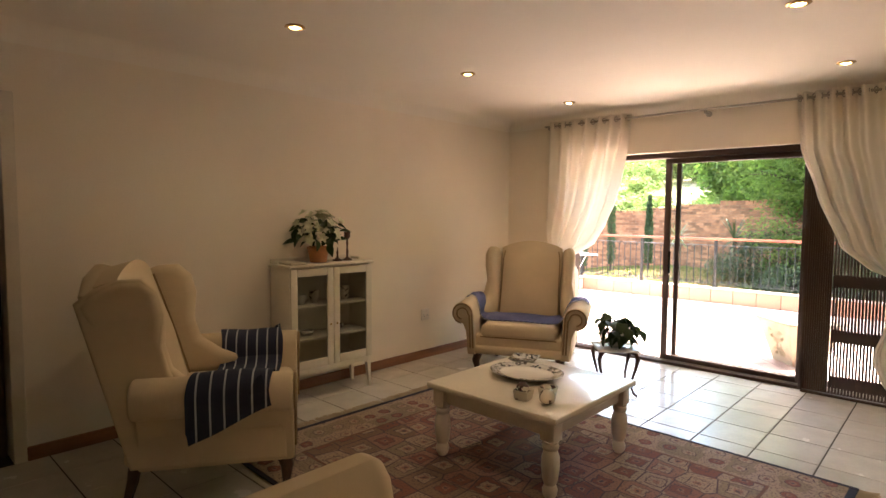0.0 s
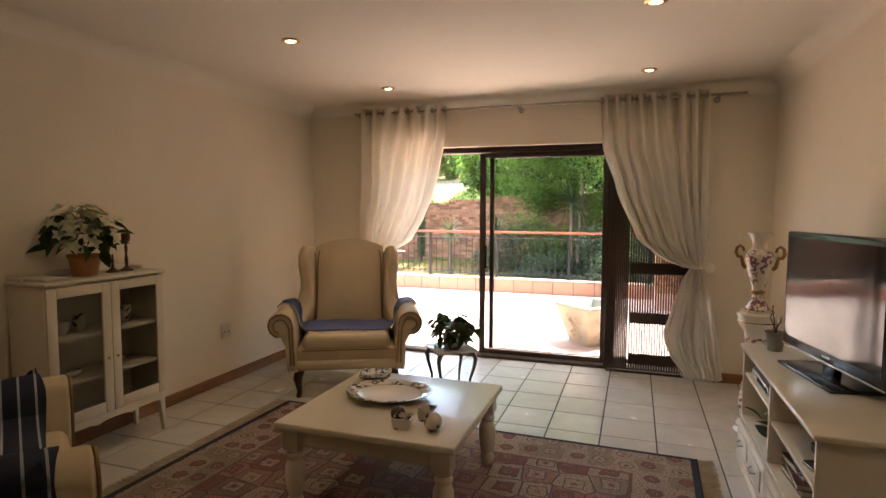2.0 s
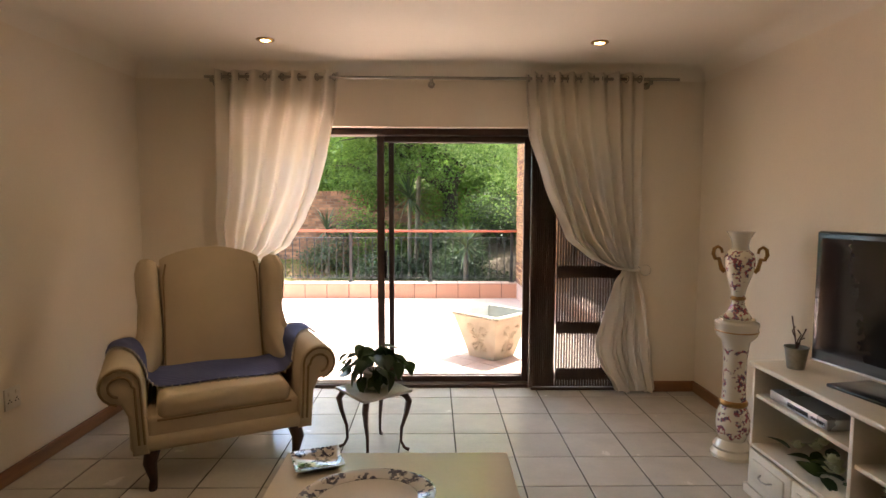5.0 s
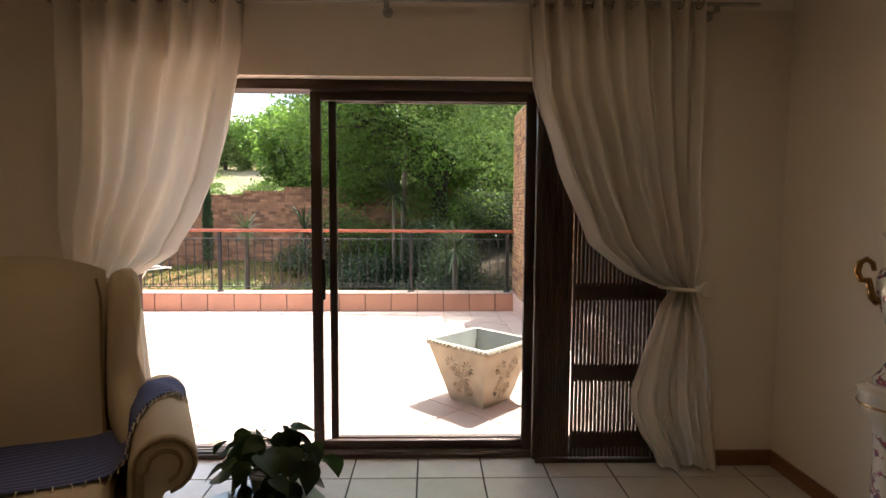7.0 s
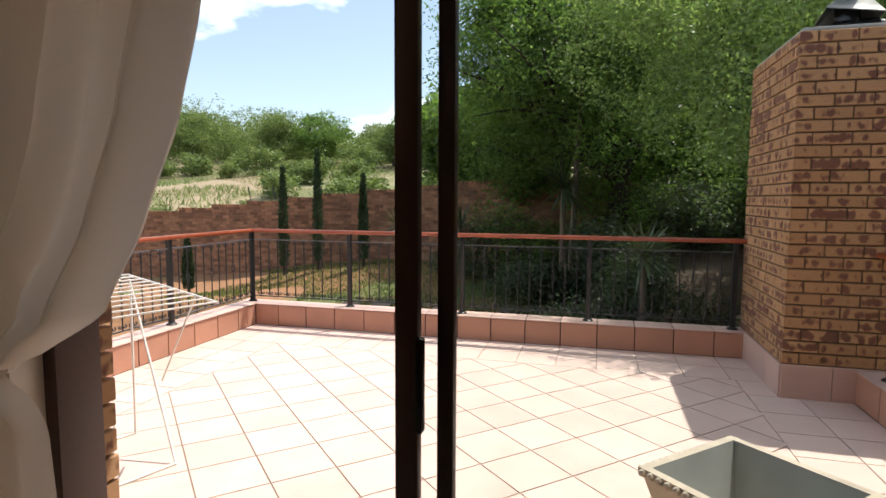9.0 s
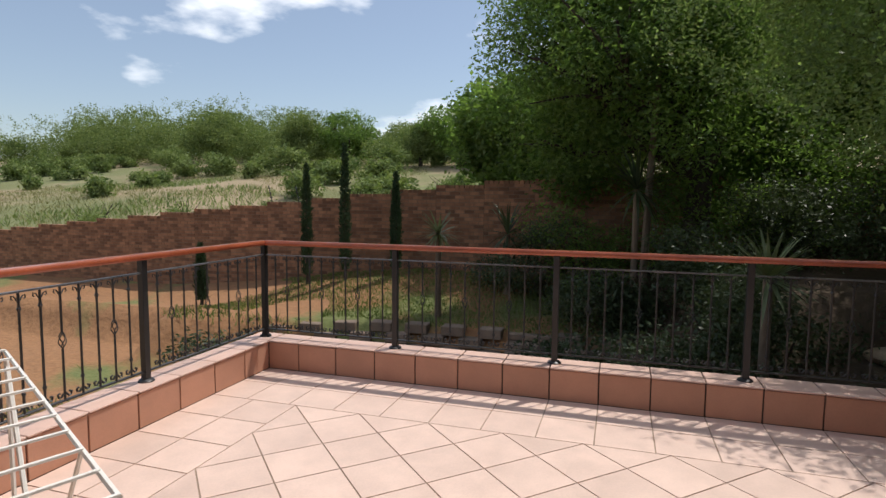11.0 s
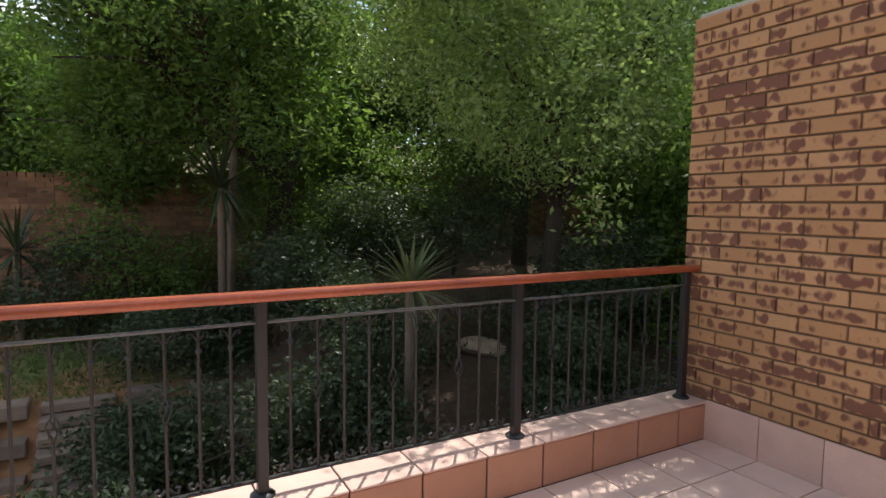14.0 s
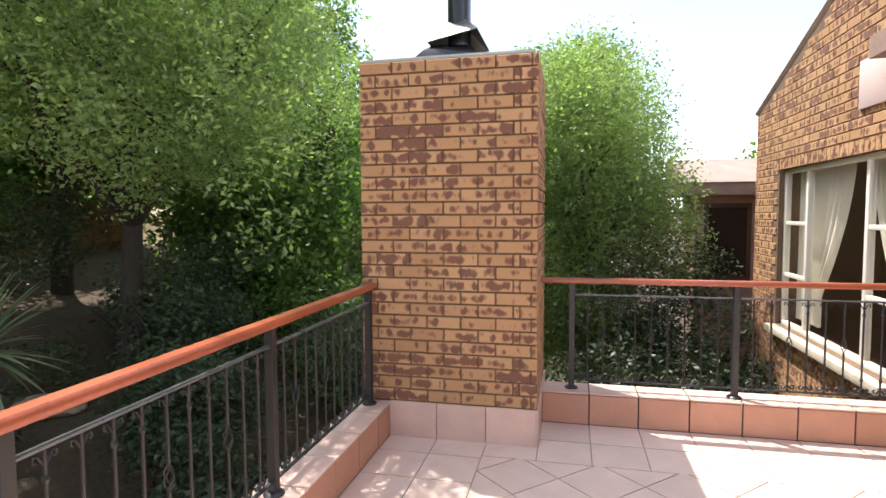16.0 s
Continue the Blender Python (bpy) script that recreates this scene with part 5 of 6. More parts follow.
def railing(label, a, b, stops):
    """A bay-by-bay iron railing with a timber handrail from a to b; stops: distances of the posts."""
    a, b = Vector((*a, 0)), Vector((*b, 0))
    d = (b - a).normalized()
    ang = math.degrees(math.atan2(d.y, d.x))
    t = thing("railing", label, "railing", Matrix.Translation(a) @ pose(0, 0, 0, 0, 0, ang), "terrace railings")
    ln = (b - a).length
    prof = [(-0.036, RZ - 0.030), (-0.030, RZ - 0.038), (0.030, RZ - 0.038), (0.036, RZ - 0.030), (0.036, RZ - 0.012), (0.026, RZ), (-0.026, RZ), (-0.036, RZ - 0.012)]
    hr = prism(prof, 0.0, ln)
    for v in hr.verts:
        v.co = Vector((v.co.y, v.co.x, v.co.z))
    part("handrail", hr, REDWOOD, t, "red varnished timber handrail")
    for s in stops:
        part("post", POST, None, t, "", pose(s, 0, 0))
    for k, (s0, s1) in enumerate(zip(stops, stops[1:])):
        part("top_bar", box_bm(s0 + 0.021, s1 - 0.021, -0.012, 0.012, 0.943, 0.953, 0.002, 1), BAR_GLINT, t)
        part("bottom_bar", box_bm(s0 + 0.021, s1 - 0.021, -0.012, 0.012, 0.310, 0.320, 0.002, 1), IRON, t)
        n = max(1, round((s1 - s0) / 0.112) - 1)
        for i in range(n):
            part("baluster", BASKET if i % 3 == 1 else BALUSTER, None, t, "", pose(s0 + (s1 - s0) * (i + 1) / (n + 1), 0, 0))
    return t


P = [0.0, 1.195, 2.44, 3.685, 4.955]
railing("black iron railing with red timber handrail facing the garden", (RXL, RY), (1.42, RY), P)
railing("black iron railing with red timber handrail towards the hillside", (RXL, 0.30), (RXL, RY), [0.05, 1.45, 2.88, 4.155])
railing("black iron railing with red timber handrail beside the chimney", (RXR, 0.40), (RXR, 3.33), [0.05, 1.6, 2.71])

# ---------------------------------------------------------------- planter, airer
pl = thing("planter", "square tapered cast-stone planter with leaf relief, empty", "planter", pose(0.68, 1.01, TZ, 0, 0, 45))
bm = bmesh.new()
H, T0, B0 = 0.435, 0.262, 0.150
levels = [(B0, 0.0), (T0, H - 0.03), (T0 + 0.012, H - 0.028), (T0 + 0.012, H), (T0 - 0.022, H)]
rings = [[bm.verts.new((sx * r, sy * r, z)) for sx, sy in ((-1, -1), (1, -1), (1, 1), (-1, 1))] for r, z in levels]
for a, b in zip(rings, rings[1:]):
    for i in range(4):
        bm.faces.new((a[i], a[(i + 1) % 4], b[(i + 1) % 4], b[i]))
bm.faces.new(list(reversed(rings[0])))
part("body", bm, CONCRETE, pl, "", None, False)
bm = bmesh.new()
rings = [[bm.verts.new((sx * r, sy * r, z)) for sx, sy in ((-1, -1), (1, -1), (1, 1), (-1, 1))] for r, z in ((T0 - 0.0222, H + 0.0005), (B0 - 0.01, 0.06))]
for i in range(4):
    bm.faces.new((rings[0][(i + 1) % 4], rings[0][i], rings[1][i], rings[1][(i + 1) % 4]))
bm.faces.new(rings[1])
part("inside", bm, CONCRETE_IN, pl, "", None, False)
bead = mesh_of("bead", lathe([(0.001, -0.016), (0.012, -0.011), (0.015, 0.0), (0.012, 0.011), (0.001, 0.016)], 8), CONCRETE)
for side_i in range(4):
    q = pose(0, 0, 0, 0, 0, 90 * side_i)
    for k in range(15):
        part("bead", bead, None, pl, "", q @ Matrix.Translation(((k - 7) * 0.036, -T0 - 0.013, H - 0.016)) @ pose(0, 0, 0, 0, 62, 0))
    tilt = math.degrees(math.atan2(T0 - B0, H))
    sprigs = bmesh.new()
    for cx, cz, n, r in ((-0.07, 0.30, 9, 0.075), (0.075, 0.29, 9, 0.07), (0.0, 0.20, 11, 0.085), (0.05, 0.115, 7, 0.05), (-0.055, 0.12, 7, 0.05)):
        for k in range(n):
            a = 2 * math.pi * k / n
            tube([(cx + 0.012 * math.cos(a), 0, cz + 0.012 * math.sin(a)), (cx + r * 0.55 * math.cos(a), -0.006, cz + r * 0.55 * math.sin(a)), (cx + r * math.cos(a), 0.001, cz + r * math.sin(a))], [0.004, 0.010, 0.002], 5, sprigs, 0.6)
    tube([(0, 0, 0.05), (0.015, -0.004, 0.15), (-0.01, -0.004, 0.25), (0, 0, 0.34)], 0.006, 5, sprigs)
    part("leaf_relief", sprigs, CONCRETE, pl, "", q @ Matrix.Translation((0, -B0 - 0.001, 0.0)) @ pose(0, 0, 0, tilt, 0, 0))

air = thing("clothes_airer", "folding white wire clothes airer standing open on the terrace", "clothes airer", pose(-1.975, 1.305, TZ))
AL, AW, AZ = Vector((-0.889, 0.458, 0)), Vector((-0.36, -0.933, 0)), 0.93
for k in range(2):
    o = AW * 0.62 * k
    for a, b in ((0.0, 0.56), (0.57, 0.55)):
        foot, head = AL * a + o, AL * b + o + Vector((0, 0, AZ - 0.004))
        part("leg", tube([foot, foot.lerp(head, 0.5), head], 0.007, 6), WIRE_WHITE, air)
    part("rack_edge", tube([AL * -0.53 + o + Vector((0, 0, AZ)), AL * 0.56 + o + Vector((0, 0, AZ + 0.02))], 0.006, 6), WIRE_WHITE, air)
    part("brace", tube([AL * 0.14 + o + Vector((0, 0, 0.42)), AL * -0.30 + o + Vector((0, 0, AZ))], 0.005, 6), WIRE_WHITE, air)
for a in (0.0, 0.57):
    part("foot_bar", tube([AL * a + Vector((0, 0, 0.007)), AL * a + AW * 0.62 + Vector((0, 0, 0.007))], 0.007, 6), WIRE_WHITE, air)
for k in range(11):
    p = AL * (-0.53 + 1.09 * k / 10) + Vector((0, 0, AZ + 0.02 * k / 10 + 0.005))
    part("rod", tube([p, p + AW * 0.62], 0.0042, 5), WIRE_WHITE, air)
t = thing("cloth", "small white cloth lying over the airer rods", "cloth", pose(-1.975 + AL.x * 0.45 + AW.x * 0.3, 1.305 + AL.y * 0.45 + AW.y * 0.3, TZ + AZ + 0.022, 0, 0, -27))
part("fabric", sheet(8, 8, lambda u, v: Vector(((u - 0.5) * 0.26, (v - 0.5) * 0.34, 0.008 + 0.006 * math.sin(u * 9) * math.sin(v * 7))), 0.005), TASSEL, t)

# ---------------------------------------------------------------- garden ground
def height(x, y):
    """The ground's level: a low bed by the terrace, a lawn above it, the bank under the trees, the hill beyond the wall."""
    z = -1.55 + 0.75 * smooth_step(9.2, 9.75, y + 0.035 * (x + 3) ** 2 * (1 if x > -9 else 0)) if x < 0 else -1.55
    if x >= 0:
        z = -1.55 + 0.75 * smooth_step(9.2, 9.75, y + 0.3)
    z += smooth_step(-1.5, 2.4, x) * (0.85 * smooth_step(5.6, 8.4, y) + 0.15)
    z += 0.55 * smooth_step(9.6, 13.2, y) * (1 - smooth_step(-5, -13, x) * 0.0)
    z -= 0.75 * smooth_step(4.5, 13, -x) * smooth_step(9, 12, y)
    if y > 13.2:
        z += 0.7 * smooth_step(13.2, 13.6, y) + 0.115 * (y - 13.2) + 0.0009 * max(0, min(60, y - 13.2)) ** 2 * 0.6 - 0.0 * x
        if y > 75:
            z -= 0.08 * (y - 75)
    if y < 4.4:
        z = -1.6
    z += 0.05 * noise.noise(Vector((x * 0.7, y * 0.7, 0.3))) + (0.4 * noise.noise(Vector((x * 0.06, y * 0.06, 7.0))) if y > 15 else 0)
    return z


def axis(lo, hi, fine_lo, fine_hi, step, growth=1.35):
    out, s = list(np.arange(fine_lo, fine_hi + 1e-6, step)), step
    while out[-1] < hi:
        s *= growth
        out.append(out[-1] + s)
    s = step
    while out[0] > lo:
        s *= growth
        out.insert(0, out[0] - s)
    return out


xs, ys = axis(-700, 700, -18, 14, 0.4), axis(-300, 900, 0.0, 20, 0.25)
verts = [(x, yy, height(x, yy)) for x in xs for yy in ys]
ny = len(ys)
faces = [(i * ny + j, (i + 1) * ny + j, (i + 1) * ny + j + 1, i * ny + j + 1) for i in range(len(xs) - 1) for j in range(ny - 1)]
g = new("ground", raw_mesh("ground", verts, faces, GROUND))
tagged(g, "red soil, patchy lawn and dry hillside field", kind="structure").data.shade_smooth()

rng = np.random.default_rng(21)


def blades(name, label, n, x0, x1, y0, y1, h, w, material, keep=lambda x, y: True):
    pts = [(x, yy) for x, yy in zip(rng.uniform(x0, x1, n), rng.uniform(y0, y1, n)) if keep(x, yy)]
    p = np.array([(x, yy, height(x, yy) - 0.01) for x, yy in pts])
    k = len(p)
    a = rng.uniform(0, math.pi, k)
    s = np.stack([np.cos(a), np.sin(a), np.zeros(k)], 1) * (w * rng.uniform(0.5, 1.2, k))[:, None]
    tip = p + np.stack([rng.normal(0, h * 0.4, k), rng.normal(0, h * 0.4, k), h * rng.uniform(0.5, 1.2, k)], 1)
    o = new(name, quads_mesh(name, np.stack([p - s, p + s, tip + s * 0.15, tip - s * 0.15], 1), material))
    return tagged(o, label, kind="stuff")


def patchy(f, lim, seed):
    return lambda x, yy: noise.noise(Vector((x * f, yy * f, seed))) > lim


blades("lawn", "short patchy green lawn", 26000, -9, -0.5, 9.7, 13.0, 0.06, 0.012, GRASS, patchy(0.5, -0.22, 3.0))
blades("bed_grass", "rough weeds below the terrace", 8000, -9.5, -1.2, 5.5, 9.4, 0.14, 0.012, GRASS, patchy(0.6, 0.2, 5.0))
blades("field_grass", "dry grass on the hillside", 50000, -42, 4, 13.6, 62, 0.20, 0.022, DRY, patchy(0.13, -0.05, 9.0))
blades("field_weeds", "green weeds on the hillside", 42000, -42, 4, 13.6, 62, 0.26, 0.035, LEAF_FAR, patchy(0.11, 0.12, 2.0))

# ---------------------------------------------------------------- trees
def crown_points(blobs, n, rng, shell=0.55):
    """Points in the outer part of overlapping lumps."""
    vol = np.array([b[3] * b[4] * b[5] for b in blobs]) ** 0.75
    out = []
    for b, k in zip(blobs, (n * vol / vol.sum()).astype(int)):
        d = rng.normal(size=(k, 3))
        d /= np.linalg.norm(d, axis=1, keepdims=True)
        r = (shell + (1 - shell) * rng.uniform(0, 1, k) ** 0.6) * (1 + 0.16 * np.sin(d[:, 0] * 9 + b[0] * 5) * np.sin(d[:, 1] * 8) * np.cos(d[:, 2] * 7 + b[2]))
        out.append(np.array(b[:3]) + d * r[:, None] * np.array(b[3:6]))
    return np.concatenate(out)


def lumps(center, size, n, rng, lump=0.42):
    out = []
    for i in range(n):
        d = rng.normal(size=3)
        d /= np.linalg.norm(d)
        r = rng.uniform(0.35, 0.85)
        k = lump * rng.uniform(0.6, 1.25)
        out.append((center[0] + d[0] * r * size[0], center[1] + d[1] * r * size[1], center[2] + d[2] * r * size[2], size[0] * k, size[1] * k, size[2] * k * 0.8))
    return out


def cluster(pts, per, spread, rng):
    """Leaves sit in sprays round twig ends, with gaps between."""
    n = len(pts)
    return np.repeat(pts, per, axis=0) + rng.normal(size=(n * per, 3)) * spread


def tree(label, base, center, size, n_lump, n_twig, per, leaf_len, leaf_wid, material, bark, seed, trunk_r, limbs, spread=0.10, droop=0.4, lump=0.42, extra=()):
    rng = np.random.default_rng(seed)
    bx, by = base
    t = thing("tree", label, "tree", pose(bx, by, height(bx, by)))
    off = np.array([bx, by, height(bx, by)])
    blobs = lumps(np.array(center) - off, size, n_lump, rng, lump) + [(*(np.array(e[:3]) - off), *e[3:]) for e in extra]
    pts = cluster(crown_points(blobs, n_twig, rng), per, spread, rng)
    part("crown", quads_mesh("crown", leaves(pts, leaf_len, leaf_wid, rng, droop), material), None, t, "", None)
    fork = Vector((0.1, 0.0, max(0.8, (center[2] - off[2]) * 0.42)))
    part("trunk", tube([(0, 0, -0.2), (0.05, 0.02, fork.z * 0.5), fork], [trunk_r * 1.3, trunk_r, trunk_r * 0.8], 12), bark, t)
    for i in range(limbs):
        b = blobs[i % len(blobs)]
        e = Vector(b[:3])
        m1 = fork.lerp(e, 0.35) + Vector((rng.normal() * 0.25, rng.normal() * 0.25, rng.uniform(0.0, 0.4)))
        m2 = fork.lerp(e, 0.7) + Vector((rng.normal() * 0.3, rng.normal() * 0.3, rng.uniform(-0.1, 0.3)))
        part("limb", tube([fork, m1, m2, e], [trunk_r * 0.6, trunk_r * 0.42, trunk_r * 0.25, trunk_r * 0.08], 8), bark, t)
        for j in range(3):
            f = e + Vector((rng.normal() * b[3] * 0.6, rng.normal() * b[4] * 0.6, rng.normal() * b[5] * 0.6))
            part("branch", tube([m2, m2.lerp(f, 0.5) + Vector((0, 0, 0.1)), f], [trunk_r * 0.2, trunk_r * 0.12, trunk_r * 0.04], 6), bark, t)
    return t


tree("large dark-green spreading thorn tree over the garden wall", (0.5, 11.4), (-0.75, 11.3, 4.3), (2.95, 2.3, 3.5), 80, 6300, 15, 0.105, 0.038, LEAF_A, BARK, 31, 0.24, 16, 0.14, 0.4, 0.31)
tree("bright green leafy tree standing close to the chimney", (3.6, 8.4), (2.9, 7.4, 4.1), (3.3, 2.3, 2.9), 80, 8200, 17, 0.060, 0.029, LEAF_B, BARK, 32, 0.14, 14, 0.10, 0.4, 0.29, ((1.35, 4.95, 2.0, 0.22, 0.25, 0.3), (1.2, 5.2, 1.6, 0.25, 0.3, 0.3), (1.5, 5.3, 2.5, 0.5, 0.5, 0.5), (1.5, 5.5, 3.5, 0.8, 0.55, 0.6), (2.1, 5.7, 3.8, 0.8, 0.6, 0.7), (0.9, 5.7, 3.7, 0.6, 0.5, 0.5)))
tree("sunlit green tree growing below the terrace side", (6.6, 3.6), (6.5, 3.2, 1.5), (1.75, 1.8, 2.5), 70, 7000, 16, 0.064, 0.030, LEAF_B, BARK, 33, 0.11, 12, 0.11, 0.4, 0.30, ((6.9, 2.5, 3.3, 0.7, 0.6, 0.6), (7.2, 2.0, 2.5, 0.6, 0.5, 0.5), (6.4, 2.9, 3.7, 0.6, 0.6, 0.5), (7.1, 1.8, 1.7, 0.5, 0.4, 0.5)))
# made-up tree, put here so its crown shades the slope below
tree("bright green tree added on the planted bank to shade the slope", (4.9, 10.8), (4.6, 10.4, 4.4), (2.4, 1.9, 2.2), 30, 3800, 12, 0.085, 0.042, LEAF_B, BARK, 35, 0.13, 9, 0.12)
tree("dense dark tree closing the garden behind the chimney", (7.5, 9.0), (7.6, 8.6, 2.0), (3.0, 2.6, 3.0), 30, 6000, 7, 0.14, 0.07, LEAF_A, BARK, 34, 0.2, 9, 0.17)
for k, (x, y2, zc, sx, sz) in enumerate(((2.2, 14.6, 3.6, 3.6, 4.2), (7.5, 14.5, 4.0, 4.0, 4.6), (12.5, 11.0, 3.6, 4.0, 5.0), (13.5, 4.0, 2.0, 3.6, 4.4), (-2.6, 14.8, 2.6, 2.2, 2.2), (11.5, -2.5, 1.0, 3.0, 3.0))):
    tree("dense dark-green tree behind the garden wall", (x, y2), (x, y2, zc), (sx, 2.6, sz), 26, (4300, 6000)[k] if k < 2 else 6000, 11, 0.17, 0.085, LEAF_A, BARK, 40 + k, 0.2, 7, 0.20, 0.4, 0.36)
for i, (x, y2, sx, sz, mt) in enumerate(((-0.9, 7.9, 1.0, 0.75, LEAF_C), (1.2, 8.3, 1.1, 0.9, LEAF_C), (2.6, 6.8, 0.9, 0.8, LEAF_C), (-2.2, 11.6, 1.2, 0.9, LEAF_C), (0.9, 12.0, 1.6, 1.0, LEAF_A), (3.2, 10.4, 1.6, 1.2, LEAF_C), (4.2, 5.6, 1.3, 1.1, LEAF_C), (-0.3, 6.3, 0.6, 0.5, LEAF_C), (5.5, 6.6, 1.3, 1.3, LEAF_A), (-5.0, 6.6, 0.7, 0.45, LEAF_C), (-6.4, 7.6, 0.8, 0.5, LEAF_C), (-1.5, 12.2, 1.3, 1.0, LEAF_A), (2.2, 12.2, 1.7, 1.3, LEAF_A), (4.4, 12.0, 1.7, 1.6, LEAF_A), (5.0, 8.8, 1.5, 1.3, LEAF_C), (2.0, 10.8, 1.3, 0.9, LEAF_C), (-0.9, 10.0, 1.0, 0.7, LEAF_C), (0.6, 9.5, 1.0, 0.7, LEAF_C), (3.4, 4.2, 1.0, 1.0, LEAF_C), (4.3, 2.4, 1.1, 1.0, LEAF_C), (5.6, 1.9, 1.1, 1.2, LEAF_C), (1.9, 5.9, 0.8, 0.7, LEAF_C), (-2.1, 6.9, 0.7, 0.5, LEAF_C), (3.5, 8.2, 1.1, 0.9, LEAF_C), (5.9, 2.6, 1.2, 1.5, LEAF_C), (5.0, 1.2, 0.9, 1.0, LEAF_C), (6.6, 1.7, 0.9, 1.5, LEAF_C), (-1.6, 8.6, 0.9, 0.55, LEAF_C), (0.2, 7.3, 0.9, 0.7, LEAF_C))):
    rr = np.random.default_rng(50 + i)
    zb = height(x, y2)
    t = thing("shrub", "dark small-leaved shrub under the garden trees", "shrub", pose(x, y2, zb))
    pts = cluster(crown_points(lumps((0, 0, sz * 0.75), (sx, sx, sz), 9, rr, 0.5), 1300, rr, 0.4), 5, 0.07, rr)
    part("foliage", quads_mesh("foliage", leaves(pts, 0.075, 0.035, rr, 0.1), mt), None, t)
    for k in range(5):
        part("stem", tube([(0, 0, -0.05), (rr.normal() * 0.2, rr.normal() * 0.2, sz * 0.6), (rr.normal() * 0.4, rr.normal() * 0.4, sz * 1.2)], [0.02, 0.014, 0.005], 5), BARK, t)


def sword_plant(label, x, y2, trunk_h, n, ln, seed, material=LEAF_SPIKE, heads=((0, 0, 0),), bark=BARK_PALE, lean=(0, 0)):
    rr = np.random.default_rng(seed)
    zb = height(x, y2)
    t = thing("sword_plant", label, "plant", pose(x, y2, zb))
    part("trunk", tube([(0, 0, -0.1), (lean[0] * 0.4, lean[1] * 0.4, trunk_h * 0.5), (lean[0], lean[1], trunk_h)], [0.07, 0.055, 0.05], 9), bark, t)
    me = mesh_of("leaf", blade(ln, 0.045, ln * 0.22, 0.1), material)
    for hx2, hy2, hz in heads:
        for i in range(n):
            a, el = rr.uniform(0, 360), rr.uniform(-35, 80)
            part("leaf", me, None, t, "", Matrix.Translation((lean[0] + hx2, lean[1] + hy2, trunk_h + hz)) @ pose(0, 0, 0, 0, -el, a))
    return t


sword_plant("spiky pale-leaved dracaena beside the railing", 0.78, 7.1, 1.75, 60, 0.62, 61)
sword_plant("pale spiky dracaena in front of the brick wall", -3.95, 10.3, 1.55, 46, 0.55, 62)
sword_plant("tall bare-trunked cabbage tree with drooping dry skirt", -0.36, 10.6, 6.0, 70, 0.95, 63, LEAF_C, ((0, 0, 0), (0.1, 0, -0.5)), BARK_PALE, (0.25, 0.0))
sword_plant("dark spiky cordyline under the trees", -0.5, 10.2, 2.2, 60, 0.85, 64, LEAF_C)
sword_plant("dark spiky cordyline against the garden wall", -2.9, 11.6, 1.2, 40, 0.8, 65, LEAF_C)

for x, y2, h in ((-7.8, 12.1, 2.8), (-6.85, 12.2, 3.1), (-5.62, 12.3, 2.35), (-9.4, 10.4, 1.3)):
    rr = np.random.default_rng(int(h * 100))
    t = thing("cypress", "slim dark-green pencil cypress before the garden wall", "cypress", pose(x, y2, height(x, y2)), "row of pencil cypresses")
    k = 2600
    u = rr.uniform(0.06, 1, k) ** 0.9
    r = 0.15 * np.sqrt(np.clip(np.sin(np.pi * np.clip(0.12 + 0.88 * u, 0, 1)), 0, 1)) * rr.uniform(0.55, 1.1, k) * (1 - 0.45 * u)
    a = rr.uniform(0, 2 * math.pi, k)
    pts = np.stack([r * np.cos(a), r * np.sin(a), u * h], 1)
    q = leaves(pts, 0.10, 0.03, rr, -2.2)
    part("foliage", quads_mesh("foliage", q, LEAF_CYP), None, t)
    part("trunk", tube([(0, 0, -0.05), (0, 0, h * 0.8)], [0.04, 0.01], 6), BARK, t)

# far scrub on the hill
rr = np.random.default_rng(77)
pts = []
for i in range(190):
    x, y2 = rr.uniform(-80, 12), rr.uniform(52, 74)
    s = rr.uniform(1.1, 2.6) * (1 + 0.7 * smooth_step(26, 50, -x))
    pts.append(cluster(crown_points(lumps((x, y2, height(x, y2) + s * 0.75), (s * 1.3, s, s), 6, rr, 0.55), 420, rr, 0.4), 5, 0.15, rr))
for i in range(60):
    x, y2 = rr.uniform(-60, -8), 19 + 33 * rr.uniform(0, 1) ** 0.6
    s = rr.uniform(0.3, 1.0) * (0.6 + 0.02 * y2)
    pts.append(cluster(crown_points(lumps((x, y2, height(x, y2) + s * 0.75), (s * 1.2, s, s), 6, rr, 0.55), 300, rr, 0.4), 4, 0.16, rr))
tagged(new("far_woods", quads_mesh("far_woods", leaves(np.concatenate(pts), 0.24, 0.14, rr, 0.1), LEAF_FAR)), "grey-green thorn scrub along the hilltop", kind="stuff")
for i, (x, y2, s) in enumerate(((-13.5, 46, 3.4), (-17.5, 47, 2.4), (-26, 50, 3.0), (-31, 49, 3.2), (-9.8, 44, 2.6), (-38, 46, 3.4))):
    rr = np.random.default_rng(90 + i)
    zb = height(x, y2)
    t = thing("tree", "round green tree on the far hillside", "tree", pose(x, y2, zb), "hillside trees")
    q = cluster(crown_points(lumps((0, 0, s * 0.95), (s * 1.05, s * 0.95, s * 0.8), 30, rr, 0.34), 1900, rr), 6, 0.18, rr)
    part("crown", quads_mesh("crown", leaves(q, 0.22, 0.12, rr, 0.1), LEAF_FAR if i % 2 else LEAF_A), None, t)
    part("trunk", tube([(0, 0, -0.2), (0.1, 0, s * 0.5), (0.2, 0.1, s)], [0.2, 0.14, 0.06], 7), BARK, t)
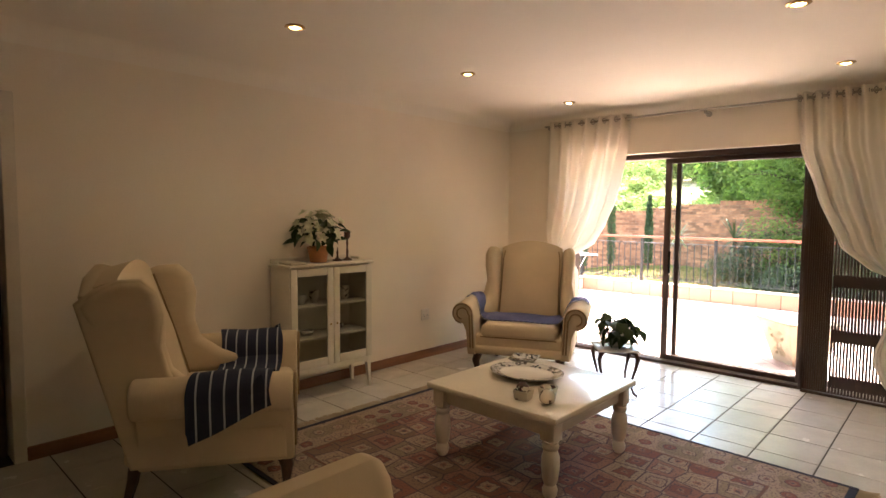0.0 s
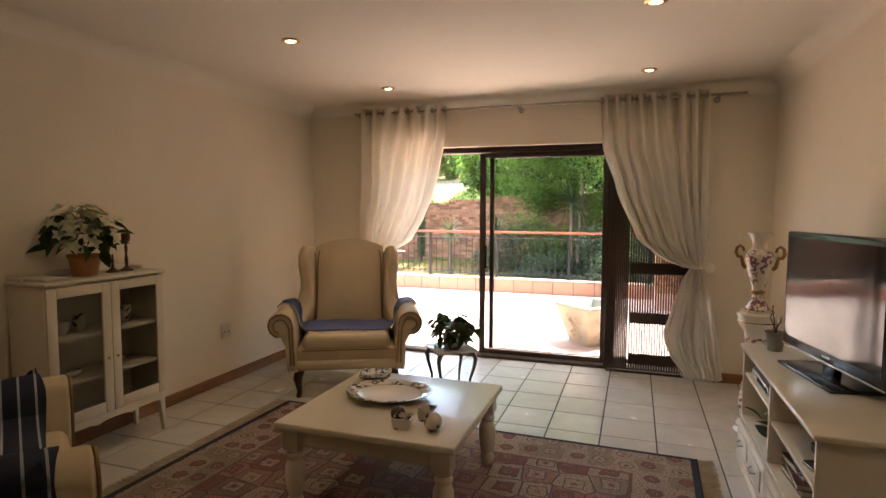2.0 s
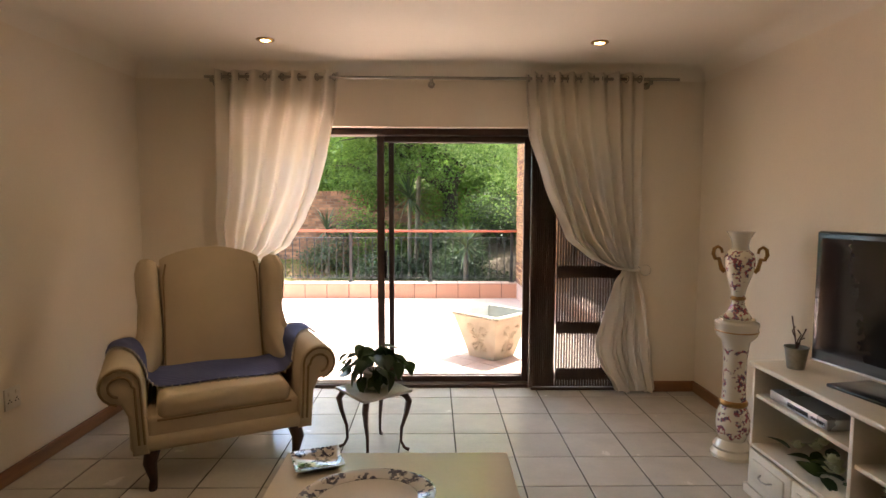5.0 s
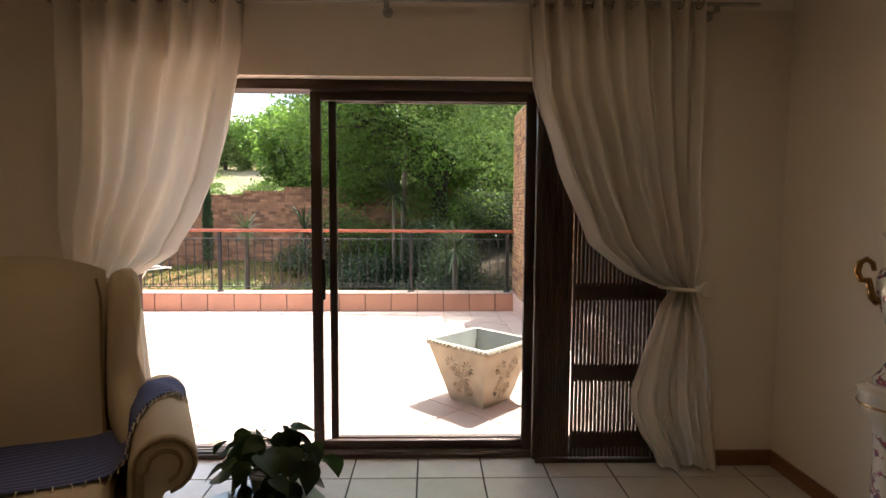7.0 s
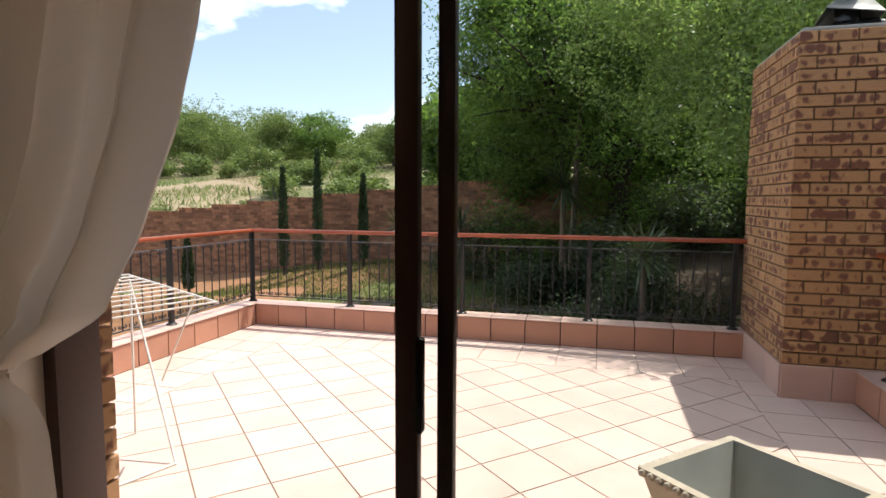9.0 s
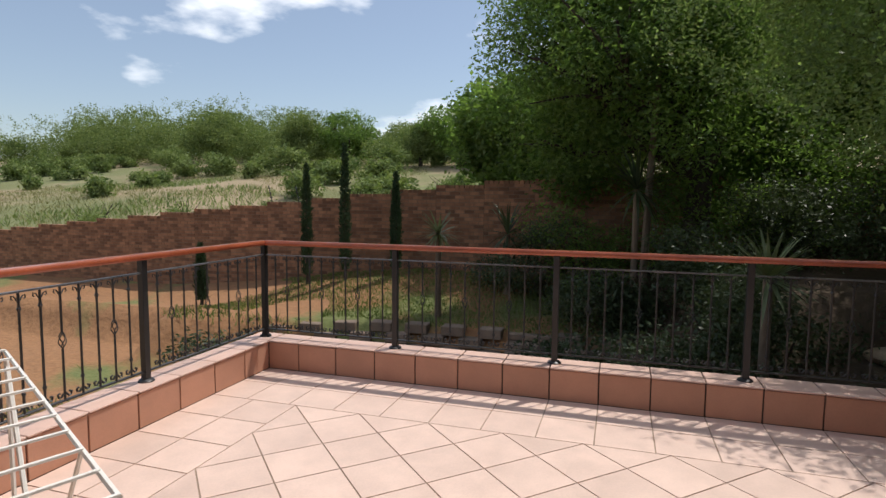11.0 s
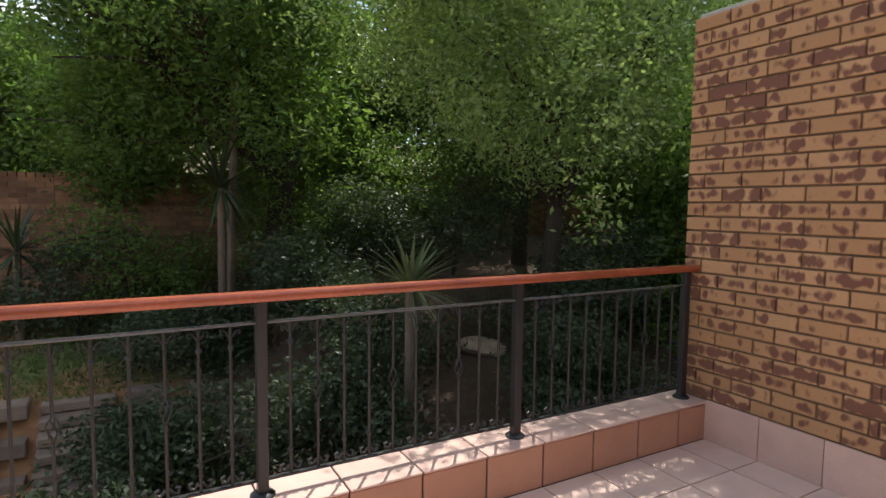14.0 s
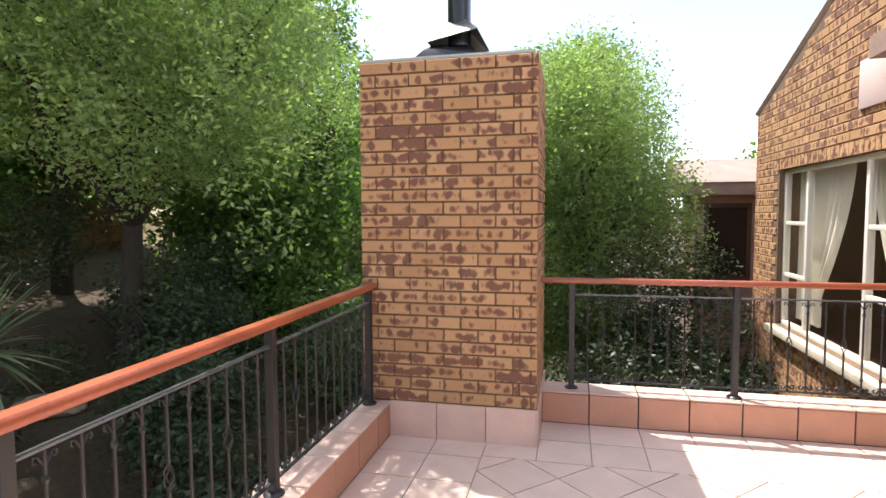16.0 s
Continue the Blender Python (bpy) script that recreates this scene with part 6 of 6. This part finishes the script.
for i, (x, y2, s) in enumerate(((-8.0, 15.6, 0.75), (-10.5, 14.8, 0.6), (-5.2, 15.0, 0.7), (-14.5, 15.5, 0.9), (-17.0, 14.5, 0.9), (-6.4, 19.0, 0.8), (-13.0, 18.5, 0.7))):
    rr = np.random.default_rng(110 + i)
    t = thing("shrub", "loose green bush growing behind the boundary wall", "shrub", pose(x, y2, height(x, y2)))
    q = cluster(crown_points(lumps((0, 0, s * 0.7), (s, s * 0.8, s * 0.7), 9, rr, 0.45), 700, rr, 0.3), 4, 0.09, rr)
    part("foliage", quads_mesh("foliage", leaves(q, 0.11, 0.05, rr, 0.0), LEAF_FAR), None, t)
    for k in range(7):
        part("stem", tube([(0, 0, -0.05), (rr.normal() * s * 0.3, rr.normal() * 0.2, s * 0.7), (rr.normal() * s * 0.7, rr.normal() * 0.4, s * 1.5)], [0.02, 0.014, 0.006], 5), BARK, t)
t = thing("palm", "distant palm above the hilltop scrub", "palm", pose(-33, 60, height(-33, 60)))
part("trunk", tube([(0, 0, 0), (0.2, 0, 4.3)], [0.25, 0.18], 8), BARK, t)
fr = mesh_of("frond", blade(1.6, 0.4, 0.9, 0.1), LEAF_CYP)
for i in range(16):
    part("frond", fr, None, t, "", Matrix.Translation((0.2, 0, 4.3)) @ pose(0, 0, 0, 0, -((i * 37) % 70) + 10, i * 67))
t = thing("far_house", "tan plastered house far off behind the hilltop scrub", "house", pose(-19.5, 72, height(-19.5, 72)))
part("wall", box_bm(-1.2, 1.2, -1, 1, 0, 4.2), PLASTER_FAR, t)
part("roof", box_bm(-1.3, 1.3, -1.1, 1.1, 4.2, 4.4), ROOF, t)
for x in (-1.2, 1.0):
    part("window", box_bm(x * 0.5 - 0.25, x * 0.5 + 0.25, -1.03, -1.0, 2.9, 3.7), BLACK, t)
t = thing("notice_board", "small yellow notice board on the hillside", "sign", pose(-7.3, 17.5, height(-7.3, 17.5)))
part("board", box_bm(-0.16, 0.16, -0.01, 0.01, 0.75, 0.95, 0.004), mat("yellow_board", (0.75, 0.72, 0.30), 0.6), t)
part("post", tube([(0, 0.02, -0.2), (0, 0.02, 0.9)], 0.02, 6), BARK, t)
for x in (-9.4, -8.6):
    t = thing("fence_bracket", "leaning iron fence bracket on the boundary wall", "fence post", pose(x, 13.1, 1.2))
    part("bar", tube([(0, 0, 0.0), (-0.12, 0, 0.55)], 0.012, 5), IRON, t)
    for k in range(4):
        part("insulator", tube([(-0.03 * k - 0.01, -0.03, 0.12 + k * 0.12), (-0.03 * k - 0.01, 0.03, 0.12 + k * 0.12)], 0.018, 6), BLACK, t)

# rock, retaining blocks and steps
rk = thing("garden_rock", "flat sandstone boulder on the planted bank", "rock", pose(2.6, 8.55, height(2.6, 8.55)))
bm = bmesh.new()
bmesh.ops.create_icosphere(bm, subdivisions=3, radius=0.34)
for v in bm.verts:
    v.co *= 1 + 0.35 * noise.noise(v.co * 3.1)
    v.co.z = v.co.z * 0.4 + 0.06
part("stone", bm, ROCK, rk)
retain = tagged(new("retaining_wall", mesh_of("retaining_wall", box_bm(-0.02, 0.02, -0.02, 0.02, -0.02, 0.02), BLOCK)), "stacked hollow brown concrete blocks holding the lawn", kind="structure")
retain.matrix_basis = pose(-3, 9.6, -1.3)
bb = box_bm(-0.20, 0.20, -0.14, 0.14, 0, 0.165, 0.012, 1)
BLK = mesh_of("block", bb, BLOCK, False)
for row_i in range(5):
    for k in range(12):
        x = -7.4 + k * 0.66 + (0.33 if row_i % 2 else 0)
        if -2.5 < x < -1.75:
            continue
        y2 = 9.25 - 0.035 * (x + 3) ** 2 * 0.8 + row_i * 0.10
        zz = -1.6 + row_i * 0.17 - 0.5 * smooth_step(4.5, 9, -x) * 0.6
        part("block", BLK, None, retain, "", pose(x + 3, y2 - 9.6, zz + 1.3, 0, 0, 0.056 * (x + 3) * -57 * 0.8))
for k in range(7):
    part("step", box_bm(-0.36, 0.36, -0.18, 0.18, 0, 0.10, 0.012, 1), BLOCK, retain, "", pose(-2.12 + 3, 8.55 + k * 0.2 - 9.6, -1.6 + k * 0.115 + 1.3))

# ---------------------------------------------------------------- chimney fittings
PX0, PX1, PY0, PY1, PB, PT = 1.42, 2.38, 3.33, 4.525, 0.262, 2.56
chim = thing("chimney", "buff face-brick braai chimney with a tiled plinth and metal cowl", "chimney", pose(0, 0, 0))
part("core", box_bm(PX0 + 0.012, PX1 - 0.012, PY0 + 0.012, PY1 - 0.012, -1.6, PT - 0.004), MORTAR, chim, "recessed sand mortar", None, False)
part("capping", box_bm(PX0 + 0.02, PX1 - 0.02, PY0 + 0.02, PY1 - 0.02, PT - 0.004, PT + 0.022, 0.006), CONCRETE_IN, chim, "pale mortar capping")
cowl = part("cowl_base", lathe([(0.40, 0.0), (0.36, 0.05), (0.28, 0.12), (0.20, 0.16)], 4), BLACK, chim, "black sheet-metal flue base", pose(1.90, 3.95, PT + 0.022, 0, 0, 45) @ Matrix.Diagonal((0.75, 1.0, 1.0, 1.0)))
part("flue", tube([(1.90, 3.93, PT + 0.15), (1.90, 3.93, PT + 1.1)], 0.085, 16), BLACK, chim, "black flue pipe")
part("hood", lathe([(0.26, 0.0), (0.262, 0.006), (0.12, 0.16), (0.10, 0.165), (0.09, 0.16), (0.24, 0.004)], 4, None, (0, 0), (1, 1), False), ZINC, chim, "bent galvanised sheet hood", pose(1.90, 3.93, PT + 0.20, 0, 14, 40))

# ---------------------------------------------------------------- house wing across the terrace side
WY, WX1 = 0.90, 5.45
wing = thing("house_wing", "buff brick house wing with gable and curtained window", "house", pose(0, 0, 0))
GX = 2.14
win = (2.34, 4.66, 0.30, 2.0)
part("wall", prism([(GX, -1.6), (GX, 3.75), (2.6, 3.70), (WX1, 2.72), (WX1, -1.6), (win[1], -1.6), (win[1], win[3]), (win[0], win[3]), (win[0], win[2]), (win[1] - 0.001, win[2]), (win[1] - 0.001, -1.6)], WY - 0.22, WY - 0.008), MORTAR, wing, "mortar backing of the brick wall", None, False)
part("room_back", box_bm(2.45, WX1, WY - 1.6, WY - 1.5, 0, 2.6), WALL, wing)
part("side_wall", box_bm(WX1 - 0.2, WX1 - 0.012, -3.0, WY - 0.222, -1.6, 2.70), MORTAR, wing, "", None, False)
part("verge", tube([(GX, WY - 0.02, 3.80), (2.6, WY - 0.02, 3.755), (WX1 + 0.06, WY - 0.02, 2.745)], 0.035, 4), CAP, wing, "mortared roof verge")
part("roof", prism([(GX, 3.78), (2.6, 3.735), (WX1 + 0.06, 2.72), (WX1 + 0.06, 2.68), (2.6, 3.695), (GX, 3.74)], -3.0, WY - 0.24), ROOF, wing)
wf = part("window", box_bm(win[0], win[1], WY - 0.12, WY - 0.06, win[2], win[2] + 0.05, 0.004), PLASTIC_WHITE, wing, "white-framed window with tied curtains")
part("window_frame", box_bm(win[0], win[1], WY - 0.12, WY - 0.06, win[3] - 0.05, win[3], 0.004), PLASTIC_WHITE, wf)
for x in (win[0], 2.85, 4.02, win[1] - 0.05):
    part("mullion", box_bm(x, x + 0.05, WY - 0.12, WY - 0.06, win[2] + 0.05, win[3] - 0.05, 0.004), PLASTIC_WHITE, wf)
for z in (0.84, 1.40):
    part("glazing_bar", box_bm(4.07, win[1] - 0.05, WY - 0.115, WY - 0.065, z, z + 0.04, 0.004), PLASTIC_WHITE, wf)
    part("glazing_bar", box_bm(win[0] + 0.05, 2.85, WY - 0.115, WY - 0.065, z, z + 0.04, 0.004), PLASTIC_WHITE, wf)
for x0, x1 in ((win[0] + 0.05, 2.85), (2.90, 4.02), (4.07, win[1] - 0.05)):
    p = part("pane", box_bm(x0, x1, WY - 0.093, WY - 0.088, win[2] + 0.05, win[3] - 0.05), GLASS, wf)
    p.visible_shadow = False
part("window_sill", box_bm(win[0] - 0.05, win[1] + 0.06, WY - 0.06, WY + 0.09, win[2] - 0.08, win[2] - 0.005, 0.008), CONCRETE, wing, "projecting pale sill")
for a0, a1, b0, b1 in ((4.60, 3.45, 4.60, 4.05), (2.42, 3.10, 2.42, 2.60)):
    part("curtain", sheet(40, 20, lambda u, v, a0=a0, a1=a1, b0=b0, b1=b1: Vector(((a0 + (a1 - a0) * u) * (1 - min(1, v * 1.25) ** 1.6) + (b0 + (b1 - b0) * u) * min(1, v * 1.25) ** 1.6, WY - 0.22 + 0.03 * math.sin(u * 60), 1.98 - 1.6 * v))), CURTAIN, wing, "pale net curtain tied aside")
part("name_plate", box_bm(2.42, 2.90, WY - 0.004, WY + 0.02, 2.34, 2.72, 0.006), SIGN, wing, "pale pink wall plate")
bay = thing("house_bay", "shaded brick bay with a dark window under deep eaves", "house", pose(0, 0, 0))
part("wall", box_bm(7.52, 8.6, -1.0, 1.18, -1.6, 1.8), ROOF, bay, "", None, False)
part("fascia", box_bm(7.15, 8.8, -1.2, 1.42, 1.8, 2.0, 0.01), ROOF, bay)
part("roof", prism([(7.1, 2.0), (8.9, 2.0), (8.9, 2.42), (8.5, 2.46)], -1.2, 1.44), ROOF, bay)
bw = part("window", box_bm(7.49, 7.53, 0.35, 1.05, 0.45, 1.68, 0.004), BRONZE, bay, "dark framed window")
p = part("pane", box_bm(7.484, 7.489, 0.42, 0.98, 0.52, 1.61), SCREEN, bw)
part("downpipe", tube([(7.44, 0.12, -1.6), (7.44, 0.12, 1.8)], 0.04, 8), WHITE_WOOD, bay)
structure("wall_link", box_bm(WX1 - 0.02, 7.6, -1.2, -1.0, -1.6, 2.6), MORTAR)

# ---------------------------------------------------------------- pieces: terrace tiles
def clip(poly, n, d):
    """The part of a polygon where n.p <= d."""
    out = []
    for i, p in enumerate(poly):
        q = poly[(i + 1) % len(poly)]
        a, b = n[0] * p[0] + n[1] * p[1] - d, n[0] * q[0] + n[1] * q[1] - d
        if a <= 0:
            out.append(p)
        if a * b < 0:
            f = a / (a - b)
            out.append((p[0] + (q[0] - p[0]) * f, p[1] + (q[1] - p[1]) * f))
    return out


def slab(poly, z0, z1, material):
    bm = bmesh.new()
    a = [bm.verts.new((*p, z0)) for p in poly]
    b = [bm.verts.new((*p, z1)) for p in poly]
    bm.faces.new(b)
    for i in range(len(a)):
        bm.faces.new((a[i], a[(i + 1) % len(a)], b[(i + 1) % len(b)], b[i]))
    return mesh_of("tile", bm, material, False)


KT = 0.338
full = slab([(-KT / 2 + 0.004, -KT / 2 + 0.004), (KT / 2 - 0.004, -KT / 2 + 0.004), (KT / 2 - 0.004, KT / 2 - 0.004), (-KT / 2 + 0.004, KT / 2 - 0.004)], -0.006, 0, TILE_OUT)
bx0, bx1, by1, by0 = TX0 + 2 * KT, TX1 - 2 * KT, TY1 - 2 * KT, 0.262
turn = pose(0, 0, 0, 0, 0, 45)
h = KT / 2 - 0.004
for i in range(-16, 17):
    for j in range(-16, 17):
        c = turn @ Vector((i * KT, j * KT, 0)) + Vector((bx0 + KT * 0.70711, by1, 0))
        poly = [tuple((turn @ Vector((sx * h, sy * h, 0)) + c)[:2]) for sx, sy in ((-1, -1), (1, -1), (1, 1), (-1, 1))]
        cut = poly
        for n2, d2 in (((1, 0), bx1 - 0.003), ((-1, 0), -bx0 - 0.003), ((0, 1), by1 - 0.003), ((0, -1), -by0 - 0.003)):
            cut = clip(cut, n2, d2) if len(cut) > 2 else []
        if len(cut) < 3:
            continue
        area = abs(sum(cut[k][0] * cut[(k + 1) % len(cut)][1] - cut[(k + 1) % len(cut)][0] * cut[k][1] for k in range(len(cut)))) / 2
        if area < 0.002:
            continue
        if area > 0.98 * (2 * h) ** 2:
            part("tile", full, None, terrace, "", Matrix.Translation((c.x, c.y, TZ)) @ turn)
        else:
            part("tile", slab([(p[0] - c.x, p[1] - c.y) for p in cut], -0.006, 0, TILE_OUT), None, terrace, "", pose(c.x, c.y, TZ))
PHASE_X, PHASE_Y = KT - 0.057, 0.288
strip_me = {}


def strip_tile(x0, x1, y0, y1):
    """A straight-laid border tile between two joints each way."""
    key = (round(x1 - x0, 3), round(y1 - y0, 3))
    if min(key) < 0.03:
        return
    if key not in strip_me:
        strip_me[key] = slab([(0.004, 0.004), (key[0] - 0.004, 0.004), (key[0] - 0.004, key[1] - 0.004), (0.004, key[1] - 0.004)], -0.006, 0, TILE_OUT)
    part("tile", strip_me[key], None, terrace, "", pose(x0, y0, TZ))


stops_x = [TX0] + [TX0 + PHASE_X + k * KT for k in range(15)] + [TX1]
for a, b in zip(stops_x, stops_x[1:]):
    for r in range(2):
        strip_tile(a, b, TY1 - (r + 1) * KT, TY1 - r * KT)
k = 0
while by1 - k * KT > by0 + 0.03:
    ya, yb = max(by0, by1 - (k + 1) * KT), by1 - k * KT
    for r in range(2):
        strip_tile(TX0 + r * KT, TX0 + (r + 1) * KT, ya, yb)
        strip_tile(TX1 - (r + 1) * KT, TX1 - r * KT, ya, yb)
    k += 1

# kerb: body, face tiles and cap tiles
kerb = structure("kerb", box_bm(TX0 - KW, TX1 + KW, TY1 + 0.008, TY1 + KW, -1.6, KZ - 0.012), KERB_GROUT, "low tiled kerb wall round the terrace")
kl = part("kerb_side", box_bm(TX0 - KW, TX0 - 0.008, 0.262, TY1 + 0.008, -1.6, KZ - 0.012), KERB_GROUT, kerb, "", None, False)
kr = part("kerb_side", box_bm(TX1 + 0.008, TX1 + KW, 0.262, TY1 + 0.008, -1.6, KZ - 0.012), KERB_GROUT, kerb, "", None, False)
face_me, cap_me = {}, {}


def face_tile(w):
    k2 = round(w, 3)
    if k2 not in face_me:
        face_me[k2] = mesh_of("face_tile", box_bm(0.005, k2 - 0.005, -0.001, 0.012, 0.003, KZ - TZ - 0.018, 0.002, 1), KERB, False)
        cap_me[k2] = mesh_of("cap_tile", box_bm(0.004, k2 - 0.004, -0.010, KW, -0.012, 0.0, 0.003, 1), CAP, False)
    return face_me[k2], cap_me[k2]


def kerb_run(x, y2, ang, length, parent, start=0.0):
    s = -start
    while s < length - 0.02:
        w = min(KT, length - s)
        if s < 0:
            s, w = 0.0, KT - start
        f, c = face_tile(w)
        m = pose(x, y2, 0, 0, 0, ang) @ Matrix.Translation((s, 0, 0))
        part("face_tile", f, None, parent, "", m @ Matrix.Translation((0, 0, TZ)))
        part("cap_tile", c, None, parent, "", m @ Matrix.Translation((0, 0, KZ)))
        s += w


kerb_run(TX0, TY1, 0, TX1 - TX0, kerb, 0.057)
kerb_run(TX0, 0.265, 90, TY1 - 0.265, kl, 0.302)
kerb_run(TX1, TY1, -90, TY1 - 0.265, kr)
part("cap_tile", mesh_of("cap_tile", box_bm(TX0 - KW, TX0 - 0.012, TY1 + 0.003, TY1 + KW, KZ - 0.012, KZ, 0.003, 1), CAP, False), None, kerb)
part("cap_tile", mesh_of("cap_tile", box_bm(TX1 + 0.012, TX1 + KW, TY1 + 0.003, TY1 + KW, KZ - 0.012, KZ, 0.003, 1), CAP, False), None, kerb)
for x, y2, ang, ln in ((PX0 - 0.006, PY1 - 0.19, -90, PY1 - 0.19 - PY0), (PX0, PY0 - 0.006, 0, PX1 - PX0)):
    n = 3
    for k in range(n):
        w = ln / n
        me = mesh_of("plinth_tile", box_bm(0.002, w - 0.002, -0.006, 0.014, 0, PB - TZ - 0.004, 0.002, 1), CAP, False)
        part("plinth_tile", me, None, chim, "", pose(x, y2, TZ, 0, 0, ang) @ Matrix.Translation((k * w, 0, 0)))

# ---------------------------------------------------------------- pieces: bricks
BL, BH, BJ = 0.222, 0.073, 0.0105
brick_me = {}


def brick(w, d=0.106, m=BRICK):
    k2 = (round(w, 3), round(d, 3), m.name)
    if k2 not in brick_me:
        brick_me[k2] = mesh_of("brick", box_bm(0, k2[0], 0, k2[1], 0, BH, 0.0035, 1), m, False)
    return brick_me[k2]


def course(length, offset):
    """Bricks along one course: start and width of each."""
    out, s = [], -offset
    while s < length - 0.02:
        a, b = max(0, s), min(length, s + BL)
        if b - a > 0.025:
            out.append((a, b - a))
        s += BL + BJ
    return out


rows_n = 27
pitch = (PT - PB) / rows_n
rnd = random.Random(3)
stuff_bm_v, stuff_bm_f = [], []


def add_box(m, w, d):
    k = len(stuff_bm_v)
    for cx, cy, cz in ((0, 0, 0), (w, 0, 0), (w, d, 0), (0, d, 0), (0, 0, BH), (w, 0, BH), (w, d, BH), (0, d, BH)):
        stuff_bm_v.append(tuple(m @ Vector((cx, cy, cz))))
    stuff_bm_f.extend([(k, k + 3, k + 2, k + 1), (k + 4, k + 5, k + 6, k + 7), (k, k + 1, k + 5, k + 4), (k + 1, k + 2, k + 6, k + 5), (k + 2, k + 3, k + 7, k + 6), (k + 3, k, k + 4, k + 7)])


for r in range(rows_n):
    z = PB + r * pitch + 0.004
    odd = r % 2
    wy, wx = PY1 - PY0, PX1 - PX0
    for a, w in course(wy - (0.1165 if odd else 0), 0.1165 if odd else 0.0):
        jit = rnd.uniform(-0.0015, 0.0015)
        part("brick", brick(w), None, chim, "", pose(PX0 + jit, PY1 - a - (0.0 if not odd else 0.0), z, 0, 0, -90))
    for a, w in course(wx - (0 if odd else 0.1165), 0.0 if odd else 0.1165 * 0):
        jit = rnd.uniform(-0.0015, 0.0015)
        part("brick", brick(w), None, chim, "", pose(PX0 + (0 if odd else 0.1165) + a, PY0 + jit, z))
    for a, w in course(wx - 0.235, 0.11 * odd):
        add_box(pose(PX0 + 0.118 + a, PY1 - 0.106, z), w, 0.106)
    for a, w in course(wy - 0.235, 0.11 * odd):
        add_box(pose(PX1, PY0 + 0.118 + a, z, 0, 0, 90), w, 0.106)
tagged(part("rear_bricks", raw_mesh("rear_bricks", stuff_bm_v, stuff_bm_f, BRICK_FAR), None, chim), kind="stuff")

# wing: the nearest bricks singly, the rest joined
stuff_bm_v, stuff_bm_f = [], []
count = 0
for r in range(64):
    z = -1.55 + r * 0.0835
    for a, w in course(WX1 - GX, 0.116 * (r % 2)):
        x0, x1 = GX + a, GX + a + w
        top = 3.70 - (max(x1, 2.6) - 2.6) * 0.344
        if z + BH > top or (x1 > win[0] and x0 < win[1] and z + BH > win[2] - 0.08 and z < win[3] + 0.12):
            continue
        m = pose(x0, WY - 0.106, z)
        if 0.4 < z and count < 290:
            part("brick", brick(w), None, wing, "", m)
            count += 1
        else:
            add_box(m, w, 0.106)
k = 0
while win[0] - 0.1 + k * 0.083 < win[1] + 0.1:
    add_box(pose(win[0] - 0.1 + k * 0.083 + BH, WY - 0.103, win[3] + 0.002, 0, -90, 0), 0.108, 0.106)
    k += 1
for r in range(50):
    for a, w in course(2.2, 0.116 * (r % 2)):
        add_box(pose(WX1, WY - 0.118 - a - w, -1.5 + r * 0.0835, 0, 0, 90), w, 0.106)
tagged(part("far_bricks", raw_mesh("far_bricks", stuff_bm_v, stuff_bm_f, BRICK_FAR), None, wing), kind="stuff")

# outer reveal of the sliding door
reveal = structure("brick_reveal", box_bm(DX0 - 0.25, DX0 - 0.014, 0.15, 0.246, 0.0, DZ), MORTAR, "buff brick reveal beside the door")
for r in range(24):
    w = 0.222 if r % 2 else 0.106
    part("brick", brick(w), None, reveal, "", pose(DX0 - 0.03 - w + (0.004 if r % 3 == 0 else 0), 0.247, 0.004 + r * 0.0845))

# stepped boundary wall across the garden
stuff_bm_v, stuff_bm_f = [], []
bw_y = 13.05
wall_b = structure("boundary_wall", box_bm(-25.78, -25.6, bw_y + 0.01, bw_y + 0.2, -2.5, -0.4), MORTAR_DARK, "stepped red-brown brick boundary wall")
x, i = -25.78, -8
while x < 9.0:
    ln = 1.16
    top = 0.62 + i * 0.108 if x < -4.6 else 1.78 + (x + 4.6) * 0.03
    part("panel", box_bm(x, x + ln - 0.004, bw_y + 0.012, bw_y + 0.2, -2.6, top - 0.012), MORTAR_DARK, wall_b, "", None, False)
    z, r = top - 0.083, 0
    while z > height(x, bw_y - 0.1) - 0.15:
        for a, w in course(ln, 0.116 * (r % 2)):
            add_box(pose(x + a, bw_y, z), w - 0.004, 0.1)
        z -= 0.085
        r += 1
    for q in range(10):
        add_box(pose(x + q * 0.116 + 0.1, bw_y - 0.01, top - 0.012, 0, 0, 90), 0.215, 0.1)
    x += ln
    i += 1
tagged(part("wall_bricks", raw_mesh("wall_bricks", stuff_bm_v, stuff_bm_f, BRICK_RED), None, wall_b), kind="stuff")
